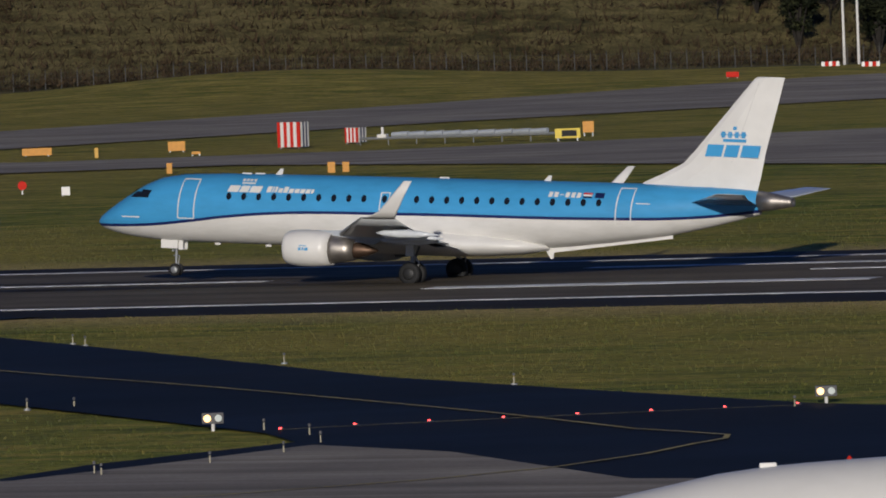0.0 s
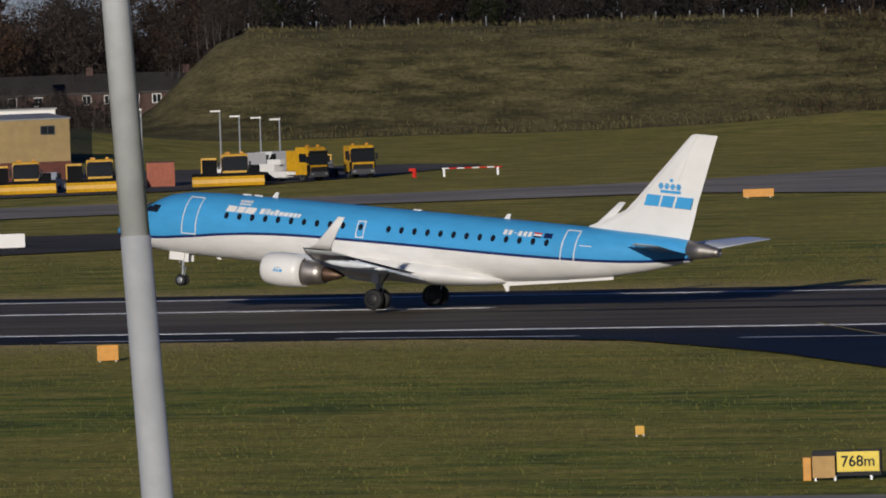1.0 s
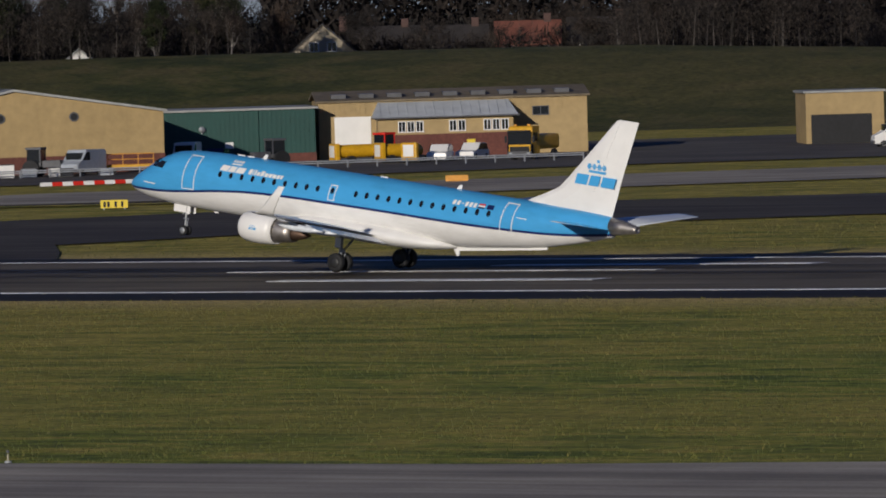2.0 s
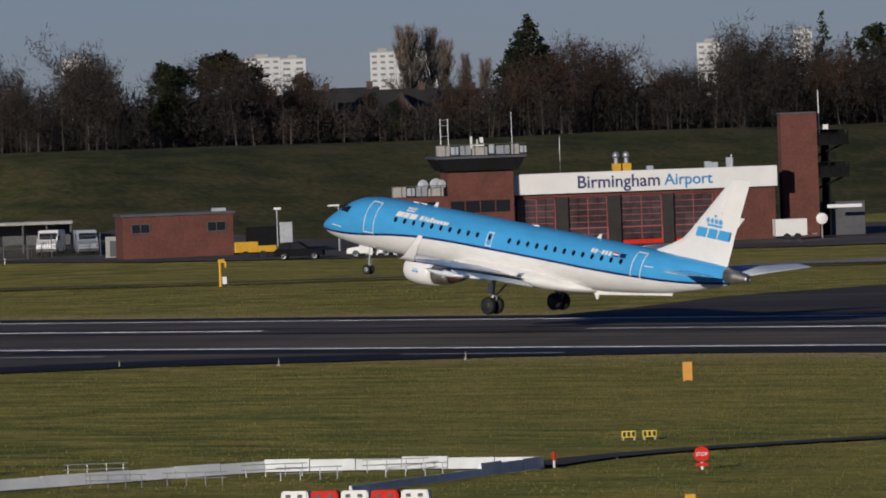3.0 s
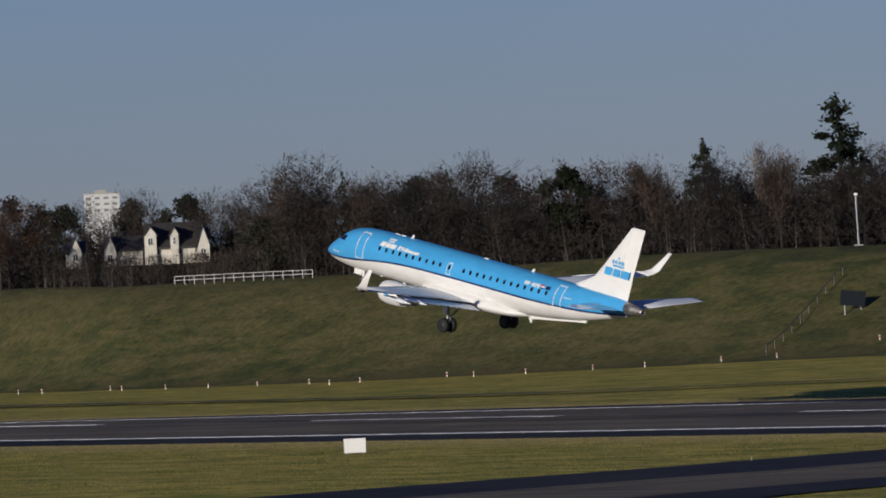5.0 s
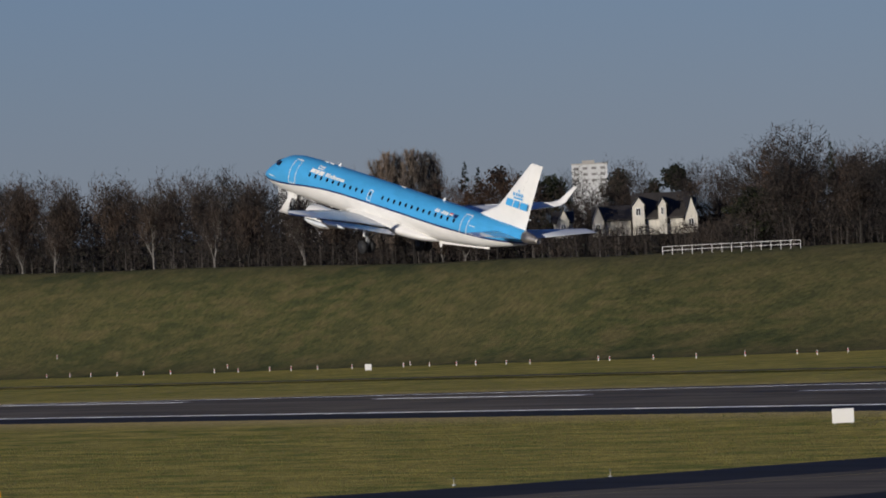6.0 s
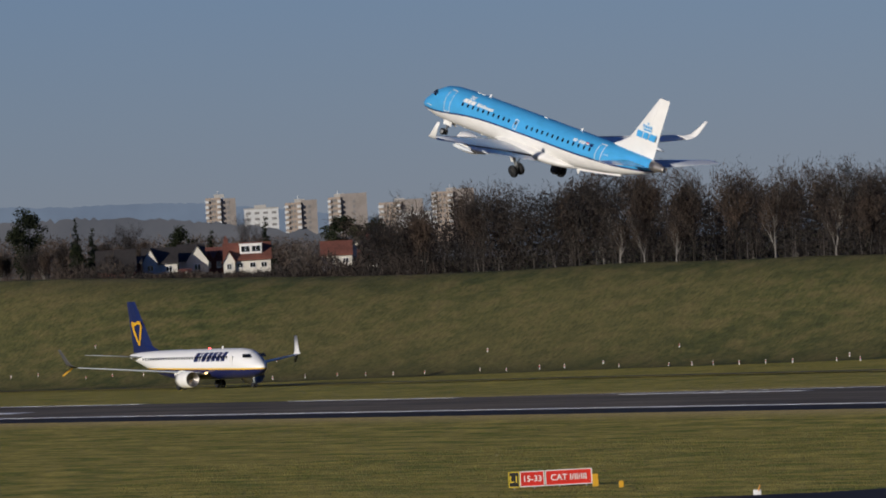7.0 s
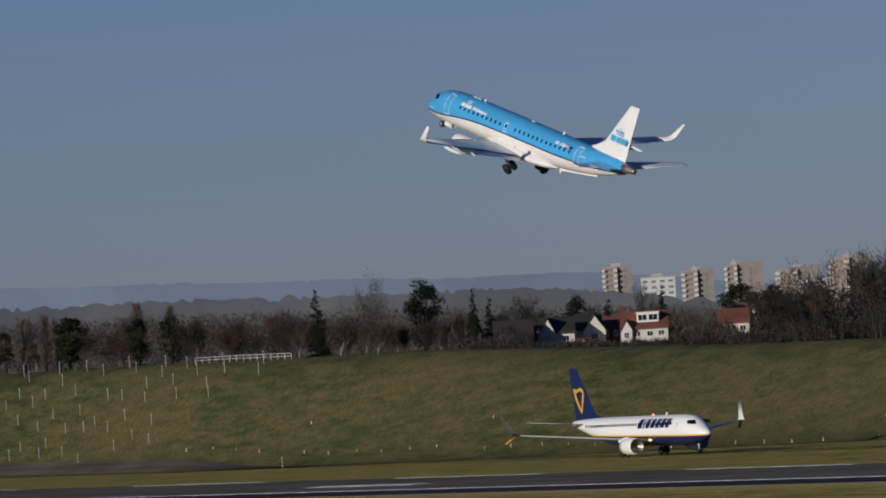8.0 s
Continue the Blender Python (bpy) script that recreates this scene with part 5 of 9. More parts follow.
def west_house(p0, p1, base, eave, ridge, wall_m, roof_m, label, r=1450, d=8.0, turn=0.0, gables=(), chimney=None, box_dormer=None, wins=()):
    """A house with its roof slope to the viewer between two bearings; gables: (x, half width, eave, apex) of white gables before it; heights are absolute."""
    w, z0 = radians(p0 - p1) * r, base - 1.0
    t = thing("house", spot((p0 + p1) / 2, r, z0, turn), label, "house", "houses behind the bank")
    e, rg = eave - z0, ridge - z0
    bm = slab(bmesh.new(), [(0, 0), (d, 0), (d, e), (d / 2, rg), (0, e)], -w / 2, w / 2)
    for v in bm.verts:
        v.co = Vector((v.co.y, v.co.x, v.co.z))
    wl = part("wall", bm, wall_m, t)
    slope = (rg - e) / (d / 2)
    bm = bmesh.new()
    for a, b in (((-0.4, e - 0.4 * slope), (d / 2, rg)), ((d + 0.4, e - 0.4 * slope), (d / 2, rg))):
        slab(bm, [a, b, (b[0], b[1] + 0.2), (a[0], a[1] + 0.2)], -w / 2 - 0.2, w / 2 + 0.2)
    for v in bm.verts:
        v.co = Vector((v.co.y, v.co.x, v.co.z))
    part("roof", bm, roof_m, t)
    for x, hw, ge, ga in gables:
        ge, ga = ge - z0, ga - z0
        g = part("gable", slab(bmesh.new(), [(x - hw, 0), (x + hw, 0), (x + hw, ge), (x, ga), (x - hw, ge)], -0.7, d / 2), wall_m, t, "pale rendered gable")
        bm = bmesh.new()
        for q in (-1, 1):
            slab(bm, [(x + q * (hw + 0.25), ge - 0.25 * (ga - ge) / hw), (x, ga), (x, ga + 0.16), (x + q * (hw + 0.25), ge - 0.25 * (ga - ge) / hw + 0.16)], -0.95, d / 2)
        part("gable_roof", bm, roof_m, t)
        windows_on(g, [(x, ge - 0.9)], -0.73, min(1.1, hw * 0.9), 1.0)
    for x, z in wins:
        windows_on(wl, [(x, z - z0)], -0.03, 1.0, 0.9)
    if chimney is not None:
        c = part("chimney", B((chimney - 0.35, chimney + 0.35, d * 0.5, d * 0.5 + 0.6, rg - 0.6, rg + 1.0)), M_BRICK, t)
        part("chimney_pot", tube(bmesh.new(), (chimney, d * 0.5 + 0.3, rg + 1.0), (chimney, d * 0.5 + 0.3, rg + 1.35), 0.13, n=8), M_REDTILE, c)
    if box_dormer:
        x, hw, z1, z2 = box_dormer
        dm = part("dormer", B((x - hw, x + hw, 0.9, d / 2, z1 - z0, z2 - z0), (x - hw - 0.15, x + hw + 0.15, 0.75, d / 2, z2 - z0, z2 - z0 + 0.12)), M_WHITE, t, "white boxed dormer")
        windows_on(dm, [(x - hw * 0.48, (z1 + z2) / 2 - z0), (x + hw * 0.48, (z1 + z2) / 2 - z0)], 0.87, hw * 0.85, (z2 - z1) * 0.7)


west_house(61.745, 61.53, 9.6, 11.8, 14.0, M_RENDER, M_TILE, "white rendered house with a steep dark roof", gables=((-1.55, 1.15, 11.9, 14.1),), wins=((1.4, 10.8),))
west_house(61.52, 61.36, 10.0, 12.0, 14.3, M_RENDER, M_TILE, "white gabled house with a dark tiled roof", r=1456, gables=((0.9, 1.75, 11.7, 14.2),))
west_house(61.36, 61.24, 10.4, 12.0, 13.6, M_BRICK, M_REDTILE, "red roofed house with small pale gables", r=1462, gables=((0.75, 0.75, 11.9, 13.1), (-0.8, 0.6, 11.9, 13.0)))
west_house(61.236, 60.948, 9.6, 11.7, 14.1, M_RENDER, M_REDTILE, "white house with red roof and boxed dormer", gables=((-2.9, 0.9, 11.5, 13.0),), chimney=-3.3, box_dormer=(0.6, 1.75, 12.5, 14.0), wins=((-1.2, 10.7), (0.8, 10.7), (2.6, 10.7)))
west_house(54.80, 54.45, 11.4, 12.6, 15.4, M_RENDER, M_TILE, "cream house with a dark roof and gabled dormers", r=1152, gables=((-2.9, 0.75, 14.2, 15.2), (0.1, 0.5, 14.2, 15.0)), wins=((-2.2, 12.0), (0.6, 12.0)))
west_house(54.47, 54.415, 11.4, 13.3, 14.6, M_RENDER, M_TILE, "white gable end beside a dark roof", r=1150, d=7, gables=((0.0, 0.8, 12.6, 15.1),))
west_house(55.05, 54.82, 11.4, 12.4, 14.0, M_RENDER, M_TILE, "cream gabled house with a low dark roof", r=1158, gables=((-1.8, 0.75, 12.4, 14.3),))
west_house(55.3, 55.18, 11.4, 12.4, 13.6, M_RENDER, M_TILE, "small cream gable half hidden by trees", r=1160, d=6, gables=((0.0, 0.75, 12.6, 14.2),))
west_house(62.03, 61.79, 9.4, 11.0, 14.0, M_BRICK, M_TILE, "dark roofed brick house among trees", r=1444)
west_house(61.79, 61.755, 9.4, 12.0, 12.8, M_BRICK, M_TILE, "red brick wing beside a dark roof", r=1446, d=4)
west_house(61.52, 61.45, 9.4, 9.9, 10.5, M_RENDER, M_REDTILE, "small outbuilding with an orange gable", r=1436, d=4, gables=((0.2, 0.6, 9.8, 10.5),))
west_house(60.63, 60.44, 10.0, 11.6, 13.6, M_RENDER, M_REDTILE, "pale house with a red-brown roof", r=1462, wins=((-1, 10.6), (1.4, 10.6)))
west_house(60.46, 60.31, 10.0, 11.4, 13.5, M_RENDER, M_TILE, "white gabled house partly behind trees", r=1470, gables=((-0.7, 1.2, 11.6, 13.7),), chimney=1.3)
west_house(60.4, 60.28, 9.0, 10.8, 12.0, M_RENDER, M_REDTILE, "low white house behind shrubs", r=1450, wins=((-0.8, 10.0), (0.8, 10.0)))


def tower_block(pan, w, top, storeys, wall_m, label, r=3500, d=14):
    t = thing("tower_block", spot(pan, r, 0.0), label, "apartment building", "distant tower blocks")
    part("wall", B((-w / 2, w / 2, 0, d, -4, top)), wall_m, t)
    part("roof_house", B((-w * 0.2, w * 0.15, 3, d - 3, top, top + 1.6)), M_CONC, t)
    part("parapet", B((-w / 2 - 0.2, w / 2 + 0.2, -0.2, d + 0.2, top, top + 0.5)), M_CONC, t)
    h = 2.3
    n = max(2, int(w / 3.2))
    for k in range(storeys):
        z = top - 1.9 - h * k
        for j in range(n):
            x = -w / 2 + w * (j + 0.5) / n
            part("window", B((x - w / n * 0.28, x + w / n * 0.28, -0.12, -0.02, z, z + 0.9)), M_FARWIN, t)
        part("floor_band", B((-w / 2 - 0.1, w / 2 + 0.1, -0.3, -0.02, z - 0.5, z - 0.15)), M_PALE if wall_m is M_WARM and k % 2 else wall_m, t)


# far panes greyed: distance haze is put into their colour
M_FARWIN = paint("far window band", (0.2, 0.19, 0.18), 0.4, vary=0.1)
M_WARM = paint("buff cladding", (0.34, 0.27, 0.215), 0.8, vary=0.12)
M_PALE = paint("white concrete cladding", (0.57, 0.57, 0.56), 0.8, vary=0.08)
def balcony_block(p0, p1, top, side_top, share=0.55, r=3500):
    """A tower with a buff front between two stacks of white balconies, and a grey flank beside it."""
    w = radians(p0 - p1) * r
    t = thing("tower_block", spot((p0 + p1) / 2, r, 0.0), "distant buff tower block with white balcony stacks", "apartment building", "distant tower blocks")
    x0, xm, x1 = -w / 2, -w / 2 + w * share, w / 2
    f_ = part("front", B((x0, xm, 0, 12, -4, top)), M_WARM, t)
    part("flank", B((xm, x1, 1.0, 14, -4, side_top)), M_FLANK, t, "grey concrete flank")
    part("roof_house", B((xm - 2.4, xm + 1.4, 3, 9, top, top + 1.3), bevel=0.05), M_CONC, t)
    part("roof_mast", tube(bmesh.new(), (xm - 1, 5, top), (xm - 1, 5, top + 2.6), 0.12, n=6), M_STEEL, t)
    bw = (xm - x0) * 0.24
    for k in range(7):
        z = top - 2.0 - 2.0 * k
        for a in (x0 - 0.2, xm - bw):
            part("balcony", B((a, a + bw, -0.9, 0, z, z + 1.0)), M_PALE, f_, "white balcony")
        for q in (0.4, 0.6):
            x = x0 + (xm - x0) * q
            part("window", B((x - 0.4, x + 0.4, -0.1, 0.02, z + 0.2, z + 1.3)), M_FARWIN, f_)
        x = (xm + x1) / 2
        part("window", B((x - 0.5, x + 0.5, 0.9, 1.02, z - 0.4, z + 0.7)), M_FARWIN, t)


M_FLANK = paint("weathered grey-brown concrete", (0.27, 0.235, 0.21), 0.85, vary=0.15)
for p0, p1, top, side in ((61.333, 61.147, 29.2, 28.8), (60.84, 60.641, 25.8, 26.6), (60.57, 60.329, 27.0, 28.2), (60.256, 59.98, 24.0, 24.8), (59.925, 59.66, 27.0, 27.8)):
    balcony_block(p0, p1, top, side, 0.5 if p0 != 60.57 else 0.32)
tower_block(60.99, 13, 24.0, 4, M_PALE, "distant pale slab building")
tower_block(60.05, 14, 19.4, 3, M_PALE, "distant low white building")
for pan, w, top in ((45.19, 13.4, 24.8), (45.0, 9.6, 24.1), (44.44, 9.7, 25.4), (44.23, 15.6, 25.0), (42.4, 10, 24.6), (41.82, 7, 28.0), (40.76, 5, 29.2), (47.84, 9, 30.6), (46.34, 12, 26.9)):
    tower_block(pan, w, top, 6, M_PALE, "distant white concrete tower block")
tower_block(56.84, 20, 26.2, 4, M_PALE, "distant stepped white office building")
tower_block(56.85, 11, 28.4, 5, M_PALE, "distant stepped white office building", r=3510)
tower_block(55.06, 13.5, 26.5, 3, M_PALE, "distant white flat-roofed building")
tower_block(64.58, 4.4, 26.0, 2, M_PALE, "distant white building among woods")


# ---- trees: bare winter crowns made of limbs and fine twigs, with a few evergreens
def bark(name, c):
    return paint(name, c, 0.95, vary=0.35, grain=1.5, spec=0.1, each=0.35)


def twigs_mat(name, dark, mid, light):
    """Winter twigs: each twig a little different, in broad patches of grey and brown."""
    m, nt, b = nodes_of(name)
    g = nt.nodes.new("ShaderNodeNewGeometry")
    oi = nt.nodes.new("ShaderNodeObjectInfo")
    col = ramp_of(nt, g.outputs["Random Per Island"], [(0.0, dark), (0.6, mid), (1.0, light)])
    col = mix_of(nt, 1.0, col, ramp_of(nt, noise_of(nt, coords(nt), 0.16, 3), [(0.35, (0.72, 0.76, 0.8)), (0.65, (1.25, 1.12, 1.0))]), "MULTIPLY")
    col = mix_of(nt, 1.0, col, ramp_of(nt, oi.outputs["Random"], [(0.0, (0.7, 0.72, 0.75)), (0.5, (1, 1, 1)), (1.0, (1.3, 1.2, 1.1))]), "MULTIPLY")
    nt.links.new(col, b.inputs["Base Color"])
    b.inputs["Roughness"].default_value, b.inputs["Specular IOR Level"].default_value = 0.95, 0.1
    return m


M_BARK = bark("grey-brown bark", (0.046, 0.041, 0.037))
M_TWIG = twigs_mat("winter twigs", (0.02, 0.018, 0.0175), (0.037, 0.032, 0.0295), (0.068, 0.058, 0.052))
M_TWIG_BROWN = twigs_mat("brown winter twigs", (0.032, 0.026, 0.023), (0.056, 0.044, 0.037), (0.095, 0.074, 0.06))
M_TWIG_RED = twigs_mat("russet winter twigs", (0.034, 0.023, 0.017), (0.06, 0.038, 0.027), (0.1, 0.062, 0.04))
M_BIRCH = bark("pale birch bark", (0.32, 0.295, 0.27))
M_NEEDLE = twigs_mat("dark evergreen foliage", (0.009, 0.013, 0.009), (0.017, 0.023, 0.014), (0.034, 0.042, 0.022))
M_IVY = twigs_mat("ivy and holly foliage", (0.012, 0.016, 0.01), (0.022, 0.028, 0.014), (0.045, 0.052, 0.024))
RNG = np.random.default_rng(7)


def soup(name, V, F):
    me = bpy.data.meshes.new(name)
    V, F = np.asarray(V, dtype=np.float32), np.asarray(F, dtype=np.int32)
    me.vertices.add(len(V))
    me.vertices.foreach_set("co", V.ravel())
    k = F.shape[1]
    me.loops.add(F.size)
    me.loops.foreach_set("vertex_index", F.ravel())
    me.polygons.add(len(F))
    me.polygons.foreach_set("loop_start", np.arange(0, F.size, k, dtype=np.int32))
    me.polygons.foreach_set("loop_total", np.full(len(F), k, dtype=np.int32))
    me.update(calc_edges=True)
    return me


def limb_mesh(segments):
    bm = bmesh.new()
    for a, b, r0, r1, n in segments:
        tube(bm, a, b, r0, r1, n, caps=False)
    me = bpy.data.meshes.new("trunk")
    bm.to_mesh(me)
    bm.free()
    return me


def slivers(starts, ways, lengths, widths):
    """Thin triangles: twigs."""
    st, w = np.asarray(starts), np.asarray(ways)
    side = np.cross(w, RNG.normal(size=w.shape))
    side /= np.linalg.norm(side, axis=1)[:, None] + 1e-9
    k = np.asarray(widths)[:, None] / 2
    V = np.stack([st - side * k, st + side * k, st + w * np.asarray(lengths)[:, None]], axis=1).reshape(-1, 3)
    return V, np.arange(len(V)).reshape(-1, 3)


def bare_tree(h, spread, upright, twigs, lean=0.0):
    """A trunk, limbs and a domed crown of fine twigs; upright 0..1."""
    segs, tips = [], []
    base_r = 0.014 * h

    def grow(p, way, length, r, level):
        n = 3 if level < 2 else 2
        for i in range(n):
            q = p + way * (length / n)
            segs.append((tuple(p), tuple(q), r, r * 0.8, 5 if level < 2 else 3))
            way = way + RNG.normal(size=3) * 0.12
            way /= np.linalg.norm(way)
            p, r = q, r * 0.8
            if level < 3:
                for _ in range(2 if level < 2 else 1):
                    a = RNG.uniform(0, 2 * np.pi)
                    out = np.array([np.cos(a) * spread, np.sin(a) * spread, 0.35 + upright])
                    w2 = way * 0.55 + out
                    w2 /= np.linalg.norm(w2)
                    grow(p, w2, length * RNG.uniform(0.55, 0.85), max(0.012, r * 0.6), level + 1)
        tips.append((p, way))
        if level >= 2:
            tips.append((p - way * length * 0.5, way))
    grow(np.zeros(3), np.array([lean, 0, 1.0]), h * 0.45, base_r, 0)
    top = max(t[0][2] for t in tips)
    k = np.array([1, 1, h * 0.95 / top])
    segs = [(tuple(np.array(a) * k), tuple(np.array(b) * k), r0, r1, n) for a, b, r0, r1, n in segs]
    idx = RNG.integers(0, len(tips), twigs)
    st = np.array([tips[i][0] * k for i in idx]) + RNG.normal(size=(twigs, 3)) * h * 0.034
    wy = np.array([tips[i][1] for i in idx]) * 0.7 + RNG.normal(size=(twigs, 3)) * 0.6 + np.array([0, 0, upright * 0.5])
    wy /= np.linalg.norm(wy, axis=1)[:, None]
    V, F = slivers(st, wy, RNG.uniform(0.35, 0.95, twigs) * h / 12, RNG.uniform(0.045, 0.11, twigs))
    return limb_mesh(segs), soup("crown", V, F)


def poplar_tree(h, w, n=5200):
    """A narrow flame of steep branches that taper to a point."""
    segs, st, wy = [((0, 0, 0), (0, 0, h * 0.96), 0.012 * h, 0.02, 6)], [], []
    for _ in range(90):
        z = h * RNG.uniform(0.1, 0.8)
        a = RNG.uniform(0, 2 * np.pi)
        u = z / h
        reach = w * (0.35 + 1.3 * u if u < 0.4 else 0.87 * (1 - (u - 0.4) / 0.62)) * RNG.uniform(0.5, 1.05)
        end = np.array([np.cos(a) * reach, np.sin(a) * reach, min(h * 0.98, z + h * RNG.uniform(0.14, 0.26))])
        base = np.array([0, 0, z])
        segs.append((tuple(base), tuple(end), 0.035, 0.01, 3))
        for _ in range(n // 90):
            st.append(base + (end - base) * RNG.uniform(0.25, 1.0) + RNG.normal(size=3) * 0.09)
            wy.append((end - base) / np.linalg.norm(end - base) + np.array([0, 0, 0.5]) + RNG.normal(size=3) * 0.28)
    wy = np.array(wy)
    wy /= np.linalg.norm(wy, axis=1)[:, None]
    V, F = slivers(np.array(st), wy, RNG.uniform(0.3, 0.95, len(st)), RNG.uniform(0.018, 0.045, len(st)))
    return limb_mesh(segs), soup("crown", V, F)


def leafy(n, centre_fn, size, flat=1.0):
    V, F = [], []
    for _ in range(n):
        c = centre_fn()
        a, b = RNG.normal(size=3) * (1, 1, flat), RNG.normal(size=3) * (1, 1, flat)
        a /= np.linalg.norm(a)
        b -= a * (a @ b)
        b /= np.linalg.norm(b)
        q = size * RNG.uniform(0.5, 1.4)
        k = len(V)
        V += [c - a * q, c + a * q * 0.6 + b * q * 0.7, c + a * q - b * q * 0.3]
        F.append((k, k + 1, k + 2))
    return V, F


def conifer(h, w, ragged=0.25, n=4600, step=0.04, plate=0.12, bare=0.1):
    """Tiers of drooping boughs round a straight trunk; plate: how thick each bough is."""
    tiers = []
    z = h * bare
    while z < h * 0.985:
        u = (z / h - bare) / (1 - bare)
        for _ in range(max(3, int(8 * (1 - u)) + 1)):
            a = RNG.uniform(0, 2 * np.pi)
            L = w * ((1 - u) ** 0.75 + 0.04) * RNG.uniform(1 - ragged * 1.6, 1 + ragged)
            tiers.append((z + RNG.normal() * 0.12, a, max(0.25, L)))
        z += h * step
    share = np.array([q[2] for q in tiers])
    picks = RNG.choice(len(tiers), n, p=share / share.sum())
    at = iter(picks)

    def c():
        z, a, L = tiers[next(at)]
        q = RNG.uniform(0.03, 1) ** 0.75 * L
        return np.array([np.cos(a) * q, np.sin(a) * q, z - 0.10 * q + RNG.normal() * plate]) + RNG.normal(size=3) * (0.16, 0.16, 0.03)
    V, F = leafy(n, c, 0.25 * h / 14, 0.6)
    return limb_mesh([((0, 0, 0), (0, 0, h * 0.97), 0.02 * h, 0.02, 6)]), soup("crown", V, F)


def dense_tree(h, w, n=4600):
    """An ivy-clad or holly tree: clumps of small leaves round several stems."""
    cl = []
    for _ in range(26):
        a, u = RNG.uniform(0, 2 * np.pi), RNG.uniform(0, 1)
        rad = w * 0.42 * math.sqrt(max(0.05, 1 - (2 * u - 0.9) ** 2)) * RNG.uniform(0.4, 1.0)
        cl.append(np.array([np.cos(a) * rad, np.sin(a) * rad, h * (0.22 + 0.66 * u)]))

    def c():
        p = cl[RNG.integers(len(cl))]
        v = RNG.normal(size=3)
        v /= np.linalg.norm(v)
        return p + v * np.array([1, 1, 0.9]) * w * 0.17 * RNG.uniform(0.35, 1.1)
    V, F = leafy(n, c, 0.19 * h / 12)
    segs = [((0, 0, 0), tuple(p * 0.9), 0.012 * h, 0.03, 4) for p in cl[:9]]
    return limb_mesh(segs), soup("crown", V, F)


KINDS = {
    "bare": [bare_tree(12, 0.9, 0.12, 4000) for _ in range(5)],
    "thin": [bare_tree(12, 0.5, 0.7, 3000) for _ in range(5)],
    "poplar": [poplar_tree(14, 1.5), poplar_tree(14, 1.3)],
    "conifer": [conifer(14, 3.4), conifer(14, 2.8)],
    "cedar": [conifer(14, 4.6, 0.16, 12000, 0.05, 0.22)],
    "dense": [dense_tree(11, 5.0), dense_tree(11, 6.0), dense_tree(11, 4.4)],
}
LOOK = {"bare": ("bare winter broadleaf tree with spreading fine twigs", M_TWIG, M_BARK), "thin": ("slender bare winter tree in a belt of woodland", M_TWIG_BROWN, M_BARK), "poplar": ("tall narrow bare poplar", M_TWIG, M_BARK),
        "conifer": ("dark green conifer with drooping boughs", M_NEEDLE, M_BARK), "cedar": ("ragged dark cedar standing above the woods", M_NEEDLE, M_BARK), "dense": ("dark ivy-clad evergreen tree", M_IVY, M_BARK)}
for kind, meshes in KINDS.items():
    for a, b in meshes:
        a.materials.append(LOOK[kind][2])
        b.materials.append(LOOK[kind][1])
BIRCH = []
for a, b in KINDS["thin"][:2]:
    a2 = a.copy()
    a2.materials.clear()
    a2.materials.append(M_BIRCH)
    BIRCH.append((a2, b))
M_PALE_TWIG = twigs_mat("pale poplar twigs", (0.085, 0.073, 0.063), (0.14, 0.12, 0.104), (0.205, 0.176, 0.154))
PALE = []
for a, b in KINDS["poplar"]:
    b2 = b.copy()
    b2.materials.clear()
    b2.materials.append(M_PALE_TWIG)
    PALE.append((a, b2))
PALE_BARE = []
for a, b in KINDS["bare"][:3]:
    b2 = b.copy()
    b2.materials.clear()
    b2.materials.append(M_PALE_TWIG)
    PALE_BARE.append((a, b2))
RUSSET = []
for a, b in KINDS["bare"][:3]:
    b2 = b.copy()
    b2.materials.clear()
    b2.materials.append(M_TWIG_RED)
    RUSSET.append((a, b2))


def tree(kind, pan, r, top, z=None, width=1.0, variant=None, half=None):
    """A tree whose top reaches the height top; half: half the width of its crown in metres."""
    a = radians(pan)
    if pan > 34.6:
        r = max(r, lerp_table(BANK, pan, 3) + 9)
    x, y = -r * math.sin(a), r * math.cos(a)
    z = land(x, y) - 0.2 if z is None else z
    pool = {"birch": BIRCH, "russet": RUSSET, "pale": PALE, "pale_bare": PALE_BARE}.get(kind) or KINDS[kind]
    seen_as = LOOK.get(kind) or ({"birch": "slender pale-barked birch in the woodland edge", "pale": "pale bare poplar in a tall clump", "pale_bare": "pale grey bare tree with a rounded crown"}.get(kind, "bare tree with russet winter twigs"),)
    trunk, crown_ = pool[RNG.integers(len(pool)) if variant is None else variant]
    high, wide = SPAN[crown_.name]
    s = max(2.0, top - z) / high
    w = s * width if half is None else half / wide
    t = thing("tree", pose(x, y, z, 0, 0, RNG.uniform(0, 360)), seen_as[0], "tree", "trees behind the bank")
    t.scale = (w, w, s)
    for nm, me in (("trunk", trunk), ("crown", crown_)):
        o = new(nm, me)
        o.parent = t
    return t


BACK = []


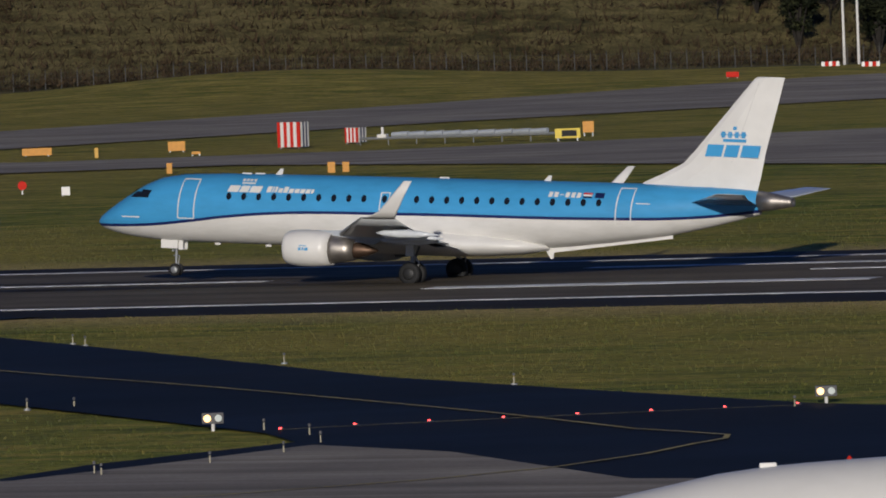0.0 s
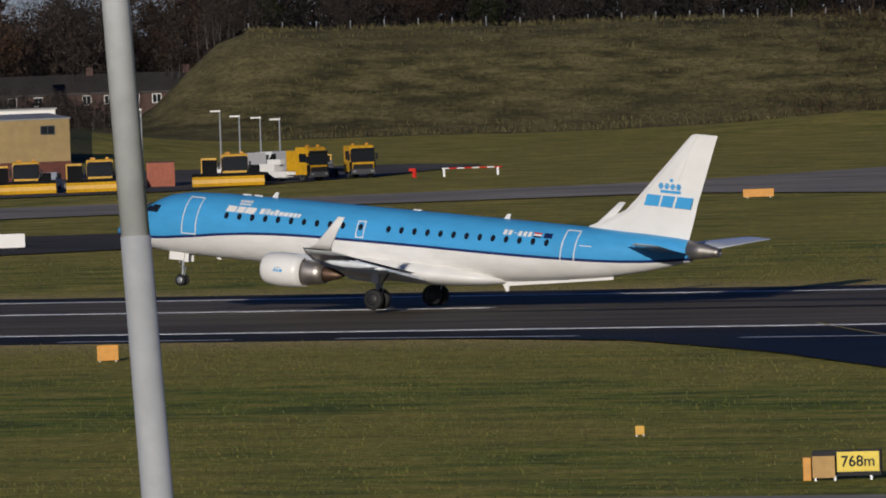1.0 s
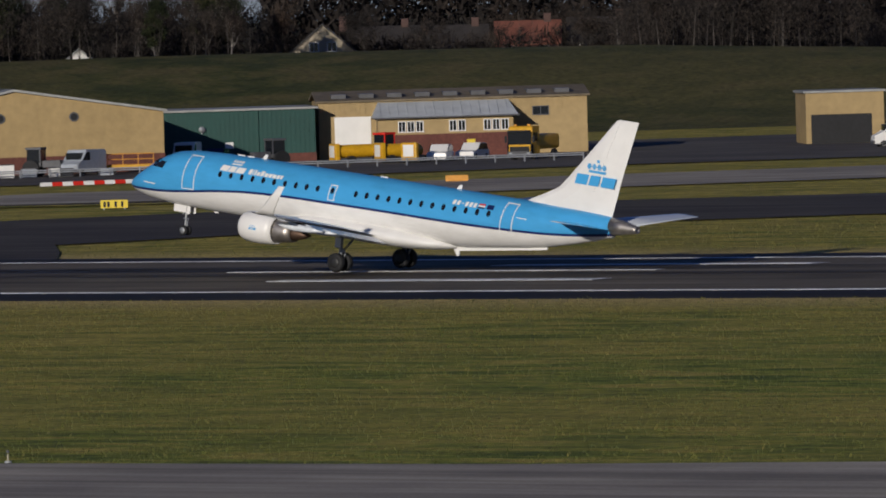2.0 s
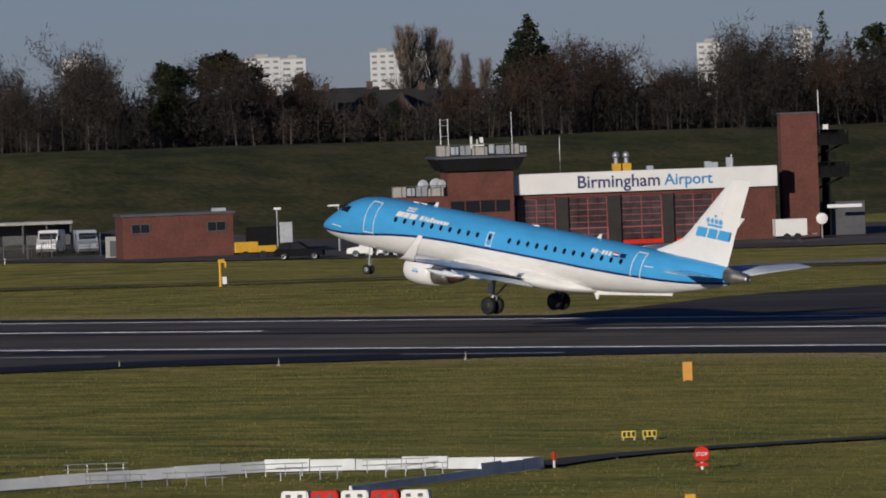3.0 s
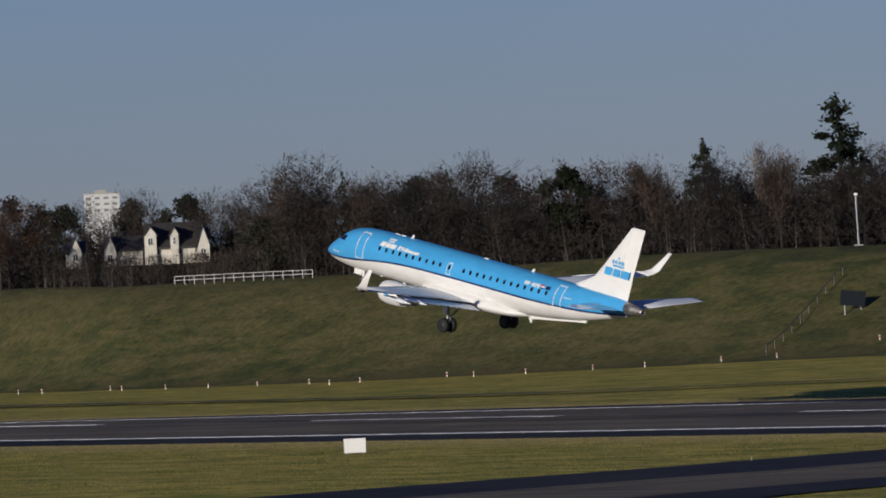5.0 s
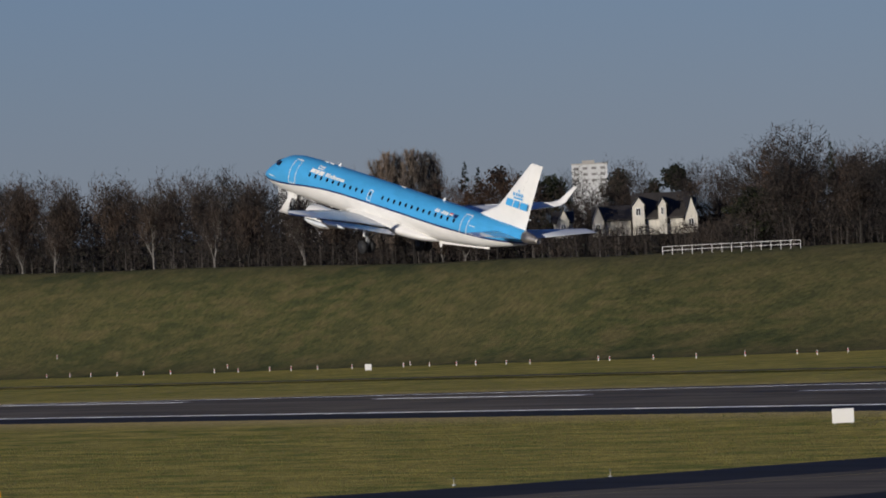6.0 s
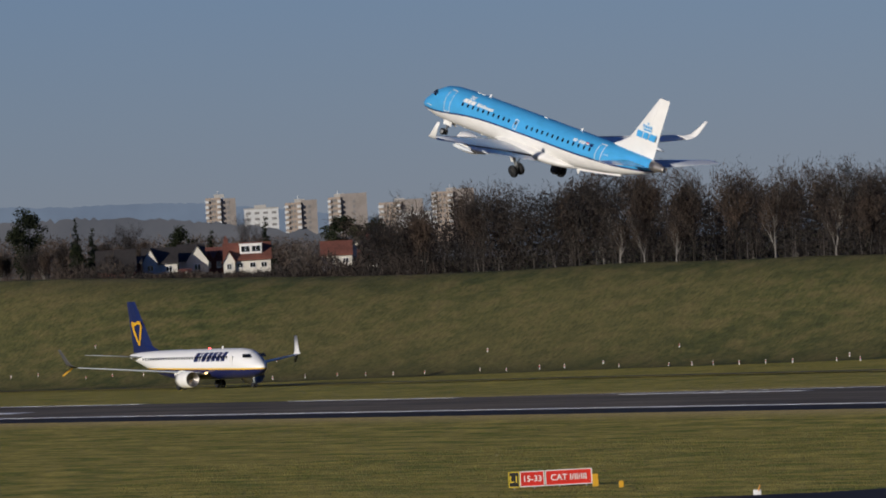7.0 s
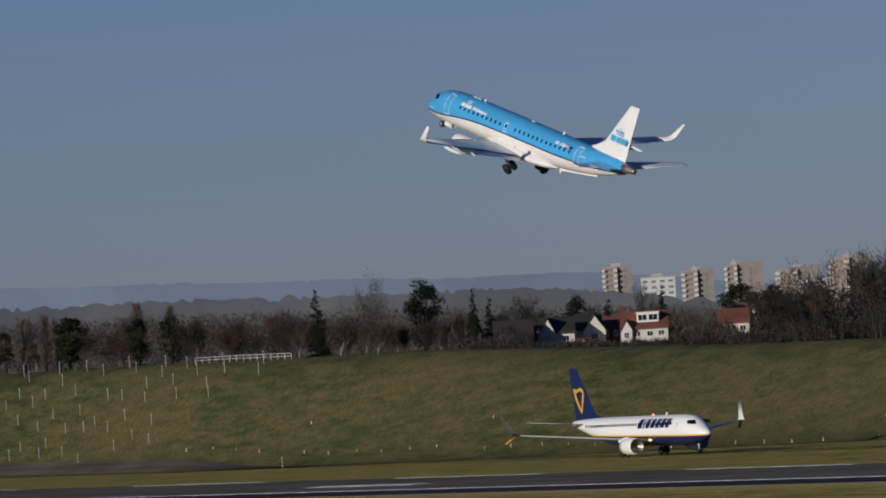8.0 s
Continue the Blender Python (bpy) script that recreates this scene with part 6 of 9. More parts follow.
def back_tree(kind, pan, r, top, width):
    """A tree in the depth of the wood: its crown goes into one joined mesh."""
    a = radians(pan)
    r = max(r, lerp_table(BANK, pan, 3) + 9) if pan > 34.6 else r
    x, y = -r * math.sin(a), r * math.cos(a)
    z = land(x, y) - 0.2
    pool = {"birch": BIRCH, "russet": RUSSET}.get(kind) or KINDS[kind]
    me = pool[RNG.integers(len(pool))][1]
    co = np.empty(len(me.vertices) * 3, dtype=np.float32)
    me.vertices.foreach_get("co", co)
    co = co.reshape(-1, 3, 3)[::2]
    s = max(2.0, top - z) / SPAN[me.name][0]
    c, q = math.cos(a * 40), math.sin(a * 40)
    BACK.append((co.reshape(-1, 3) @ np.array([[c, q, 0], [-q, c, 0], [0, 0, 1]])) * (s * width, s * width, s) + (x, y, z))


# height and half width of each crown
SPAN = {}
for _, me in [q for ms in (*KINDS.values(), BIRCH, PALE, PALE_BARE, RUSSET) for q in ms]:
    co = np.empty(len(me.vertices) * 3, dtype=np.float32)
    me.vertices.foreach_get("co", co)
    co = co.reshape(-1, 3)
    SPAN[me.name] = (float(np.percentile(co[:, 2], 99.7)), float(np.percentile(np.abs(co[:, 0]), 96)))
# bearing and rise (in thousandths) of the tops of the woods above the eye
SKYLINE = ((26, 3.5), (31, 3.2), (34.4, 2.6), (35.5, 1.5), (36.9, -4), (37.9, -3.3), (38.4, 0.6), (38.9, 1.0), (39.8, 1.6), (40.5, 2.6), (41.3, 2.6), (42.2, 2.2), (42.7, 0.2), (43.2, 1.8), (43.6, 2.4), (43.9, -1.6), (44.8, -1.6), (45.15, -0.4), (45.4, 1.6), (45.9, 0.8),
           (46.3, 2.6), (46.7, 1.0), (47, 2.4), (47.35, 1.2), (47.6, 2.4), (47.9, 1.8), (48.3, 2.6), (49, 2.9), (49.3, 2.4), (50, 2.6), (51, 2.4), (52, 2.2), (52.8, 2.4), (53.9, 2.6), (54.3, 1.2), (55.2, 1.2), (55.9, 1.4), (56.5, 1.6), (56.75, 0.8), (57.1, 2.2), (57.4, 3.0), (58, 3.0), (58.8, 3.4), (59.3, 3.2), (59.6, 2.8), (60, 1.8), (60.2, 0.4), (60.6, -0.8))


def woods():
    n = 0
    pan = 26.0
    while pan < 60.5:
        top_r = lerp_table(BANK, pan, 3)
        for row in range(3 if pan > 31.4 else 1):
            r = top_r + (18, 48, 85)[row] + RNG.uniform(-12, 12)
            if pan < 34.6:
                r = (1232 if pan < 32.4 else 1208) + 27 * row + RNG.uniform(-10, 10)
            p = pan + RNG.uniform(-0.1, 0.1)
            rise_ = lerp_table(SKYLINE, p, 1) / 1000
            gap = RNG.uniform(0, 1)
            if 36.2 < p < 38.3 and row == 0:
                continue
            if (60.1 < p and row == 0 and gap < 0.7) or (54.15 < p < 55.4 and row < 2):
                continue
            top = 16.15 + r * rise_ + 2.2 - abs(RNG.normal()) * 1.7
            u = RNG.uniform(0, 1)
            if 56.6 < p < 60.4:
                kind = "thin" if u < 0.72 else ("birch" if u < 0.8 else "bare")
            elif p < 35 or 42.6 < p < 46.2:
                kind = "bare" if u < 0.4 else ("dense" if u < 0.7 else ("russet" if u < 0.9 else "thin"))
            else:
                kind = "bare" if u < 0.48 else ("dense" if u < 0.62 else ("russet" if u < 0.76 else ("birch" if u < 0.84 and row == 0 else "thin")))
            (tree if row < 2 and not (row == 1 and p < 35) else back_tree)(kind, p, r, top, width=RNG.uniform(0.85, 1.25))
            n += 1
        pan += 0.45 if pan < 56.4 else 0.28
    return n


woods()
# single trees that stand out: kind, bearing, distance, height of the top, half width of the crown
EAST_TREES = (
    ("conifer", 43.54, 1075, 22.2, 3.4), ("conifer", 43.47, 1085, 20.6, 2.6), ("bare", 43.3, 1090, 20.5, 2.4), ("bare", 43.05, 1090, 19.6, 2.7), ("bare", 42.63, 1080, 17.6, 2.6),
    ("bare", 42.08, 1060, 21.4, 5.2), ("bare", 42.2, 1066, 20.4, 3.6), ("bare", 41.96, 1068, 20.6, 3.6), ("conifer", 41.7, 1070, 21.6, 1.8), ("conifer", 41.54, 1075, 19.2, 1.1), ("conifer", 41.44, 1075, 19.3, 1.1),
    ("russet", 41.56, 1050, 17.6, 3.6), ("dense", 41.13, 1075, 21.8, 3.6), ("dense", 40.85, 1080, 21.2, 3.0), ("birch", 40.98, 1048, 17.0, 1.8), ("bare", 40.36, 1085, 20.0, 4.0),
    ("pale", 39.95, 1160, 21.5, 1.5), ("pale", 39.8, 1165, 20.6, 1.3), ("pale", 39.62, 1160, 21.6, 1.5), ("pale", 39.45, 1165, 20.8, 1.4), ("pale", 39.2, 1160, 21.4, 1.5), ("bare", 39.62, 1100, 18.0, 2.7), ("dense", 38.67, 1175, 19.4, 3.2), ("birch", 38.98, 1086, 16.4, 2.4),
    ("birch", 38.66, 1090, 15.6, 1.5), ("birch", 38.5, 1090, 15.8, 1.6),
    ("pale", 44.29, 1325, 23.6, 2.0), ("pale", 44.25, 1330, 22.6, 1.6), ("pale", 44.14, 1330, 23.2, 1.8), ("pale", 44.05, 1330, 21.4, 1.4), ("pale", 43.93, 1330, 19.2, 1.2), ("pale", 43.8, 1330, 18.4, 1.2),
    ("cedar", 43.53, 1072, 22.0, 4.4), ("dense", 43.5, 1078, 18.2, 4.2), ("dense", 43.42, 1076, 15.6, 4.0),
)
MID_TREES = (
    ("bare", 46.28, 1075, 22.4, 4.6), ("bare", 46.2, 1082, 21.0, 3.4), ("dense", 45.7, 1075, 18.1, 2.8), ("dense", 45.42, 1075, 19.6, 3.6), ("dense", 45.36, 1070, 18.6, 2.6), ("dense", 49.0, 1072, 21.9, 3.2), ("dense", 48.95, 1068, 20.4, 2.8),
    ("pale", 48.53, 1085, 28.2, 1.6), ("pale", 48.58, 1090, 23.0, 1.2), ("bare", 48.21, 1075, 20.6, 3.6), ("conifer", 48.0, 1075, 21.0, 1.0), ("dense", 48.0, 1074, 17.8, 1.6), ("bare", 47.58, 1080, 20.4, 2.8), ("conifer", 47.28, 1060, 18.8, 1.9),
    ("bare", 47.01, 1080, 20.4, 3.5), ("bare", 46.8, 1085, 20.0, 2.6), ("bare", 45.82, 1080, 17.9, 3.2), ("birch", 47.76, 1000, 15.0, 1.9), ("birch", 47.44, 1000, 14.9, 1.9),
    ("cedar", 51.3, 1085, 21.6, 3.2), ("pale_bare", 50.9, 1250, 22.3, 3.6), ("cedar", 50.45, 1070, 25.8, 5.0), ("bare", 50.04, 1090, 20.8, 3.0), ("bare", 49.67, 1085, 22.8, 3.2), ("pale", 49.39, 1300, 26.4, 1.6), ("bare", 49.2, 1090, 21.2, 2.4),
    ("bare", 52.0, 1100, 20.6, 3.4), ("bare", 51.7, 1095, 20.4, 2.6), ("russet", 51.55, 1085, 18.4, 2.6),
)
WEST_TREES = (
    ("bare", 53.86, 1135, 23.2, 5.4), ("bare", 53.96, 1142, 21.8, 4.2), ("bare", 53.72, 1140, 21.4, 3.6), ("conifer", 53.55, 1130, 20.4, 1.5), ("bare", 53.29, 1125, 18.9, 2.8), ("dense", 53.1, 1130, 19.6, 3.2), ("conifer", 52.91, 1130, 20.0, 1.6), ("bare", 52.72, 1120, 22.5, 3.0),
    ("dense", 54.0, 1102, 15.6, 3.4), ("bare", 57.32, 1270, 22.0, 3.2), ("bare", 56.53, 1240, 20.8, 3.2), ("pale", 56.38, 1192, 21.8, 1.4), ("pale", 56.31, 1190, 22.7, 1.5), ("pale", 56.24, 1191, 22.2, 1.4), ("pale", 56.17, 1188, 22.9, 1.5), ("pale", 56.1, 1189, 22.4, 1.4), ("pale", 56.03, 1190, 22.2, 1.5),
    ("conifer", 55.84, 1200, 20.4, 1.6), ("conifer", 55.76, 1200, 19.6, 1.5), ("bare", 55.62, 1210, 18.6, 2.8), ("dense", 55.45, 1205, 18.8, 2.4), ("dense", 55.3, 1205, 18.4, 2.4),
    ("bare", 54.35, 1215, 19.6, 3.2), ("dense", 54.55, 1230, 19.0, 2.6), ("bare", 54.75, 1220, 20.0, 3.4), ("bare", 54.95, 1215, 19.8, 3.0), ("bare", 55.12, 1225, 19.2, 2.8), ("dense", 54.88, 1235, 18.8, 2.4), ("bare", 54.2, 1180, 19.0, 2.6),
    ("birch", 58.77, 1216, 17.0, 1.6), ("birch", 58.62, 1222, 16.6, 1.5), ("birch", 58.42, 1216, 16.4, 1.4), ("birch", 56.0, 1128, 13.4, 1.4), ("birch", 55.86, 1128, 13.0, 1.4),
    ("dense", 20.3, 1160, 14.5, 2.6), ("bare", 20.1, 1168, 15.5, 3.0), ("dense", 19.8, 1158, 14.8, 3.0), ("dense", 19.5, 1165, 15.5, 3.0), ("bare", 19.2, 1160, 15.5, 3.0), ("dense", 20.55, 1172, 14.8, 2.4), ("russet", 20.8, 1170, 14.4, 2.4),
)
for kind, pan, r, top, hw in EAST_TREES + MID_TREES + WEST_TREES:
    tree(kind, pan, r, top, half=hw)


def scatter(p, r, z_up, low, high, w0, w1, upright=1.0, loose=0.5):
    """Upright slivers at bearings p and distances r, z_up above the land."""
    a = np.radians(p)
    x, y = -r * np.sin(a), r * np.cos(a)
    # heights from a coarse grid of the land
    pa, ra = np.arange(p.min(), p.max() + 0.2, 0.1), np.arange(r.min(), r.max() + 8, 4.0)
    grid = np.array([[land(-q * math.sin(radians(w)), q * math.cos(radians(w))) for q in ra] for w in pa])
    z = grid[((p - pa[0]) / 0.1).astype(int), ((r - ra[0]) / 4.0).astype(int)] + z_up
    way = RNG.normal(size=(len(p), 3)) * loose + np.array([0, 0, upright])
    way /= np.linalg.norm(way, axis=1)[:, None]
    return slivers(np.stack([x, y, z], axis=1), way, RNG.uniform(low, high, len(p)), RNG.uniform(w0, w1, len(p)))


def stuff(name, VF, material, label, category):
    me = soup(name, *VF)
    me.materials.append(material)
    tagged(new(name, me), label, category, kind="stuff")


def far_woods():
    """Undergrowth and saplings that close the woods, low hazy woodland beyond, scrub on the rough bank."""
    # saplings: each a small domed head of fine twigs on a thin stem
    m = 2100
    sp = RNG.uniform(31.5, 60.4, m)
    top_r = np.interp(sp, [b[0] for b in BANK], [b[3] for b in BANK])
    sr = np.where((sp > 32.3) & (sp < 34.6), 1150, np.where(sp < 34.6, 1190, top_r + 9)) + RNG.uniform(0, 1, m) ** 1.4 * 70
    keep = ~((sp > 36.1) & (sp < 38.3) & (sr < top_r + 60)) 
    sp, sr, top_r = sp[keep], sr[keep], top_r[keep]
    crest = np.interp(sp, [b[0] for b in BANK], [b[4] for b in BANK])
    tall = np.maximum(2.5, (16.15 + sr * np.interp(sp, [q[0] for q in SKYLINE], [q[1] for q in SKYLINE]) / 1000 - crest) * RNG.uniform(0.4, 0.98, len(sp)) ** 1.15)
    tall = np.where((sp > 32.3) & (sp < 34.6) & (sr < 1195), np.minimum(tall, RNG.uniform(2.0, 5.0, len(sp))), tall)
    tall = np.where((sp > 54.2) & (sp < 55.35) & (sr < top_r + 60), np.minimum(tall, 3.4), tall)
    at = RNG.integers(0, len(sp), 310000)
    u = RNG.uniform(0.12, 1, len(at))
    wide = (0.7 + 0.17 * tall[at]) * np.sqrt(np.maximum(0.05, 1 - (2 * u - 1.05) ** 2))
    turn, rad = RNG.uniform(0, 2 * np.pi, len(at)), wide * np.sqrt(RNG.uniform(0, 1, len(at)))
    p = np.clip(sp[at] + np.degrees(np.cos(turn) * rad / sr[at]), 31.4, 60.5)
    stuff("woodland_undergrowth", scatter(p, sr[at] + np.sin(turn) * rad, u * tall[at], 0.3, 1.0, 0.03, 0.09, 0.7, 0.65), M_UNDER, "fine bare twigs of saplings in the wood", "woodland")
    stuff("sapling_stems", scatter(sp, sr, -0.2 + 0 * sr, 2.5, 6.5, 0.06, 0.15, 1.0, 0.06), M_BIRCH_STEM, "thin grey sapling stems along the wood's edge", "woodland")
    # the depth of the wood, its shade put into a darker twig colour
    n = 210000
    p = RNG.uniform(26, 60.4, n)
    top_r = np.interp(p, [b[0] for b in BANK], [b[3] for b in BANK])
    r = np.where(p < 32.4, 1230, np.where(p < 34.6, 1180, top_r + 26)) + RNG.uniform(0, 80, n)
    keep = ~((p > 36.1) & (p < 38.3) & (r < top_r + 60)) & ~((p > 54.1) & (p < 55.4) & (r < top_r + 75))
    p, r = p[keep], r[keep]
    crest = np.where(p < 34.6, 1.5, np.interp(p, [b[0] for b in BANK], [b[4] for b in BANK]))
    tall = 16.15 + r * np.interp(p, [q[0] for q in SKYLINE], [q[1] for q in SKYLINE]) / 1000 - crest - 0.6
    tall = np.where((p > 32.4) & (p < 34.3) & (r < 1205), 4.0, tall)
    up = RNG.uniform(0, 1, len(p)) * np.maximum(1.5, tall * RNG.uniform(0.6, 0.95, len(p)))
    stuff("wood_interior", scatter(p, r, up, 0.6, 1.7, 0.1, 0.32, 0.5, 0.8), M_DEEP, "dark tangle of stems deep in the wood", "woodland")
    n = 100000
    p, r = RNG.uniform(16.5, 38.3, n), RNG.uniform(1315, 1375, n)
    up = RNG.uniform(0, 1, n) * (15.0 + 2.5 * np.sin(p * 7.0) * np.sin(p * 2.3 + 1))
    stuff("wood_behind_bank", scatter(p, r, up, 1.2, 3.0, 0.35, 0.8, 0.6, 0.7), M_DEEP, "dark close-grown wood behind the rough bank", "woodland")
    # hazy woodland beyond the bank's western end; its haze is a paler twig colour
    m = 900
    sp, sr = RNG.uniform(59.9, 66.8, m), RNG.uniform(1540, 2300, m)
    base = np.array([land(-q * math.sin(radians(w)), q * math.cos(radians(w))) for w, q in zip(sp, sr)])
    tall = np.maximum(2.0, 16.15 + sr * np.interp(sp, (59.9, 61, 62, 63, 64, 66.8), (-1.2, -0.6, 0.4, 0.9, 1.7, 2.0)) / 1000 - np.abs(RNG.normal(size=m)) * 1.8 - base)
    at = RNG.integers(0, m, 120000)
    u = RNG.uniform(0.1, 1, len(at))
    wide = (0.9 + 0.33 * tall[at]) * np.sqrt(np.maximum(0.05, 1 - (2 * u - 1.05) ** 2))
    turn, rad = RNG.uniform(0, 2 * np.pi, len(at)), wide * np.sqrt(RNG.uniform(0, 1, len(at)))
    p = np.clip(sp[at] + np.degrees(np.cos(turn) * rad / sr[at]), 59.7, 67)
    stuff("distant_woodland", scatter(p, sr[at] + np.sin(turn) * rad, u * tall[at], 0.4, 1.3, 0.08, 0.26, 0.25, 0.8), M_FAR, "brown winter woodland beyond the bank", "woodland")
    n = 22000
    p = RNG.uniform(59.9, 62.3, n)
    r = np.interp(p, [b[0] for b in BANK], [b[3] for b in BANK]) + RNG.uniform(12, 45, n)
    up = RNG.uniform(0, 1, n) ** 1.3 * (2.3 + 1.4 * np.sin(p * 23) * np.sin(p * 9.1)) * np.where((p > 60.92) & (p < 61.8), 0.25, 1.0)
    stuff("crest_hedge", scatter(p, r, np.maximum(up, 0), 0.4, 1.3, 0.05, 0.2, 0.8, 0.7), M_UNDER, "tangled brown hedge along the bank's crest", "hedge")
    n = 70000
    # most of it in clumps
    at = RNG.integers(0, 2600, n)
    loose = RNG.uniform(0, 1, n) < 0.3
    p = np.where(loose, RNG.uniform(16.5, 31.6, n), RNG.uniform(16.5, 31.6, 2600)[at] + RNG.normal(size=n) * 0.06)
    p = np.clip(p, 16.5, 31.6)
    toe = np.where(p < 29, 1135 + (27 - p) * 2, 1131)
    r = toe + np.clip(np.where(loose, RNG.uniform(0, 52, n), RNG.uniform(0, 52, 2600)[at] + RNG.normal(size=n) * 1.6), 0, 54)
    scrub = np.clip((28.6 - p) / 2.0, 0.0, 1.0)
    dense = RNG.uniform(0, 1, n) < scrub * 0.85
    q = dense
    stuff("bank_scrub", scatter(p[q], r[q], RNG.uniform(0, 1, q.sum()) * 0.9, 0.6, 2.0, 0.08, 0.3, 0.7, 0.7), M_SCRUB, "dead brown bracken and bramble on the bank", "scrub")
    q = ~dense
    stuff("tussock_grass", scatter(p[q], r[q], 0 * r[q], 0.35, 1.0, 0.08, 0.25, 1.0, 0.4), M_TUSSOCK, "long dry tussock grass on the rough bank", "grass")


M_UNDER = twigs_mat("bare undergrowth twigs", (0.023, 0.02, 0.019), (0.042, 0.036, 0.032), (0.075, 0.063, 0.054))
# darker twig tones stand in for the shade inside the wood
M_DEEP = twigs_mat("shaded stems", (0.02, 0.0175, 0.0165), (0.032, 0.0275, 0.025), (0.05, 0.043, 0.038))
# the haze over distant woods is put into these paler twig tones
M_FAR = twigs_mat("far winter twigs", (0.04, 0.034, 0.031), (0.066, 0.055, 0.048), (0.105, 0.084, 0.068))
M_BIRCH_STEM = bark("grey sapling bark", (0.11, 0.098, 0.088))
M_SCRUB = bark("dead bracken", (0.075, 0.052, 0.03))
M_TUSSOCK = bark("dry tussock blades", (0.145, 0.125, 0.058))
far_woods()
# the country beyond the western end of the bank: scattered trees towards the hills
pan = 60.6
while pan < 66.5:
    for row in range(2):
        r = max((1450, 1560)[row] + RNG.uniform(-20, 30), lerp_table(BANK, pan, 3) + 30 + 50 * row)
        rise_ = lerp_table(((60.6, -1.6), (61.1, -0.6), (61.7, 0.0), (62.3, 0.2), (62.8, 0.4), (63.2, 0.8), (63.6, 1.2), (64.2, 1.6), (64.8, 1.9), (65.5, 2.2)), pan, 1) / 1000
        if row == 0 and pan < 62.05:
            continue
        u = RNG.uniform(0, 1)
        kind = "bare" if u < 0.4 else ("thin" if u < 0.62 else ("russet" if u < 0.8 else ("birch" if u < 0.9 else "dense")))
        (tree if row == 0 and pan < 65.3 else back_tree)(kind, pan + RNG.uniform(-0.1, 0.1), r, 16.15 + r * rise_ - abs(RNG.normal()) * 1.2, width=RNG.uniform(0.8, 1.2))
    pan += 0.12
for kind, pan, r, top, hw in (("conifer", 63.13, 1520, 20.8, 1.6), ("pale_bare", 62.83, 1900, 24.6, 5.4), ("dense", 62.46, 1520, 21.6, 2.8), ("conifer", 62.15, 1500, 19.2, 1.3), ("conifer", 62.05, 1500, 17.6, 1.5), ("birch", 63.25, 1475, 17.0, 2.0), ("birch", 62.99, 1475, 16.5, 2.4), ("birch", 62.76, 1475, 15.7, 2.1),
                               ("birch", 62.64, 1480, 15.1, 2.1), ("birch", 62.36, 1480, 15.5, 2.1), ("russet", 63.37, 1520, 18.6, 2.1), ("russet", 63.64, 1540, 18.8, 2.8), ("pale", 64.04, 1560, 20.2, 1.2), ("pale", 64.25, 1580, 21.3, 1.4), ("dense", 64.68, 1570, 19.2, 2.4), ("pale", 64.96, 1570, 19.9, 1.6), ("pale", 64.83, 1575, 20.2, 1.2), ("pale", 64.76, 1580, 19.4, 1.2),
                               ("bare", 61.92, 1530, 18.2, 3.2), ("dense", 61.49, 1560, 17.5, 2.3), ("conifer", 61.31, 1530, 16.2, 1.7), ("bare", 61.06, 1490, 19.0, 1.7), ("conifer", 60.97, 1480, 17.9, 1.5), ("dense", 60.48, 1510, 17.6, 3.4), ("dense", 60.3, 1510, 17.2, 2.8), ("conifer", 60.05, 1490, 18.2, 1.1), ("pale_bare", 60.74, 1442, 14.4, 2.0), ("bare", 61.72, 1560, 17.0, 2.8), ("bare", 60.15, 1440, 15.2, 2.4)):
    tree(kind, pan, r, top, half=hw)


V = np.concatenate(BACK)
stuff("far_trees", (V, np.arange(len(V)).reshape(-1, 3)), M_TWIG_BROWN, "bare crowns deeper in the winter woods", "woodland")


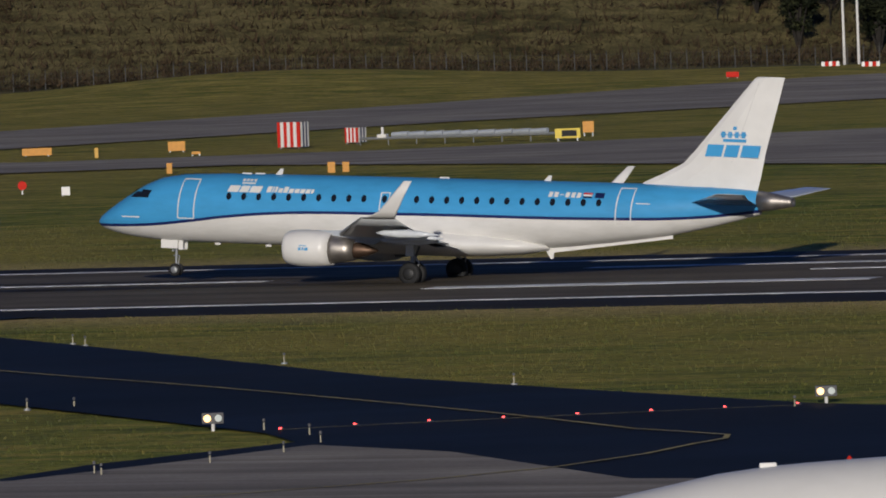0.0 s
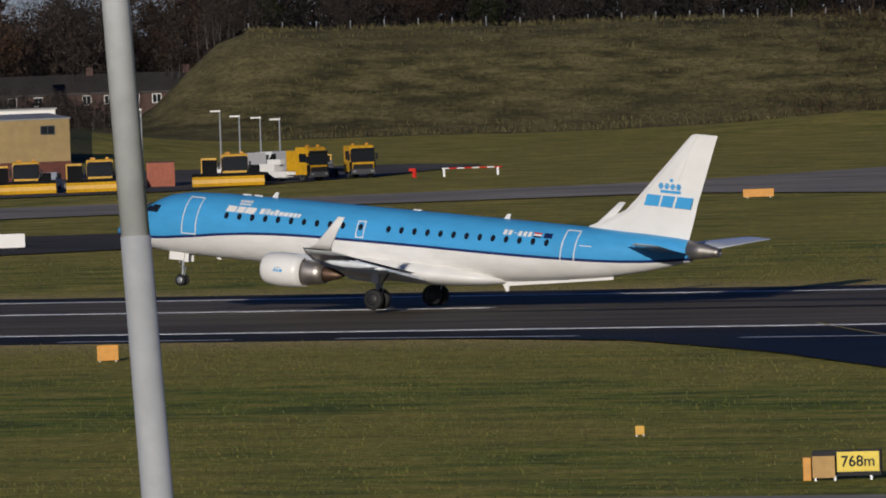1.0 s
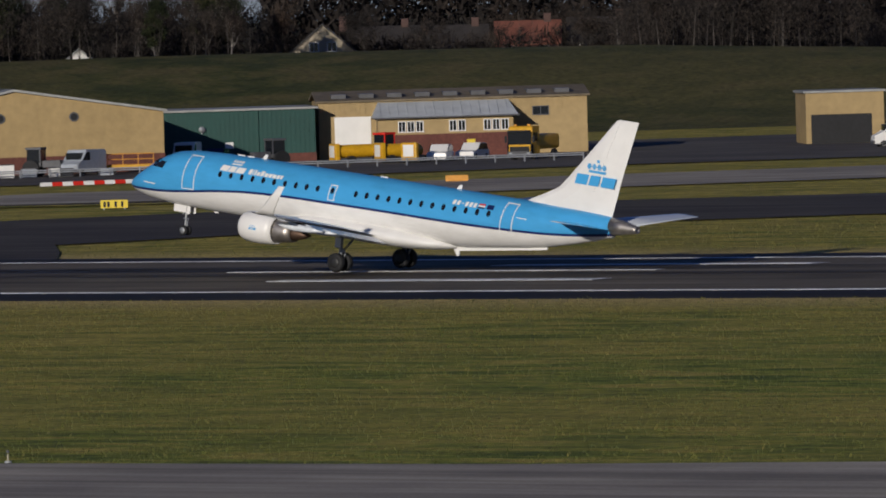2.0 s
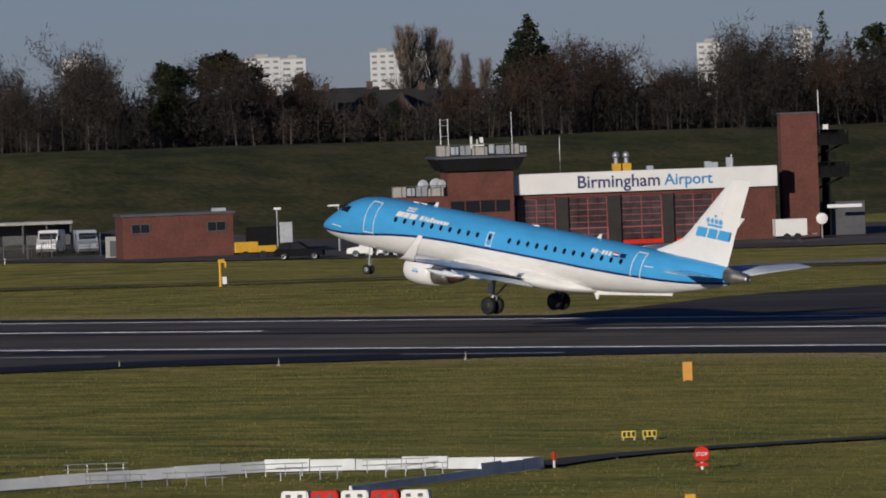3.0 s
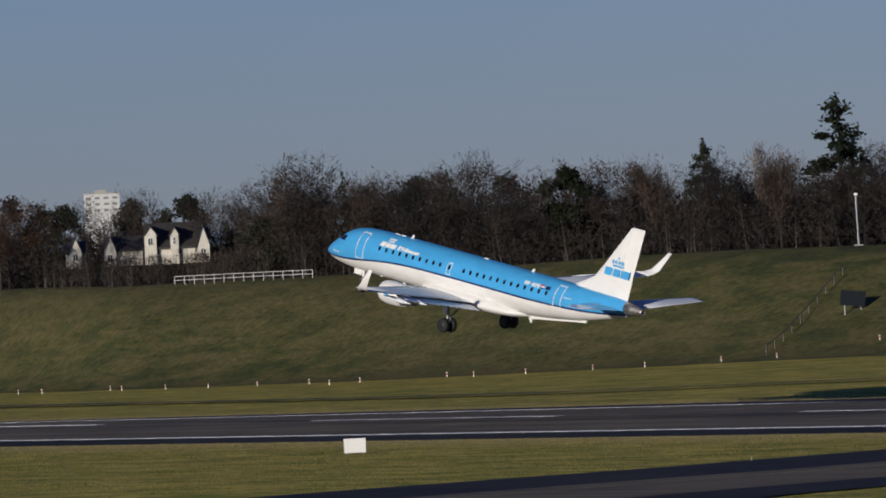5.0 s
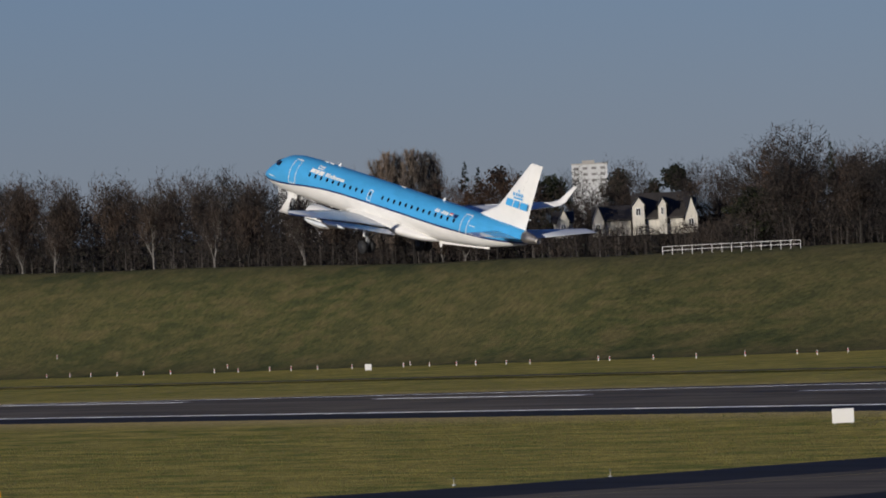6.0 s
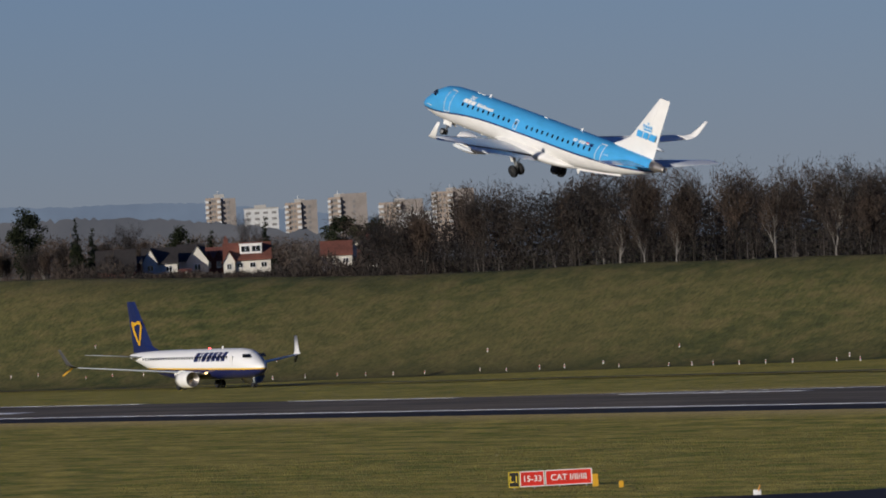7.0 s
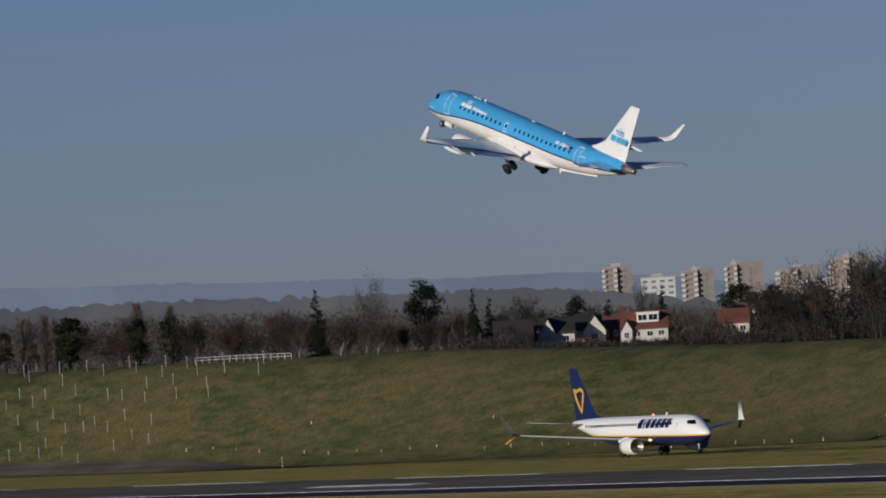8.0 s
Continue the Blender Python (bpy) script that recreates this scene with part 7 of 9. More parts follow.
def hills():
    """A plain backdrop of low wooded hills at the horizon; distance haze is put into its blue-grey glow."""
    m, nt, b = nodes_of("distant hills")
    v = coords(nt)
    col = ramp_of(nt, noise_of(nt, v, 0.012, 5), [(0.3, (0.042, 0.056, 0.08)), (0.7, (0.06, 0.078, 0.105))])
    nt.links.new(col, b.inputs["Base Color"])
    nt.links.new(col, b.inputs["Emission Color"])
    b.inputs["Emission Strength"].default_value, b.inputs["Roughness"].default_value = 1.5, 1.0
    # nearer woods: haze put into a greyer, weaker glow
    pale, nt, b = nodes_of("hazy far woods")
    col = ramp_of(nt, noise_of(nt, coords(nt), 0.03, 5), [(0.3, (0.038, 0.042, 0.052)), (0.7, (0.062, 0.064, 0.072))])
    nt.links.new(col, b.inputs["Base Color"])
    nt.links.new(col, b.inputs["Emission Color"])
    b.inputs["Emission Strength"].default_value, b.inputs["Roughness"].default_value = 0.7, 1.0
    west = ((20, 3.0), (58, 8.0), (60, 16.0), (61.3, 31.0), (62, 33.5), (63.7, 38.0), (65.1, 42.5), (70, 48.0), (85, 40.0))
    near = ((20, 1.0), (59, 3.0), (60.5, 13.0), (61.6, 22.0), (62.6, 23.0), (63.7, 25.0), (65.1, 26.5), (70, 28.0), (85, 24.0))
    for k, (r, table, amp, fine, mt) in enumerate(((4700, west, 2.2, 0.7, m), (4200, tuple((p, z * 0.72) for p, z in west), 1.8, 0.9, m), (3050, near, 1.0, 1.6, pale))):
        V, F = [], []
        for i in range(2401):
            p = 20 + 65 * i / 2400
            a = radians(p)
            hgt = lerp_table(table, p, 1) + amp * noise.noise((p * 1.1, k, 0)) + fine * noise.noise((p * 9, k, 4)) + fine * noise.noise((p * 38, k, 8))
            for z in (-20, hgt):
                V.append((-r * math.sin(a), r * math.cos(a), z))
        for i in range(2400):
            F.append((2 * i, 2 * i + 1, 2 * i + 3, 2 * i + 2))
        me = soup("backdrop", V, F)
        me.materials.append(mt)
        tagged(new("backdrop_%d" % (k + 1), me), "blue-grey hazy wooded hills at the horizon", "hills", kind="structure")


hills()


# ---- vehicles
def vehicle(name, m, label, category, length, width, body, glass, colour, wheels, r=0.4, group="", extras=()):
    """A road vehicle along x, front to -x: body and glass are side outlines of (x, z)."""
    t = thing(name, m, label, category, group)
    for k, (outline, w) in enumerate(body):
        bm = bmesh.new()
        slab(bm, outline, -w / 2, w / 2)
        bmesh.ops.bevel(bm, geom=bm.edges[:], offset=0.06, segments=2, affect="EDGES")
        part("body" if k == 0 else "upper_body", bm, colour, t)
    for outline in glass:
        bm = bmesh.new()
        slab(bm, outline, -width / 2 - 0.005, width / 2 + 0.005)
        part("side_window", bm, M_GLASS, t)
    for x in wheels:
        for s in (-1, 1):
            bm = bmesh.new()
            turned(bm, [(-0.12, r * 0.6), (-0.12, r * 0.93), (0, r), (0.12, r * 0.93), (0.12, r * 0.6)], axis="Y", c=(x, s * (width / 2 - 0.1), r), n=18)
            w = part("wheel", bm, M_BLACK, t)
            bm = bmesh.new()
            turned(bm, [(-0.1, 0.02), (-0.125, r * 0.55), (0.125, r * 0.55), (0.1, 0.02)], axis="Y", c=(x, s * (width / 2 - 0.1), r), n=14)
            part("hub", bm, M_STEEL, w)
    for nm, b, mt in extras:
        part(nm, B(b, bevel=0.02), mt, t)
    return t


def van(m, colour=M_WHITE, label="white panel van parked in the yard"):
    return vehicle("van", m, label, "van", 5.4, 2.0, [([(-2.7, 0.4), (2.7, 0.4), (2.7, 2.3), (2.5, 2.45), (-0.9, 2.45), (-1.7, 1.5), (-2.6, 1.15)], 2.0)], [[(-1.62, 1.5), (-0.95, 2.25), (-0.3, 2.25), (-0.3, 1.5)]], colour, (-1.75, 1.6), 0.36, extras=(("windscreen", (-1.66, -1.2, -0.8, 0.8, 1.58, 2.2), M_GLASS), ("bumper", (-2.75, -2.6, -0.95, 0.95, 0.4, 0.7), M_DARKGREY), ("headlight", (-2.7, -2.5, -0.9, -0.6, 0.85, 1.05), M_STEEL)))


def car(m, colour, label):
    return vehicle("car", m, label, "car", 4.5, 1.85, [([(-2.25, 0.35), (2.25, 0.35), (2.25, 0.95), (2.1, 1.0), (-0.9, 1.0), (-2.2, 0.85)], 1.85), ([(-0.95, 0.98), (2.0, 0.98), (1.7, 1.6), (0.0, 1.66)], 1.7)], [[(-0.75, 1.02), (-0.05, 1.55), (0.75, 1.57), (0.75, 1.02)], [(0.85, 1.02), (0.85, 1.57), (1.6, 1.52), (1.8, 1.02)]], colour, (-1.4, 1.4), 0.34, extras=(("rear_light", (2.2, 2.28, -0.8, -0.5, 0.8, 0.95), M_RED),))


def cab(t, x, y, colour, z=0.55, h=2.45, name="cab"):
    """A forward-control lorry cab that faces -y, as a part of a lorry."""
    bm = bmesh.new()
    slab(bm, [(-0.05, z), (-0.12, z + 0.9), (0.1, z + h - 0.15), (0.3, z + h), (1.75, z + h), (1.8, z)], -1.22, 1.22)
    for v in bm.verts:
        v.co = Vector((x + v.co.y, y + v.co.x, v.co.z))
    bmesh.ops.bevel(bm, geom=bm.edges[:], offset=0.06, segments=2, affect="EDGES")
    c = part(name, bm, colour, t)
    part("windscreen", B((x - 1.2, x + 1.2, y - 0.14, y + 0.04, z + 0.9, z + 2.1), bevel=0.03), M_GLASS, c)
    part("sun_visor", B((x - 1.1, x + 1.1, y - 0.36, y - 0.02, z + 2.1, z + 2.24), bevel=0.02), M_BLACK, c)
    for q in (-0.7, 0.7):
        part("beacon", B((x + q - 0.14, x + q + 0.14, y + 0.5, y + 0.75, z + h, z + h + 0.2), bevel=0.04), M_ORANGE, c)
    part("grille", B((x - 1.0, x + 1.0, y - 0.15, y - 0.05, z + 0.2, z + 0.72), bevel=0.02), M_BLACK, c)
    part("bumper", B((x - 1.2, x + 1.2, y - 0.2, y, z - 0.2, z + 0.28), bevel=0.04), M_DARKGREY, c)
    for s in (-1, 1):
        part("headlight", B((x + s * 0.9 - 0.16, x + s * 0.9 + 0.16, y - 0.22, y - 0.16, z - 0.02, z + 0.16)), M_STEEL, c)
        part("corner_panel", B((x + s * 1.18 - 0.08, x + s * 1.18 + 0.08, y - 0.12, y + 0.2, z - 0.05, z + 0.95)), M_MATT_BLACK, c)
        part("mirror", B((x + s * 1.42 - 0.1, x + s * 1.42 + 0.1, y - 0.1, y, z + 1.1, z + 1.75)), M_BLACK, c)
        part("side_window", B((x + s * 1.22 - 0.02, x + s * 1.22 + 0.02, y + 0.25, y + 1.2, z + 1.2, z + 2.0)), M_GLASS, c)
    return c


def lorry_wheels(t, x, ys, r=0.5):
    for y in ys:
        for s in (-1, 1):
            bm = bmesh.new()
            turned(bm, [(-0.16, r * 0.6), (-0.16, r * 0.94), (0, r), (0.16, r * 0.94), (0.16, r * 0.6)], axis="X", c=(x + s * 1.05, y, r), n=18)
            w = part("wheel", bm, M_BLACK, t)
            bm = bmesh.new()
            turned(bm, [(-0.13, 0.03), (-0.165, r * 0.55), (0.165, r * 0.55), (0.13, 0.03)], axis="X", c=(x + s * 1.05, y, r), n=14)
            part("hub", bm, M_STEEL, w)


def plough(m, blade=6.6, sweeper=True):
    t = thing("snow_plough", m, "yellow snow plough lorry with a broad yellow blade", "truck", "parked snow ploughs")
    cab(t, 0.9, 1.2, M_YELLOW)
    part("chassis", B((-0.1, 1.9, 1.6, 8.5, 0.6, 0.95)), M_DARKGREY, t)
    part("spreader_body", B((-0.25, 2.05, 3.4, 8.3, 0.95, 2.5), bevel=0.08), M_MATT_BLACK, t)
    part("hose_rack", B((2.15, 3.2, 1.4, 4.5, 0.6, 1.9), bevel=0.1), M_MATT_BLACK, t)
    lorry_wheels(t, 0.9, (2.0, 5.6, 6.9))
    bm = bmesh.new()
    prof = [(0.0, 0.12), (-0.12, 0.4), (-0.1, 0.75), (0.08, 1.0), (0.16, 0.98), (0.0, 0.72), (-0.03, 0.4), (0.1, 0.1)]
    loft(bm, [[(x, -0.9 + a, b) for a, b in prof] for x in (-blade / 2 + 0.3, blade / 2 + 0.3)])
    b = part("plough_blade", bm, M_YELLOW, t, "curved yellow blade")
    part("blade_frame", B((-0.4, 2.2, -0.8, 1.0, 0.55, 0.75), (-blade / 2 + 0.3, blade / 2 + 0.3, -0.8, -0.6, 0.98, 1.3)), M_MATT_BLACK, b)
    if sweeper:
        part("sweeper_cab", B((-2.2, -0.7, 1.8, 3.4, 0.9, 2.7), bevel=0.1), M_YELLOW, t)
        part("sweeper_window", B((-2.08, -0.7, 1.72, 1.82, 0.95, 2.5)), M_MATT_BLACK, t)
        part("sweeper_frame", B((-2.4, -0.5, 2.0, 6, 0.5, 0.9)), M_DARKGREY, t)
    part("beacon", B((0.1, 0.5, 1.7, 1.9, 3.0, 3.18)), M_ORANGE, t)
    return t


def tractor(m, colour, label, bladed=False):
    t = thing("tractor", m, label, "tractor")
    part("bonnet", B((-0.45, 0.45, -1.6, 0.2, 0.9, 1.6), bevel=0.1), colour, t)
    part("cab_frame", B((-0.75, 0.75, 0.2, 1.6, 1.0, 1.35), (-0.8, 0.8, 0.15, 1.65, 2.6, 2.8), (-0.75, -0.65, 0.2, 0.3, 1.3, 2.6), (0.65, 0.75, 0.2, 0.3, 1.3, 2.6)), colour, t)
    part("cab_glass", B((-0.7, 0.7, 0.25, 1.55, 1.35, 2.6)), M_GLASS, t)
    for x in (-0.85, 0.85):
        for y, r in ((-1.1, 0.5), (1.1, 0.85)):
            part("wheel", turned(bmesh.new(), [(-0.2, r * 0.5), (-0.2, r * 0.95), (0, r), (0.2, r * 0.95), (0.2, r * 0.5)], axis="X", c=(x, y, r), n=18), M_BLACK, t)
    if bladed:
        part("plough_blade", B((-1.7, 1.7, -2.4, -2.2, 0.15, 1.1), bevel=0.05), M_YELLOW, t)
    return t


plough(spot(33.08, 838), 6.6)
plough(spot(32.62, 837), 5.0)
plough(spot(31.78, 842), 6.6)
plough(spot(33.72, 844), 4.6, False)
plough(spot(34.28, 842), 3.6, False)
tractor(spot(34.02, 850, turn=20), M_GREEN, "dark green tractor parked between ploughs")
tractor(spot(33.45, 852), M_DARKGREY, "dark tractor parked beside the depot")
car(spot(32.42, 846, turn=70), M_WHITE, "white car parked among the ploughs")
car(spot(32.88, 858, turn=80), M_GREY, "silver car parked before the depot")
van(spot(34.35, 865, turn=10), label="white minibus parked by the depot")
van(spot(31.5, 884, turn=55), label="white van parked beside the lorries")
van(spot(31.68, 880, turn=50), label="white van with a raised roof")


def gritter():
    t = thing("lorry", spot(31.2, 855, turn=45), "yellow lorry with a white open chassis", "truck")
    cab(t, 0, 0, M_YELLOW, 0.6, 2.6)
    part("chassis", B((-0.9, 0.9, 1.7, 8.0, 0.65, 1.0)), M_WHITE, t)
    part("tool_locker", B((-1.1, 1.1, 3.2, 5.0, 0.4, 1.0), bevel=0.04), M_WHITE, t)
    part("body_ram", B((-0.6, 0.6, 5.2, 7.6, 1.0, 1.7), (-0.3, 0.3, 4.6, 6.4, 1.6, 2.1), bevel=0.05), M_WHITE, t)
    part("rear_body", B((-1.15, 1.15, 1.8, 3.0, 1.0, 2.9), bevel=0.06), M_YELLOW, t)
    lorry_wheels(t, 0, (0.9, 5.9, 7.1))
    t = thing("lorry", spot(30.92, 862, turn=22), "yellow tractor unit parked at the yard's end", "truck")
    cab(t, 0, 0, M_YELLOW, 0.6, 2.5)
    part("chassis", B((-0.9, 0.9, 1.7, 5.5, 0.65, 0.95)), M_DARKGREY, t)
    lorry_wheels(t, 0, (0.9, 4.4))
    t = thing("roller", spot(31.17, 868), "dark compactor with a yellow canopy", "roller")
    part("drum", tube(bmesh.new(), (-1.0, -1.0, 0.7), (1.0, -1.0, 0.7), 0.7, n=20), M_DARKGREY, t)
    part("machine_body", B((-1.0, 1.0, -0.4, 2.6, 0.6, 1.7), bevel=0.08), M_DARKGREY, t)
    part("canopy", B((-0.9, 0.9, 0.2, 1.9, 2.1, 2.25), (-0.85, -0.75, 0.3, 0.4, 1.6, 2.1), (0.75, 0.85, 0.3, 0.4, 1.6, 2.1)), M_YELLOW, t)
    t = thing("container", spot(32.18, 851), "rust-orange steel container on the yard", "container")
    part("shell", B((-1.3, 1.3, 0, 6, 0.05, 2.3), bevel=0.03), paint("rust-orange steel", (0.36, 0.1, 0.05), 0.7, vary=0.2), t)
    part("container_rib", ribbed(bmesh.new(), -1.2, 1.2, 0.002, 0.2, 2.2, 0.3, 0.03), paint("rust-orange rib", (0.33, 0.09, 0.05), 0.7, vary=0.2), t)


gritter()
# yard behind the red and white barrier
van(spot(38.8, 866, turn=80), label="small white utility vehicle by the green shed")
car(spot(38.62, 874, turn=75), M_NAVY, "dark car parked by the green shed")
tractor(spot(38.3, 850, turn=-60), M_DARKGREY, "black tractor with grey wheels")
tractor(spot(37.52, 866, turn=50), M_RED, "red tractor beside the tanks")
car(spot(37.22, 858, turn=80), M_WHITE, "white pickup in front of the office")
car(spot(37.02, 862, turn=70), M_WHITE, "white car with yellow markings")
van(spot(39.45, 842, turn=60), M_GREY, "grey service vehicle before the hangar")
tractor(spot(39.68, 841, turn=70), M_DARKGREY, "dark loader before the hangar wall")
van(spot(40.28, 843, turn=95), M_WHITE, "white flatbed vehicle before the hangar")
for p, tn in ((36.72, -25),):
    t = thing("lorry", spot(p, 852, turn=tn), "yellow lorry with a tanker body", "truck")
    cab(t, 0, 0, M_YELLOW, 0.6, 2.6)
    part("tank", B((-1.1, 1.1, 1.9, 6.5, 1.0, 2.4), bevel=0.3), M_YELLOW, t)
    lorry_wheels(t, 0, (0.9, 5.2))


def bowser(m, ln):
    t = thing("bowser", m, "yellow tank trailer with a pale end panel", "trailer", "yellow tanks in the yard")
    part("tank", tube(bmesh.new(), (-ln / 2, 0, 1.25), (ln / 2, 0, 1.25), 0.62, n=20), M_YELLOW, t)
    part("end_frame", B((-ln / 2 - 0.5, -ln / 2, -0.85, 0.85, 0.35, 2.0), bevel=0.12), M_YELLOW, t)
    part("end_panel", B((-ln / 2 - 0.55, -ln / 2 - 0.5, -0.55, 0.55, 0.7, 1.8)), M_WHITE, t)
    part("skid", B((-ln / 2, ln / 2, -0.6, -0.4, 0.2, 0.62), (-ln / 2, ln / 2, 0.4, 0.6, 0.2, 0.62)), M_DARKGREY, t)
    for x in (-ln * 0.25, ln * 0.3):
        part("wheel", tube(bmesh.new(), (x, -0.9, 0.42), (x, 0.9, 0.42), 0.42, n=16), M_BLACK, t)


bowser(spot(37.72, 860, turn=22), 4.6)
bowser(spot(37.5, 857, turn=25), 2.6)
bowser(spot(37.38, 853, turn=60), 1.2)
t = thing("work_platform", spot(39.15, 845), "orange tubular access platform by the hangar", "platform")
bm = bmesh.new()
for x in (-2.1, -0.7, 0.7, 2.1):
    tube(bm, (x, 0, 0.9), (x, 0, 1.9), 0.04, n=6)
for z in (0.9, 1.4, 1.9):
    tube(bm, (-2.2, 0, z), (2.2, 0, z), 0.04, n=6)
part("railing", bm, M_ORANGE, t)
part("deck", B((-2.3, 2.3, 0, 1.4, 0.55, 0.85)), M_YELLOW, t)
for x in (-1.6, 1.6):
    part("wheel", tube(bmesh.new(), (x, 0.1, 0.3), (x, 1.3, 0.3), 0.3, n=14), M_BLACK, t)
def yard_box(p, r, w, h, d, mt, label, name="equipment_cabinet"):
    t = thing(name, spot(p, r, turn=6), label, "cabinet", "cabinets before the hangar")
    part("housing", B((-w / 2, w / 2, 0, d, 0.12, h), bevel=0.04), mt, t)
    part("door", B((-w * 0.4, -w * 0.02, -0.03, 0.0, 0.25, h * 0.9)), mt, t)
    part("plinth", B((-w / 2 + 0.05, w / 2 - 0.05, 0.05, d - 0.05, 0, 0.12)), M_DARKGREY, t)
    part("lid", B((-w / 2 - 0.05, w / 2 + 0.05, -0.06, d + 0.05, h, h + 0.06)), M_DARKGREY, t)


for p, w, h, mt, lb in ((40.42, 2.4, 2.0, M_CONC, "tall grey storage container before the hangar"), (40.1, 2.6, 2.1, M_GREY, "pale grey storage container before the hangar"), (39.93, 1.6, 1.3, M_WHITE, "white site cabinet before the hangar"), (40.6, 1.5, 1.0, M_WHITE, "low white crate in the yard"),
                         (39.78, 1.3, 0.9, M_GREY, "low grey bin before the hangar wall"), (39.62, 1.0, 0.9, M_WHITE, "small white tank in the yard"), (39.55, 1.2, 0.8, M_DARKGREY, "low dark skip by the hangar"), (39.3, 1.2, 0.7, M_GREY, "low grey bin before the hangar wall"), (40.74, 2.2, 1.0, M_GREY, "low flat trailer bed in the yard"), (40.25, 1.2, 2.6, M_DARKGREY, "dark machine frame behind the containers")):
    yard_box(p, 838, w, h, 1.4, mt, lb)
tractor(spot(40.66, 846, turn=60), M_WHITE, "white buggy parked by the hangar corner")
# fire station forecourt and the brick hut
t = thing("site_trailer", spot(41.9, 838, turn=8), "small white box trailer beside the drill tower", "trailer")
part("box", B((-1.9, 1.0, 0, 2.2, 0.45, 2.0), bevel=0.05), M_WHITE, t)
for x in (-0.9, 0.1):
    part("wheel", tube(bmesh.new(), (x, -0.05, 0.35), (x, 0.25, 0.35), 0.35, n=16), M_BLACK, t)
part("tow_bar", B((1.0, 2.0, 0.9, 1.1, 0.5, 0.6)), M_STEEL, t)
t = thing("dish_aerial", spot(41.74, 840), "white dish aerial on a short post", "aerial")
part("dish", turned(bmesh.new(), [(0, 0.05), (0.02, 0.3), (0.1, 0.52), (0.16, 0.5), (0.1, 0.1)], axis="Y", c=(0, -0.3, 1.9), n=20), M_WHITE, t)
part("post", tube(bmesh.new(), (0, 0, 0), (0, 0, 1.9), 0.06, n=8), M_STEEL, t)
car(spot(44.55, 836, turn=-6), M_WHITE, "white sports utility car beside the watch tower")
car(spot(45.0, 836, turn=174), M_MATT_BLACK, "black saloon car on the forecourt")
t = thing("compressor", spot(45.27, 852, turn=4), "yellow towed compressor unit", "trailer")
part("canopy", B((-2.0, 0.2, 0, 1.2, 0.55, 1.55), bevel=0.08), M_YELLOW, t)
part("engine_deck", B((0.2, 1.9, 0, 1.2, 0.55, 1.15), bevel=0.05), M_YELLOW, t)
for x in (-1.0, 0.6):
    part("wheel", tube(bmesh.new(), (x, -0.06, 0.35), (x, 0.3, 0.35), 0.35, n=16), M_BLACK, t)
t = thing("training_rig", spot(45.2, 868), "smoke-blackened steel training rig", "rig")
part("shell", B((-2.0, 1.2, 0, 3, 0.3, 2.6), bevel=0.08), M_MATT_BLACK, t)
part("end_panel", B((1.2, 2.4, -0.1, 0.1, 0.4, 3.0)), M_STEEL, t)
part("floodlight", B((0.7, 1.4, -0.2, 0.1, 4.2, 4.4)), M_WHITE, t)
part("floodlight_post", tube(bmesh.new(), (1.0, 0, 0), (1.0, 0, 4.2), 0.06, n=8), M_STEEL, t)
van(spot(46.55, 898, turn=80), M_WHITE, "white van inside the shelter fence")
van(spot(46.33, 898, turn=95), M_GREY, "pale van beside the shelter")
t = thing("cabinet", spot(46.15, 880), "pale equipment cabinet beside the hut", "cabinet")
part("housing", B((-0.9, 0.9, 0, 1, 0.1, 2.1), bevel=0.04), M_CONC, t)
part("door", B((-0.5, 0.5, -0.03, 0, 0.2, 1.7)), M_DARKGREY, t)
part("plinth", B((-1, 1, -0.1, 1.1, 0, 0.1)), M_CONC, t)


# ---- airfield equipment
def board(name, m, w, h, z, material, label, category="sign", legs=True, depth=0.25):
    t = thing(name, m, label, category)
    part("panel", B((-w / 2, w / 2, 0, depth, z, z + h), bevel=0.02), material, t)
    if legs:
        for s in (-1, 1):
            part("leg", B((s * w * 0.38 - 0.04, s * w * 0.38 + 0.04, 0.05, 0.13, 0, z)), M_STEEL, t)
    return t


def barrier_board(m, w, h, label):
    t = thing("marker_board", m, label, "marker board")
    n = 7
    for k in range(n):
        part("stripe", B((-w / 2 + w * k / n, -w / 2 + w * (k + 1) / n, 0, 0.1, 0.15, h)), M_RED if k % 2 == 0 else M_WHITE, t)
    for k in range(5):
        part("side_stripe", B((w / 2, w / 2 + 0.05, 0.15 + 0.22 * k, 0.37 + 0.22 * k, 0.15, h)), M_NAVY if k % 2 else M_WHITE, t)
    for s in (-1, 1):
        part("leg", B((s * w * 0.4 - 0.05, s * w * 0.4 + 0.05, 0.1, 0.2, 0, 0.2)), M_STEEL, t)


barrier_board(spot(23.5, 768.8, turn=-35), 2.3, 2.25, "red and white striped board on the airfield")
barrier_board(spot(23.11, 778.8, turn=-35), 1.3, 1.4, "small red and white striped board")


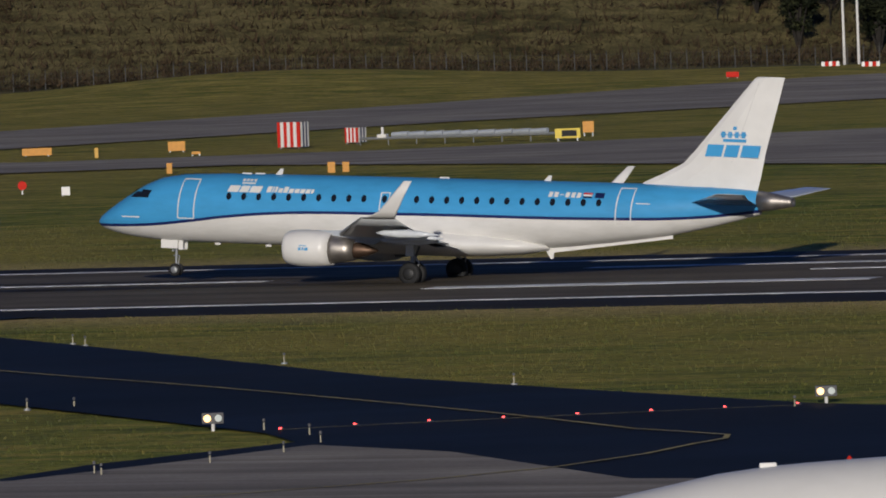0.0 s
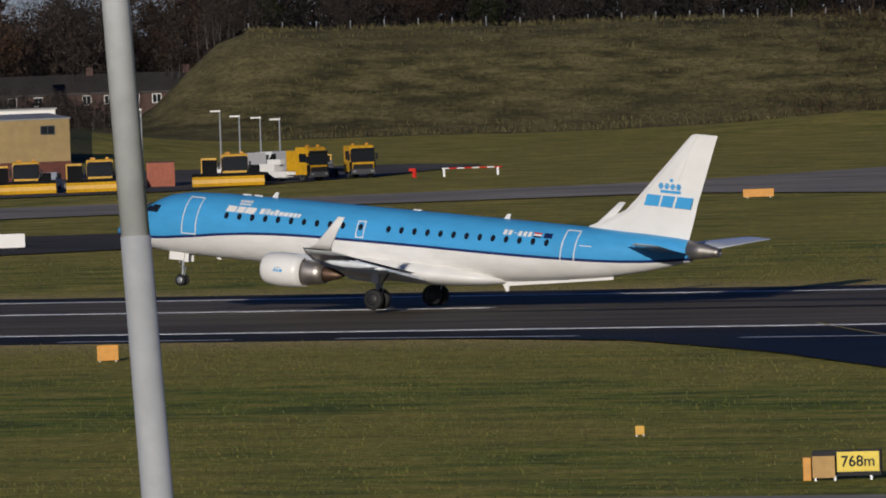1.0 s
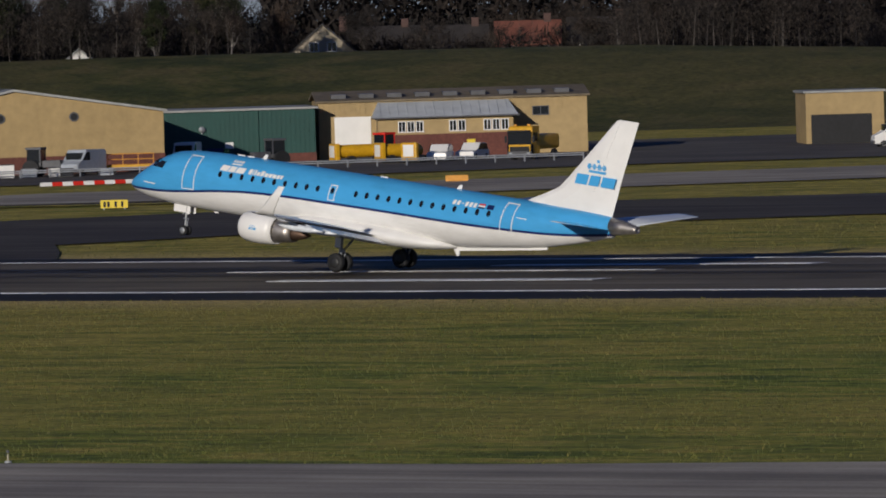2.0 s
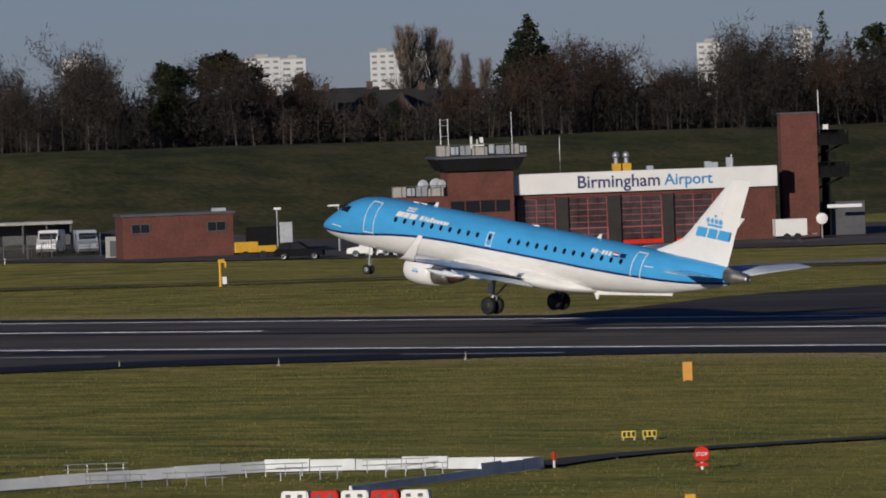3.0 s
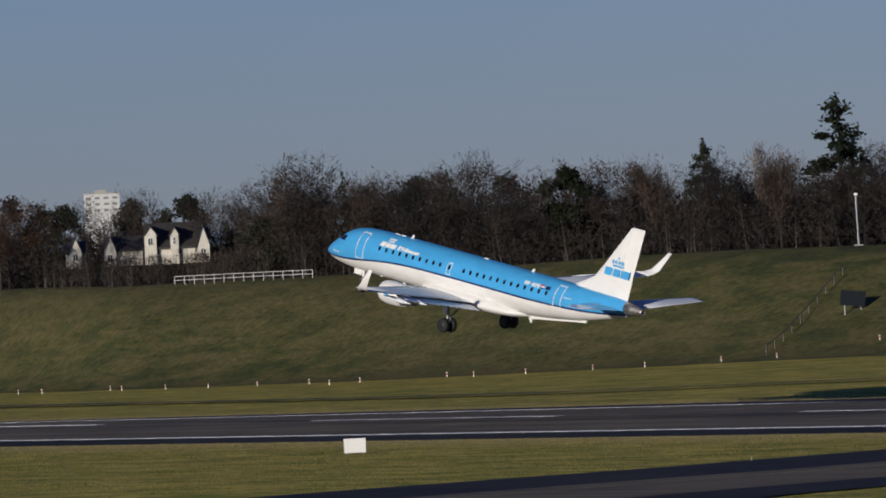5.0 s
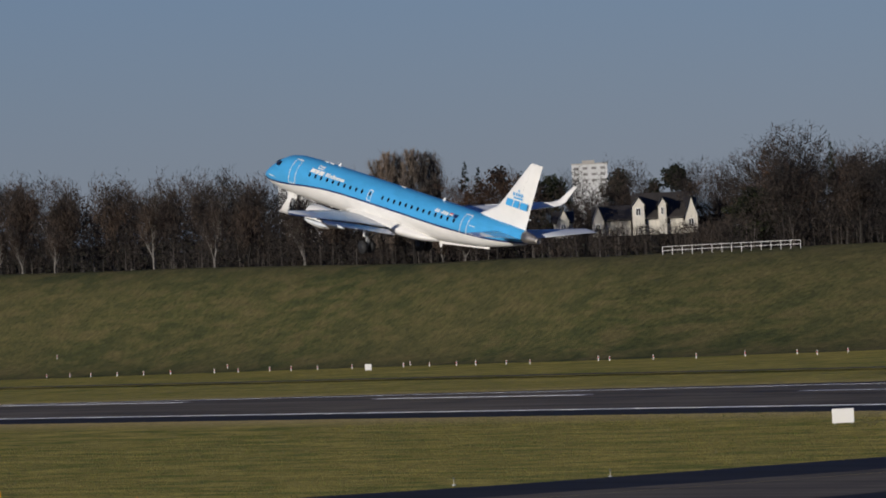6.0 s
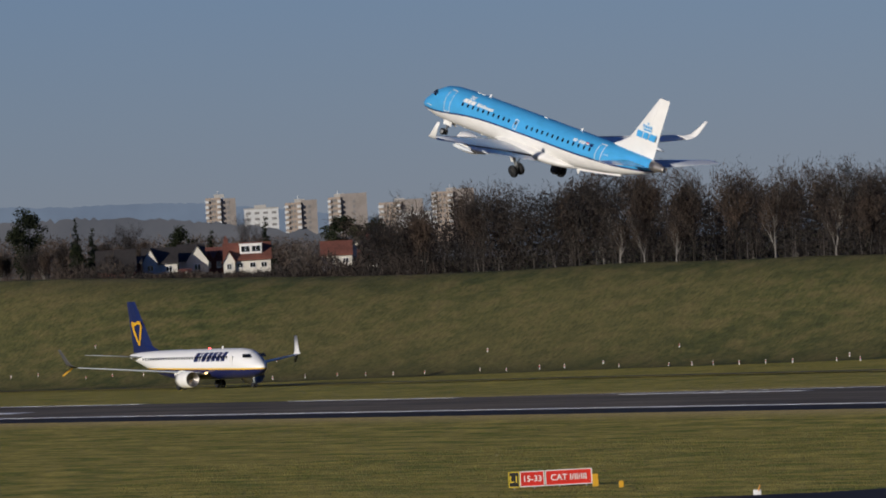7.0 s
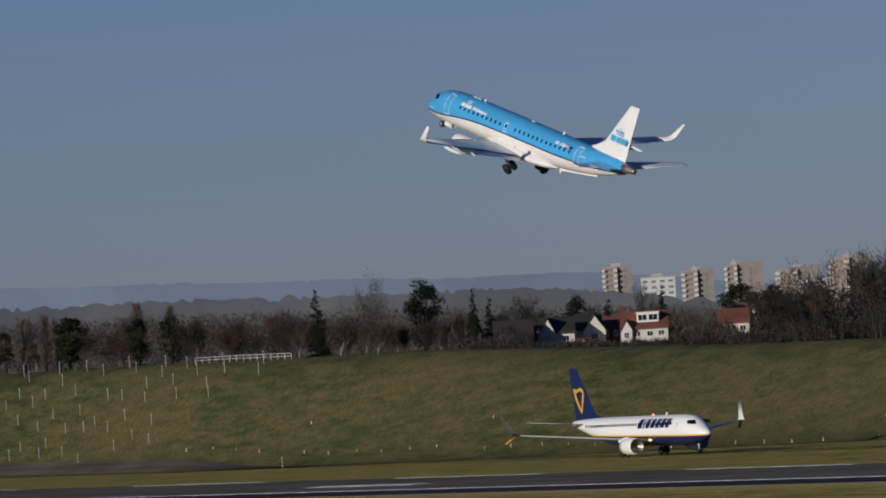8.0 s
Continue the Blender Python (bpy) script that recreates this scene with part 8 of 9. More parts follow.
def localiser():
    t = thing("aerial_array", pose(-302.6, 711, land(-302.6, 711)), "long low grey aerial array on short posts", "aerial")
    n = 8
    for k in range(n):
        x, y = 19.5 * k / (n - 1), -3.6 * k / (n - 1)
        part("post", tube(bmesh.new(), (x, y, 0), (x, y, 0.6), 0.05, n=6), M_STEEL, t)
    part("beam", tube(bmesh.new(), (0, 0, 0.55), (19.5, -3.6, 0.62), 0.12, n=8), M_STEEL, t)
    for k in range(9):
        x, y = 4 + 1.7 * k, -(4 + 1.7 * k) * 0.185
        part("aerial_cover", tube(bmesh.new(), (x - 0.8, y + 0.15, 0.85), (x + 0.8, y - 0.15, 0.9), 0.2, 0.22, n=10), M_GREY, t)
    part("mast_unit", B((1.8, 2.6, -0.6, 0, 0.6, 0.9), (2.1, 2.3, -0.4, -0.2, 0.9, 1.5), bevel=0.03), M_WHITE, t)


localiser()
EAST_BOARDS = (
    (25.07, 776, 2.5, 0.62, 0.12, M_ORANGE, "wide orange sign back on short legs"),
    (24.2, 773, 1.45, 0.8, 0.12, M_ORANGE, "orange sign back on short legs"),
    (24.7, 763, 0.32, 0.85, 0.0, M_YELLOW, "slim yellow marker post"),
    (24.08, 756, 0.75, 0.22, 0.15, M_ORANGE, "small low orange sign"),
    (24.25, 697, 0.42, 0.8, 0.0, M_ORANGE, "slim orange marker box"),
    (23.24, 680, 0.55, 0.8, 0.0, M_ORANGE, "orange marker box beside the taxiway"),
    (23.15, 681, 0.5, 0.75, 0.0, M_ORANGE, "orange marker box beside the taxiway"),
    (24.9, 642, 0.6, 0.6, 0.05, M_WHITE, "white marker board beside the taxiway"),
    (28.46, 720, 2.4, 0.62, 0.12, M_ORANGE, "wide orange sign back on short legs"),
    (32.55, 428.7, 1.0, 0.72, 0.06, M_ORANGE, "orange sign back beside the runway"),
    (29.25, 337.6, 0.34, 0.34, 0.06, M_YELLOW, "small yellow marker box in the grass"),
    (37.12, 765, 1.9, 0.5, 0.12, M_ORANGE, "orange sign back beside the yard"),
    (38.01, 688, 0.6, 0.35, 0.2, M_ORANGE, "small orange sign on a grass island"),
)
WEST_BOARDS = (
    (42.61, 472.7, 0.5, 0.95, 0.05, M_ORANGE, "upright orange marker board"),
    (42.62, 340.6, 0.4, 0.3, 0.04, M_YELLOW, "small yellow marker box"),
    (33.2, 645, 3.6, 1.0, 0.05, M_WHITE, "wide white board beyond the runway"),
    (47.33, 674, 1.0, 1.0, 0.05, M_WHITE, "white equipment box beyond the runway"),
    (49.54, 926, 0.9, 0.75, 0.1, M_WHITE, "small white board at the bank's foot"),
    (56.5, 1066, 0.75, 0.7, 0.15, M_WHITE, "small white board at the bank's foot"),
    (53.56, 607.8, 1.45, 0.95, 0.08, M_WHITE, "white sign board beside the runway"),
    (58.84, 538, 0.28, 0.4, 0.0, M_YELLOW, "small yellow box beside the sign"),
    (59.0, 543, 0.35, 0.75, 0.0, M_YELLOW, "yellow end box of the sign"),
    (21.63, 776, 0.95, 0.95, 0.3, M_ORANGE, "square orange sign on a post"),
    (20.72, 1013, 1.4, 0.6, 0.1, M_RED, "red sign with small white letters far off"),
    (33.05, 1000, 0.4, 0.6, 0.0, M_ORANGE, "small orange marker by the store"),
)
for p, r, w, h, z, mt, lb in EAST_BOARDS + WEST_BOARDS:
    t = board("marker_board", spot(p, r), w, h, z, mt, lb, "marker")
# yellow direction sign, seen end on
t = board("direction_sign", spot(21.76, 759), 2.1, 0.8, 0.25, M_SIGNYEL, "yellow direction sign with dark marks")
part("mark_panel", B((-0.5, 0.75, -0.03, 0, 0.4, 0.9)), M_BLACK, t)
t = board("direction_sign", spot(39.26, 705), 2.1, 0.62, 0.12, M_SIGNYEL, "yellow direction sign with dark marks")
for x in (-0.75, -0.45, 0.1, 0.6):
    part("mark_bar", B((x - 0.08, x + 0.1, -0.03, 0, 0.2, 0.62)), M_BLACK, t)
# small yellow lettered plates seen from behind the stop sign
for p in (42.99, 42.86):
    t = board("plate_sign", spot(p, 400), 0.62, 0.3, 0.12, M_SIGNYEL, "small yellow plate with dark marks in the grass")
    for x in (-0.2, 0.0, 0.2):
        part("mark_bar", B((x - 0.06, x + 0.06, -0.03, 0, 0.17, 0.37)), M_BLACK, t)
# stop signs
for p, r in ((42.54, 368.6), (25.17, 651)):
    t = thing("stop_sign", spot(p, r), "round red and white stop sign on a post", "sign")
    part("post", B((-0.05, 0.05, 0.03, 0.1, 0, 0.5)), M_WHITE, t)
    bm = bmesh.new()
    turned(bm, [(-0.03, 0.32), (0.0, 0.34), (0.03, 0.32)], axis="Y", c=(0, 0, 0.62), n=8)
    f_ = part("face", bm, M_RED, t)
    if r < 500:
        letters("STOP", 0.2, M_WHITE, f_, pose(0, -0.045, 0.62) @ FACE)
        part("base_plate", B((-0.25, 0.25, -0.02, 0.02, 0.14, 0.26)), M_RED, t)


def guidance_signs():
    # distance board, then the holding position sign
    t = thing("distance_sign", spot(27.95, 303, turn=-6), "black sign with a yellow 768m panel on legs", "sign")
    part("housing", B((-1.25, 1.05, 0, 0.3, 0.12, 0.98), bevel=0.02), M_BLACK, t)
    y = part("yellow_panel", B((-0.42, 0.98, -0.03, 0, 0.27, 0.93)), M_SIGNYEL, t)
    letters("768m", 0.5, M_BLACK, y, pose(0.28, -0.045, 0.6) @ FACE)
    part("end_box", B((-1.55, -1.27, -0.1, 0.3, 0.0, 0.78), bevel=0.03), M_ORANGE, t)
    part("orange_panel", B((-1.2, -0.46, -0.35, -0.25, 0.1, 0.82)), paint("faded orange panel", (0.5, 0.3, 0.1), 0.7), t)
    for x in (-1.15, -0.5, 0.7):
        part("leg", B((x, x + 0.07, -0.3, 0.1, -0.1, 0.15)), M_STEEL, t)
    t = thing("holding_sign", spot(27.42, 305, turn=-6), "holding position sign, black G and red 15-33 panels", "sign")
    a = part("black_panel", B((-1.42, -0.63, 0, 0.3, 0.1, 1.0), bevel=0.02), M_BLACK, t)
    b = part("red_panel", B((-0.62, 1.42, 0, 0.3, 0.1, 1.0), bevel=0.02), M_RED, t)
    letters("G", 0.62, M_SIGNYEL, a, pose(-1.0, -0.03, 0.55) @ FACE)
    letters("15-33", 0.66, M_WHITE, b, pose(0.4, -0.03, 0.55) @ FACE)
    for x in (-1.2, -0.2, 1.1):
        part("leg", B((x, x + 0.07, 0.05, 0.2, -0.1, 0.1)), M_STEEL, t)
    t = thing("category_sign", spot(59.28, 545), "holding sign, black L1 and red category panels", "sign")
    a = part("black_panel", B((-2.48, -1.82, 0, 0.3, 0.12, 1.05), bevel=0.02), M_BLACK, t)
    b = part("red_panel", B((-1.8, -0.35, 0, 0.3, 0.12, 1.05), bevel=0.02), M_RED, t)
    c = part("category_panel", B((-0.3, 2.48, 0, 0.3, 0.12, 1.05), bevel=0.02), M_RED, t)
    for pp, x0, x1 in ((a, -2.48, -1.82), (b, -1.8, -0.35), (c, -0.3, 2.48)):
        part("rim", B((x0, x1, -0.03, -0.01, 0.12, 0.17), (x0, x1, -0.03, -0.01, 1.0, 1.05), (x0, x0 + 0.05, -0.03, -0.01, 0.12, 1.05), (x1 - 0.05, x1, -0.03, -0.01, 0.12, 1.05)), M_WHITE if pp is not a else M_SIGNYEL, pp)
    letters("L1", 0.55, M_SIGNYEL, a, pose(-2.15, -0.03, 0.58) @ FACE)
    letters("15-33", 0.5, M_WHITE, b, pose(-1.07, -0.03, 0.58) @ FACE)
    letters("CAT I/II/III", 0.5, M_WHITE, c, pose(1.1, -0.03, 0.58) @ FACE)
    for x in (-2.2, -1.0, 0.5, 2.1):
        part("leg", B((x, x + 0.07, 0.05, 0.2, -0.1, 0.12)), M_STEEL, t)


guidance_signs()
M_LAMP_ON = glow("lit amber lamp", (1.0, 0.62, 0.25), 2.6)
M_LAMP_OFF = glow("pale lamp lens", (0.5, 0.55, 0.52), 0.12)
M_RED_ON = glow("lit red lamp", (1.0, 0.06, 0.06), 7.0)
for p, r in ((24.04, 314.6), (20.21, 317.6)):
    t = thing("guard_light", spot(p, r), "twin-lamp runway guard light on a white post", "light")
    part("post", tube(bmesh.new(), (0, 0.1, -0.05), (0, 0.1, 0.28), 0.06, n=10), M_WHITE, t)
    h_ = part("housing", B((-0.38, 0.38, 0, 0.25, 0.26, 0.64), bevel=0.03), M_DARKGREY, t)
    for x, mt in ((-0.19, M_LAMP_ON), (0.19, M_LAMP_OFF)):
        part("lamp", turned(bmesh.new(), [(-0.03, 0.02), (-0.03, 0.12), (0.02, 0.13)], axis="Y", c=(x, 0, 0.45), n=16), mt, h_)
STOPBAR = thing("stop_bar_light", pose(-125, 285.9, 0.05), "small red stop bar light set in the taxiway", "light", "stop bar lights")
part("fitting", turned(bmesh.new(), [(0, 0.12), (0.04, 0.1), (0.07, 0.05)], axis="Z", n=12), M_DARKGREY, STOPBAR)
part("lamp", B((-0.045, 0.045, -0.09, -0.03, 0.03, 0.08), bevel=0.01), M_RED_ON, STOPBAR)
for k in range(1, 8):
    copy_thing(STOPBAR, pose(-125 + 2.16 * k, 285.9 + 1.4 * k, 0.08))
# elevated edge lights: a short stake with a cap
M_STAKE = paint("dull cream paint", (0.42, 0.38, 0.28), 0.7)
STAKE = thing("edge_light", spot(24.9, 335), "short white edge light stake with a dark cap", "light", "edge lights")
part("stake", tube(bmesh.new(), (0, 0, -0.05), (0, 0, 0.26), 0.03, n=8), M_STAKE, STAKE)
part("cap", tube(bmesh.new(), (0, 0, 0.3), (0, 0, 0.4), 0.055, n=8), M_DARKGREY, STAKE)
part("foot", tube(bmesh.new(), (0, 0, -0.05), (0, 0, 0.02), 0.13, n=10), M_STEEL, STAKE)
for x, y in ((-142.4, 302.7), (-163, 352.5), (-145.7, 333.8), (-128, 314.4), (-109.9, 295.4), (-121.7, 263.5), (-119.7, 268), (-119.3, 273), (-122.7, 283), (-120.4, 278.6), (-125.9, 286.5), (-174.5, 337.5), (-159, 322), (-178.5, 369), (-164.5, 354.5), (-127, 259.6), (-121, 262.5), (-134, 259),
             (-384, 344.5), (-387, 358.6), (-381.5, 366.5), (-370, 368), (-362, 375), (-432, 371), (-425, 343), (-378, 315), (-430, 290), (-426, 298), (-207.3, 247.3), (-212.2, 247)):
    copy_thing(STAKE, pose(x, y, land(x, y) + 0.06))
# slim stakes along the bank's foot
POST = thing("marker_stake", spot(53.7, 985), "thin white marker stake at the bank's foot", "marker", "marker stakes along the bank")
part("stake", tube(bmesh.new(), (0, 0, -0.1), (0, 0, 0.55), 0.06, n=6), M_WHITE, POST)
part("band", tube(bmesh.new(), (0, 0, 0.3), (0, 0, 0.42), 0.066, n=6), M_RED, POST)
for k in range(78):
    x = -640 - 8.9 * k + RNG.uniform(-0.6, 0.6)
    y = lerp_table(((0, 603), (736, 600), (790, 592), (851, 591), (941, 613), (1056, 637), (1105, 641), (1231, 645), (1395, 648)), -x, 1) + (5 if k % 7 == 3 else 0) + RNG.uniform(-0.8, 0.8)
    copy_thing(POST, pose(x, y, land(x, y)))


def cable_mast(m, h, label, lean=0.0):
    t = thing("lamp_post", m, label, "lamp post", "lamp posts")
    part("column", tube(bmesh.new(), (0, 0, 0), (lean, 0, h), 0.12, 0.07, 10), M_STEEL, t)
    part("lamp_head", B((-1.0 + lean, 0.1 + lean, -0.15, 0.15, h, h + 0.18), bevel=0.04), M_WHITE, t)


for p, r, h in ((31.8, 960, 5.6), (31.68, 960, 5.0), (31.55, 958, 4.8), (31.43, 955, 4.6), (32.29, 965, 6.0), (44.75, 866, 4.3)):
    cable_mast(spot(p, r), h, "grey lamp post with a flat white lantern")
t = thing("lamp_post", spot(50.36, 1000), "tall slim pale pole on the bank's crest", "pole")
part("column", tube(bmesh.new(), (0, 0, -0.5), (-0.1, 0, 5.6), 0.12, 0.1, 10), M_STEEL, t)
part("head", B((-0.3, 0.1, -0.12, 0.12, 5.5, 5.75)), M_WHITE, t)
part("foot", B((-0.5, 0.5, -0.5, 0.5, -0.5, 0.15)), M_CONC, t)
for p in (20.02, 19.93):
    t = thing("mast", spot(p, 1130), "tall white lattice mast", "mast")
    part("column", tube(bmesh.new(), (0, 0, 0), (0, 0, 12), 0.18, 0.14, 8), M_WHITE, t)
# the near lamp column, a sleeve joint half way up
t = thing("lamp_column", pose(*[0, 0, 0]), "grey tapered steel lamp column in the foreground", "lamp column")
PB, PT = Vector((-50 * math.sin(radians(31.53)), 50 * math.cos(radians(31.53)), 0)), Vector((-50 * math.sin(radians(32.52)), 50 * math.cos(radians(32.52)), 18))
way = (PT - PB)
t.matrix_basis = Matrix.Translation(PB)
part("lower_column", tube(bmesh.new(), (0, 0, 0), way * (14.94 / 18), 0.12, 0.083, 28), M_POLE, t, smooth=True)
part("upper_column", tube(bmesh.new(), way * (14.94 / 18), way, 0.079, 0.072, 28), M_POLE, t, smooth=True)
part("base_plate", B((-0.25, 0.25, -0.25, 0.25, 0, 0.05)), M_STEEL, t)


M_FENCE = paint("weathered grey steel", (0.085, 0.085, 0.082), 0.7, 0.2, vary=0.2)


def perimeter_fence():
    t = thing("perimeter_fence", pose(0, 0, 0), "grey mesh perimeter fence with cranked posts", "fence")
    line = [(27.1, 1122), (26.3, 1136), (25.2, 1140), (24.0, 1138), (22.5, 1133), (20.7, 1128), (19.0, 1122), (17.0, 1115)]
    pts = []
    for (p0, r0), (p1, r1) in zip(line, line[1:]):
        n = max(1, int(abs(p1 - p0) * 20 / 1.95))
        pts += [(p0 + (p1 - p0) * k / n, r0 + (r1 - r0) * k / n) for k in range(n)]
    me = None
    prev = None
    mesh_bm = bmesh.new()
    for p, r in pts:
        a = radians(p)
        x, y = -r * math.sin(a), r * math.cos(a)
        z = land(x, y)
        if me is None:
            o = part("fence_post", tube(tube(bmesh.new(), (0, 0, -0.2), (0, 0, 2.2), 0.07, n=6), (0, 0, 2.2), (0, -0.35, 2.6), 0.05, n=6), M_FENCE, t)
            me = o
            o.matrix_basis = pose(x, y, z, 0, 0, p)
        else:
            again(me, pose(x, y, z, 0, 0, p), t)
        if prev:
            A, Bv = Vector(prev), Vector((x, y, z))
            for k in range(5):
                q = A.lerp(Bv, k / 5)
                tube(mesh_bm, q + Vector((0, 0, 0.1)), q + Vector((0, 0, 2.15)), 0.012, n=3, caps=False)
            for h in (0.15, 0.8, 1.5, 2.15):
                tube(mesh_bm, A + Vector((0, 0, h)), Bv + Vector((0, 0, h)), 0.014, n=3, caps=False)
        prev = (x, y, z)
    part("wire_mesh", mesh_bm, M_FENCE, t)
    # post and wire fence along the rough bank's crest
    t = thing("crest_fence", pose(0, 0, 0), "post and wire fence on the bank's crest", "fence")
    for k in range(70):
        p = 17 + 14.6 * k / 69
        a = radians(p)
        r = 1188 + (27 - p) * 2 if p < 29 else 1186
        x, y = -r * math.sin(a), r * math.cos(a)
        if k == 0:
            o = part("fence_post", B((-0.06, 0.06, -0.06, 0.06, -0.2, 1.1)), M_STEEL, t)
            o.matrix_basis = pose(x, y, land(x, y))
        else:
            again(o, pose(x, y, land(x, y)), t)
    # rails on the grass bank
    for p0, p1, r in ((53.77, 54.63, 1072), (63.3, 63.9, 1425)):
        t = thing("rail_fence", pose(0, 0, 0), "low white tubular rail fence on the crest", "fence")
        bm = bmesh.new()
        last = None
        for k in range(15):
            p = p0 + (p1 - p0) * k / 14
            a = radians(p)
            r = lerp_table(BANK, p, 3) - 1
            x, y = -r * math.sin(a), r * math.cos(a)
            z = land(x, y)
            tube(bm, (x, y, z - 0.1), (x, y, z + 0.9), 0.035, n=5)
            if last:
                for h in (0.45, 0.9):
                    tube(bm, (last[0], last[1], last[2] + h), (x, y, z + h), 0.03, n=5)
            last = (x, y, z)
        part("rails", bm, M_WHITE, t)


perimeter_fence()


def yard_barrier():
    t = thing("barrier", pose(0, 0, 0), "long low red and white water-filled barrier", "barrier")
    for a, b, n in (((-510, 614), (-500, 633.5), 22), ((-500, 633.5), (-494.5, 634.6), 6)):
        for k in range(n):
            u, v = k / n, (k + 1) / n
            p, q = Vector((a[0] + (b[0] - a[0]) * u, a[1] + (b[1] - a[1]) * u, 0)), Vector((a[0] + (b[0] - a[0]) * v, a[1] + (b[1] - a[1]) * v, 0))
            w = (q - p).normalized()
            s = Vector((-w.y, w.x, 0)) * 0.2
            bm = bmesh.new()
            loft(bm, [[o - s * 1.2, o + s * 1.2, o + s * 0.6 + Vector((0, 0, 0.34)), o - s * 0.6 + Vector((0, 0, 0.34))] for o in (p, q)])
            part("barrier_unit", bm, M_RED if k % 2 else M_WHITE, t)
    t = thing("guard_rail", pose(0, 0, 0), "grey steel guard rail along the yard", "guard rail")
    A, C = Vector((-545, 632, 0)), Vector((-500, 680, 0))
    for k in range(25):
        p = A.lerp(C, k / 24)
        part("post", B((p.x - 0.06, p.x + 0.06, p.y - 0.06, p.y + 0.06, 0, 0.75)), M_STEEL, t)
    bm = bmesh.new()
    for z in (0.5, 0.68):
        tube(bm, A + Vector((0, 0, z)), C + Vector((0, 0, z)), 0.06, n=6)
    part("beam", bm, M_STEEL, t)


yard_barrier()


def works_site():
    """White screened works area with trestles and red and white blocks beside the taxiway."""
    t = thing("site_screen", pose(0, 0, 0), "white plastic screen fence round a works area", "fence")
    for line in ([(-257.5, 271), (-264, 269.5), (-269.5, 267), (-270.3, 260), (-270.8, 253), (-273, 240)], [(-257.5, 271), (-254.5, 263), (-251, 253.3)]):
        pts = []
        for (x0, y0), (x1, y1) in zip(line, line[1:]):
            n = max(1, int(math.hypot(x1 - x0, y1 - y0) / 2.0))
            pts += [(x0 + (x1 - x0) * k / n, y0 + (y1 - y0) * k / n) for k in range(n)]
        pts.append(line[-1])
        for (x0, y0), (x1, y1) in zip(pts, pts[1:]):
            bm = bmesh.new()
            d = Vector((x1 - x0, y1 - y0, 0)).normalized()
            s = Vector((-d.y, d.x, 0)) * 0.05
            p, q = Vector((x0, y0, 0.02)), Vector((x1, y1, 0.02))
            h = RNG.uniform(0.44, 0.52) if y1 > 264 or x1 < -262 else 0.3
            loft(bm, [[o - s * 2, o + s * 2, o + s + Vector((0, 0, h)), o - s + Vector((0, 0, h))] for o in (p + d * 0.02, q - d * 0.02)])
            part("screen_panel", bm, M_PLASTIC, t)
    t = thing("marker_post", pose(-257.2, 271.4, 0), "red and white marker post at the screen's corner", "marker")
    part("post", tube(bmesh.new(), (0, 0, 0.3), (0, 0, 0.66), 0.07, n=8), M_RED, t)
    part("foot", tube(bmesh.new(), (0, 0, 0), (0, 0, 0.3), 0.05, n=8), M_WHITE, t)
    TR = thing("trestle", pose(-262, 262, 0, 0, 0, 40), "grey tubular steel trestle in the works area", "trestle", "steel trestles")
    bm = bmesh.new()
    for x in (-1.1, -0.3, 0.5, 1.2):
        tube(bm, (x, 0, 0), (x, 0, 0.52), 0.02, n=6)
    for z in (0.3, 0.52):
        tube(bm, (-1.3, 0, z), (1.4, 0, z), 0.02, n=6)
    part("rail_frame", bm, M_STEEL, TR)
    for x, y, a in ((-264.5, 258, 30), (-266, 264, 50), (-259, 265, 40), (-263, 268, 45), (-267, 256, 20), (-276, 263.5, 45), (-287.5, 263.2, 47), (-291, 263.3, 47), (-296, 263, 48)):
        copy_thing(TR, pose(x, y, 0, 0, 0, a))
    for k in range(5):
        bl = thing("barrier_block", pose(-244.4 - 1.22 * k, 250.2 - 0.4 * k, 0, 0, 0, 20), "red plastic barrier block" + " on the works edge" if k % 2 else "white plastic barrier block on the works edge", "barrier", "barrier blocks")
        bm = bmesh.new()
        slab(bm, [(-0.6, 0), (0.6, 0), (0.55, 0.4), (-0.55, 0.4)], -0.18, 0.18)
        bmesh.ops.bevel(bm, geom=bm.edges[:], offset=0.05, segments=2, affect="EDGES")
        part("block", bm, M_RED if k % 2 else M_WHITE, bl)
        for x in (-0.25, 0.25):
            part("slot", B((x - 0.1, x + 0.1, -0.2, -0.17, 0.14, 0.27)), M_DARKGREY, bl)
    t = thing("red_drum", pose(-283.2, 263.6, 0, 0, 0, 40), "orange-red plastic tank beside the trestles", "tank")
    bm = bmesh.new()
    turned(bm, [(0, 0.4), (0.06, 0.44), (0.48, 0.44), (0.56, 0.38), (0.6, 0.1)], axis="Z", n=16)
    part("tank", bm, M_RED, t)
    part("mark", B((-0.1, 0.1, -0.46, -0.42, 0.14, 0.44)), M_BLACK, t)


M_PLASTIC = paint("white site plastic", (0.72, 0.73, 0.74), 0.6, vary=0.15, grain=1.0)
works_site()


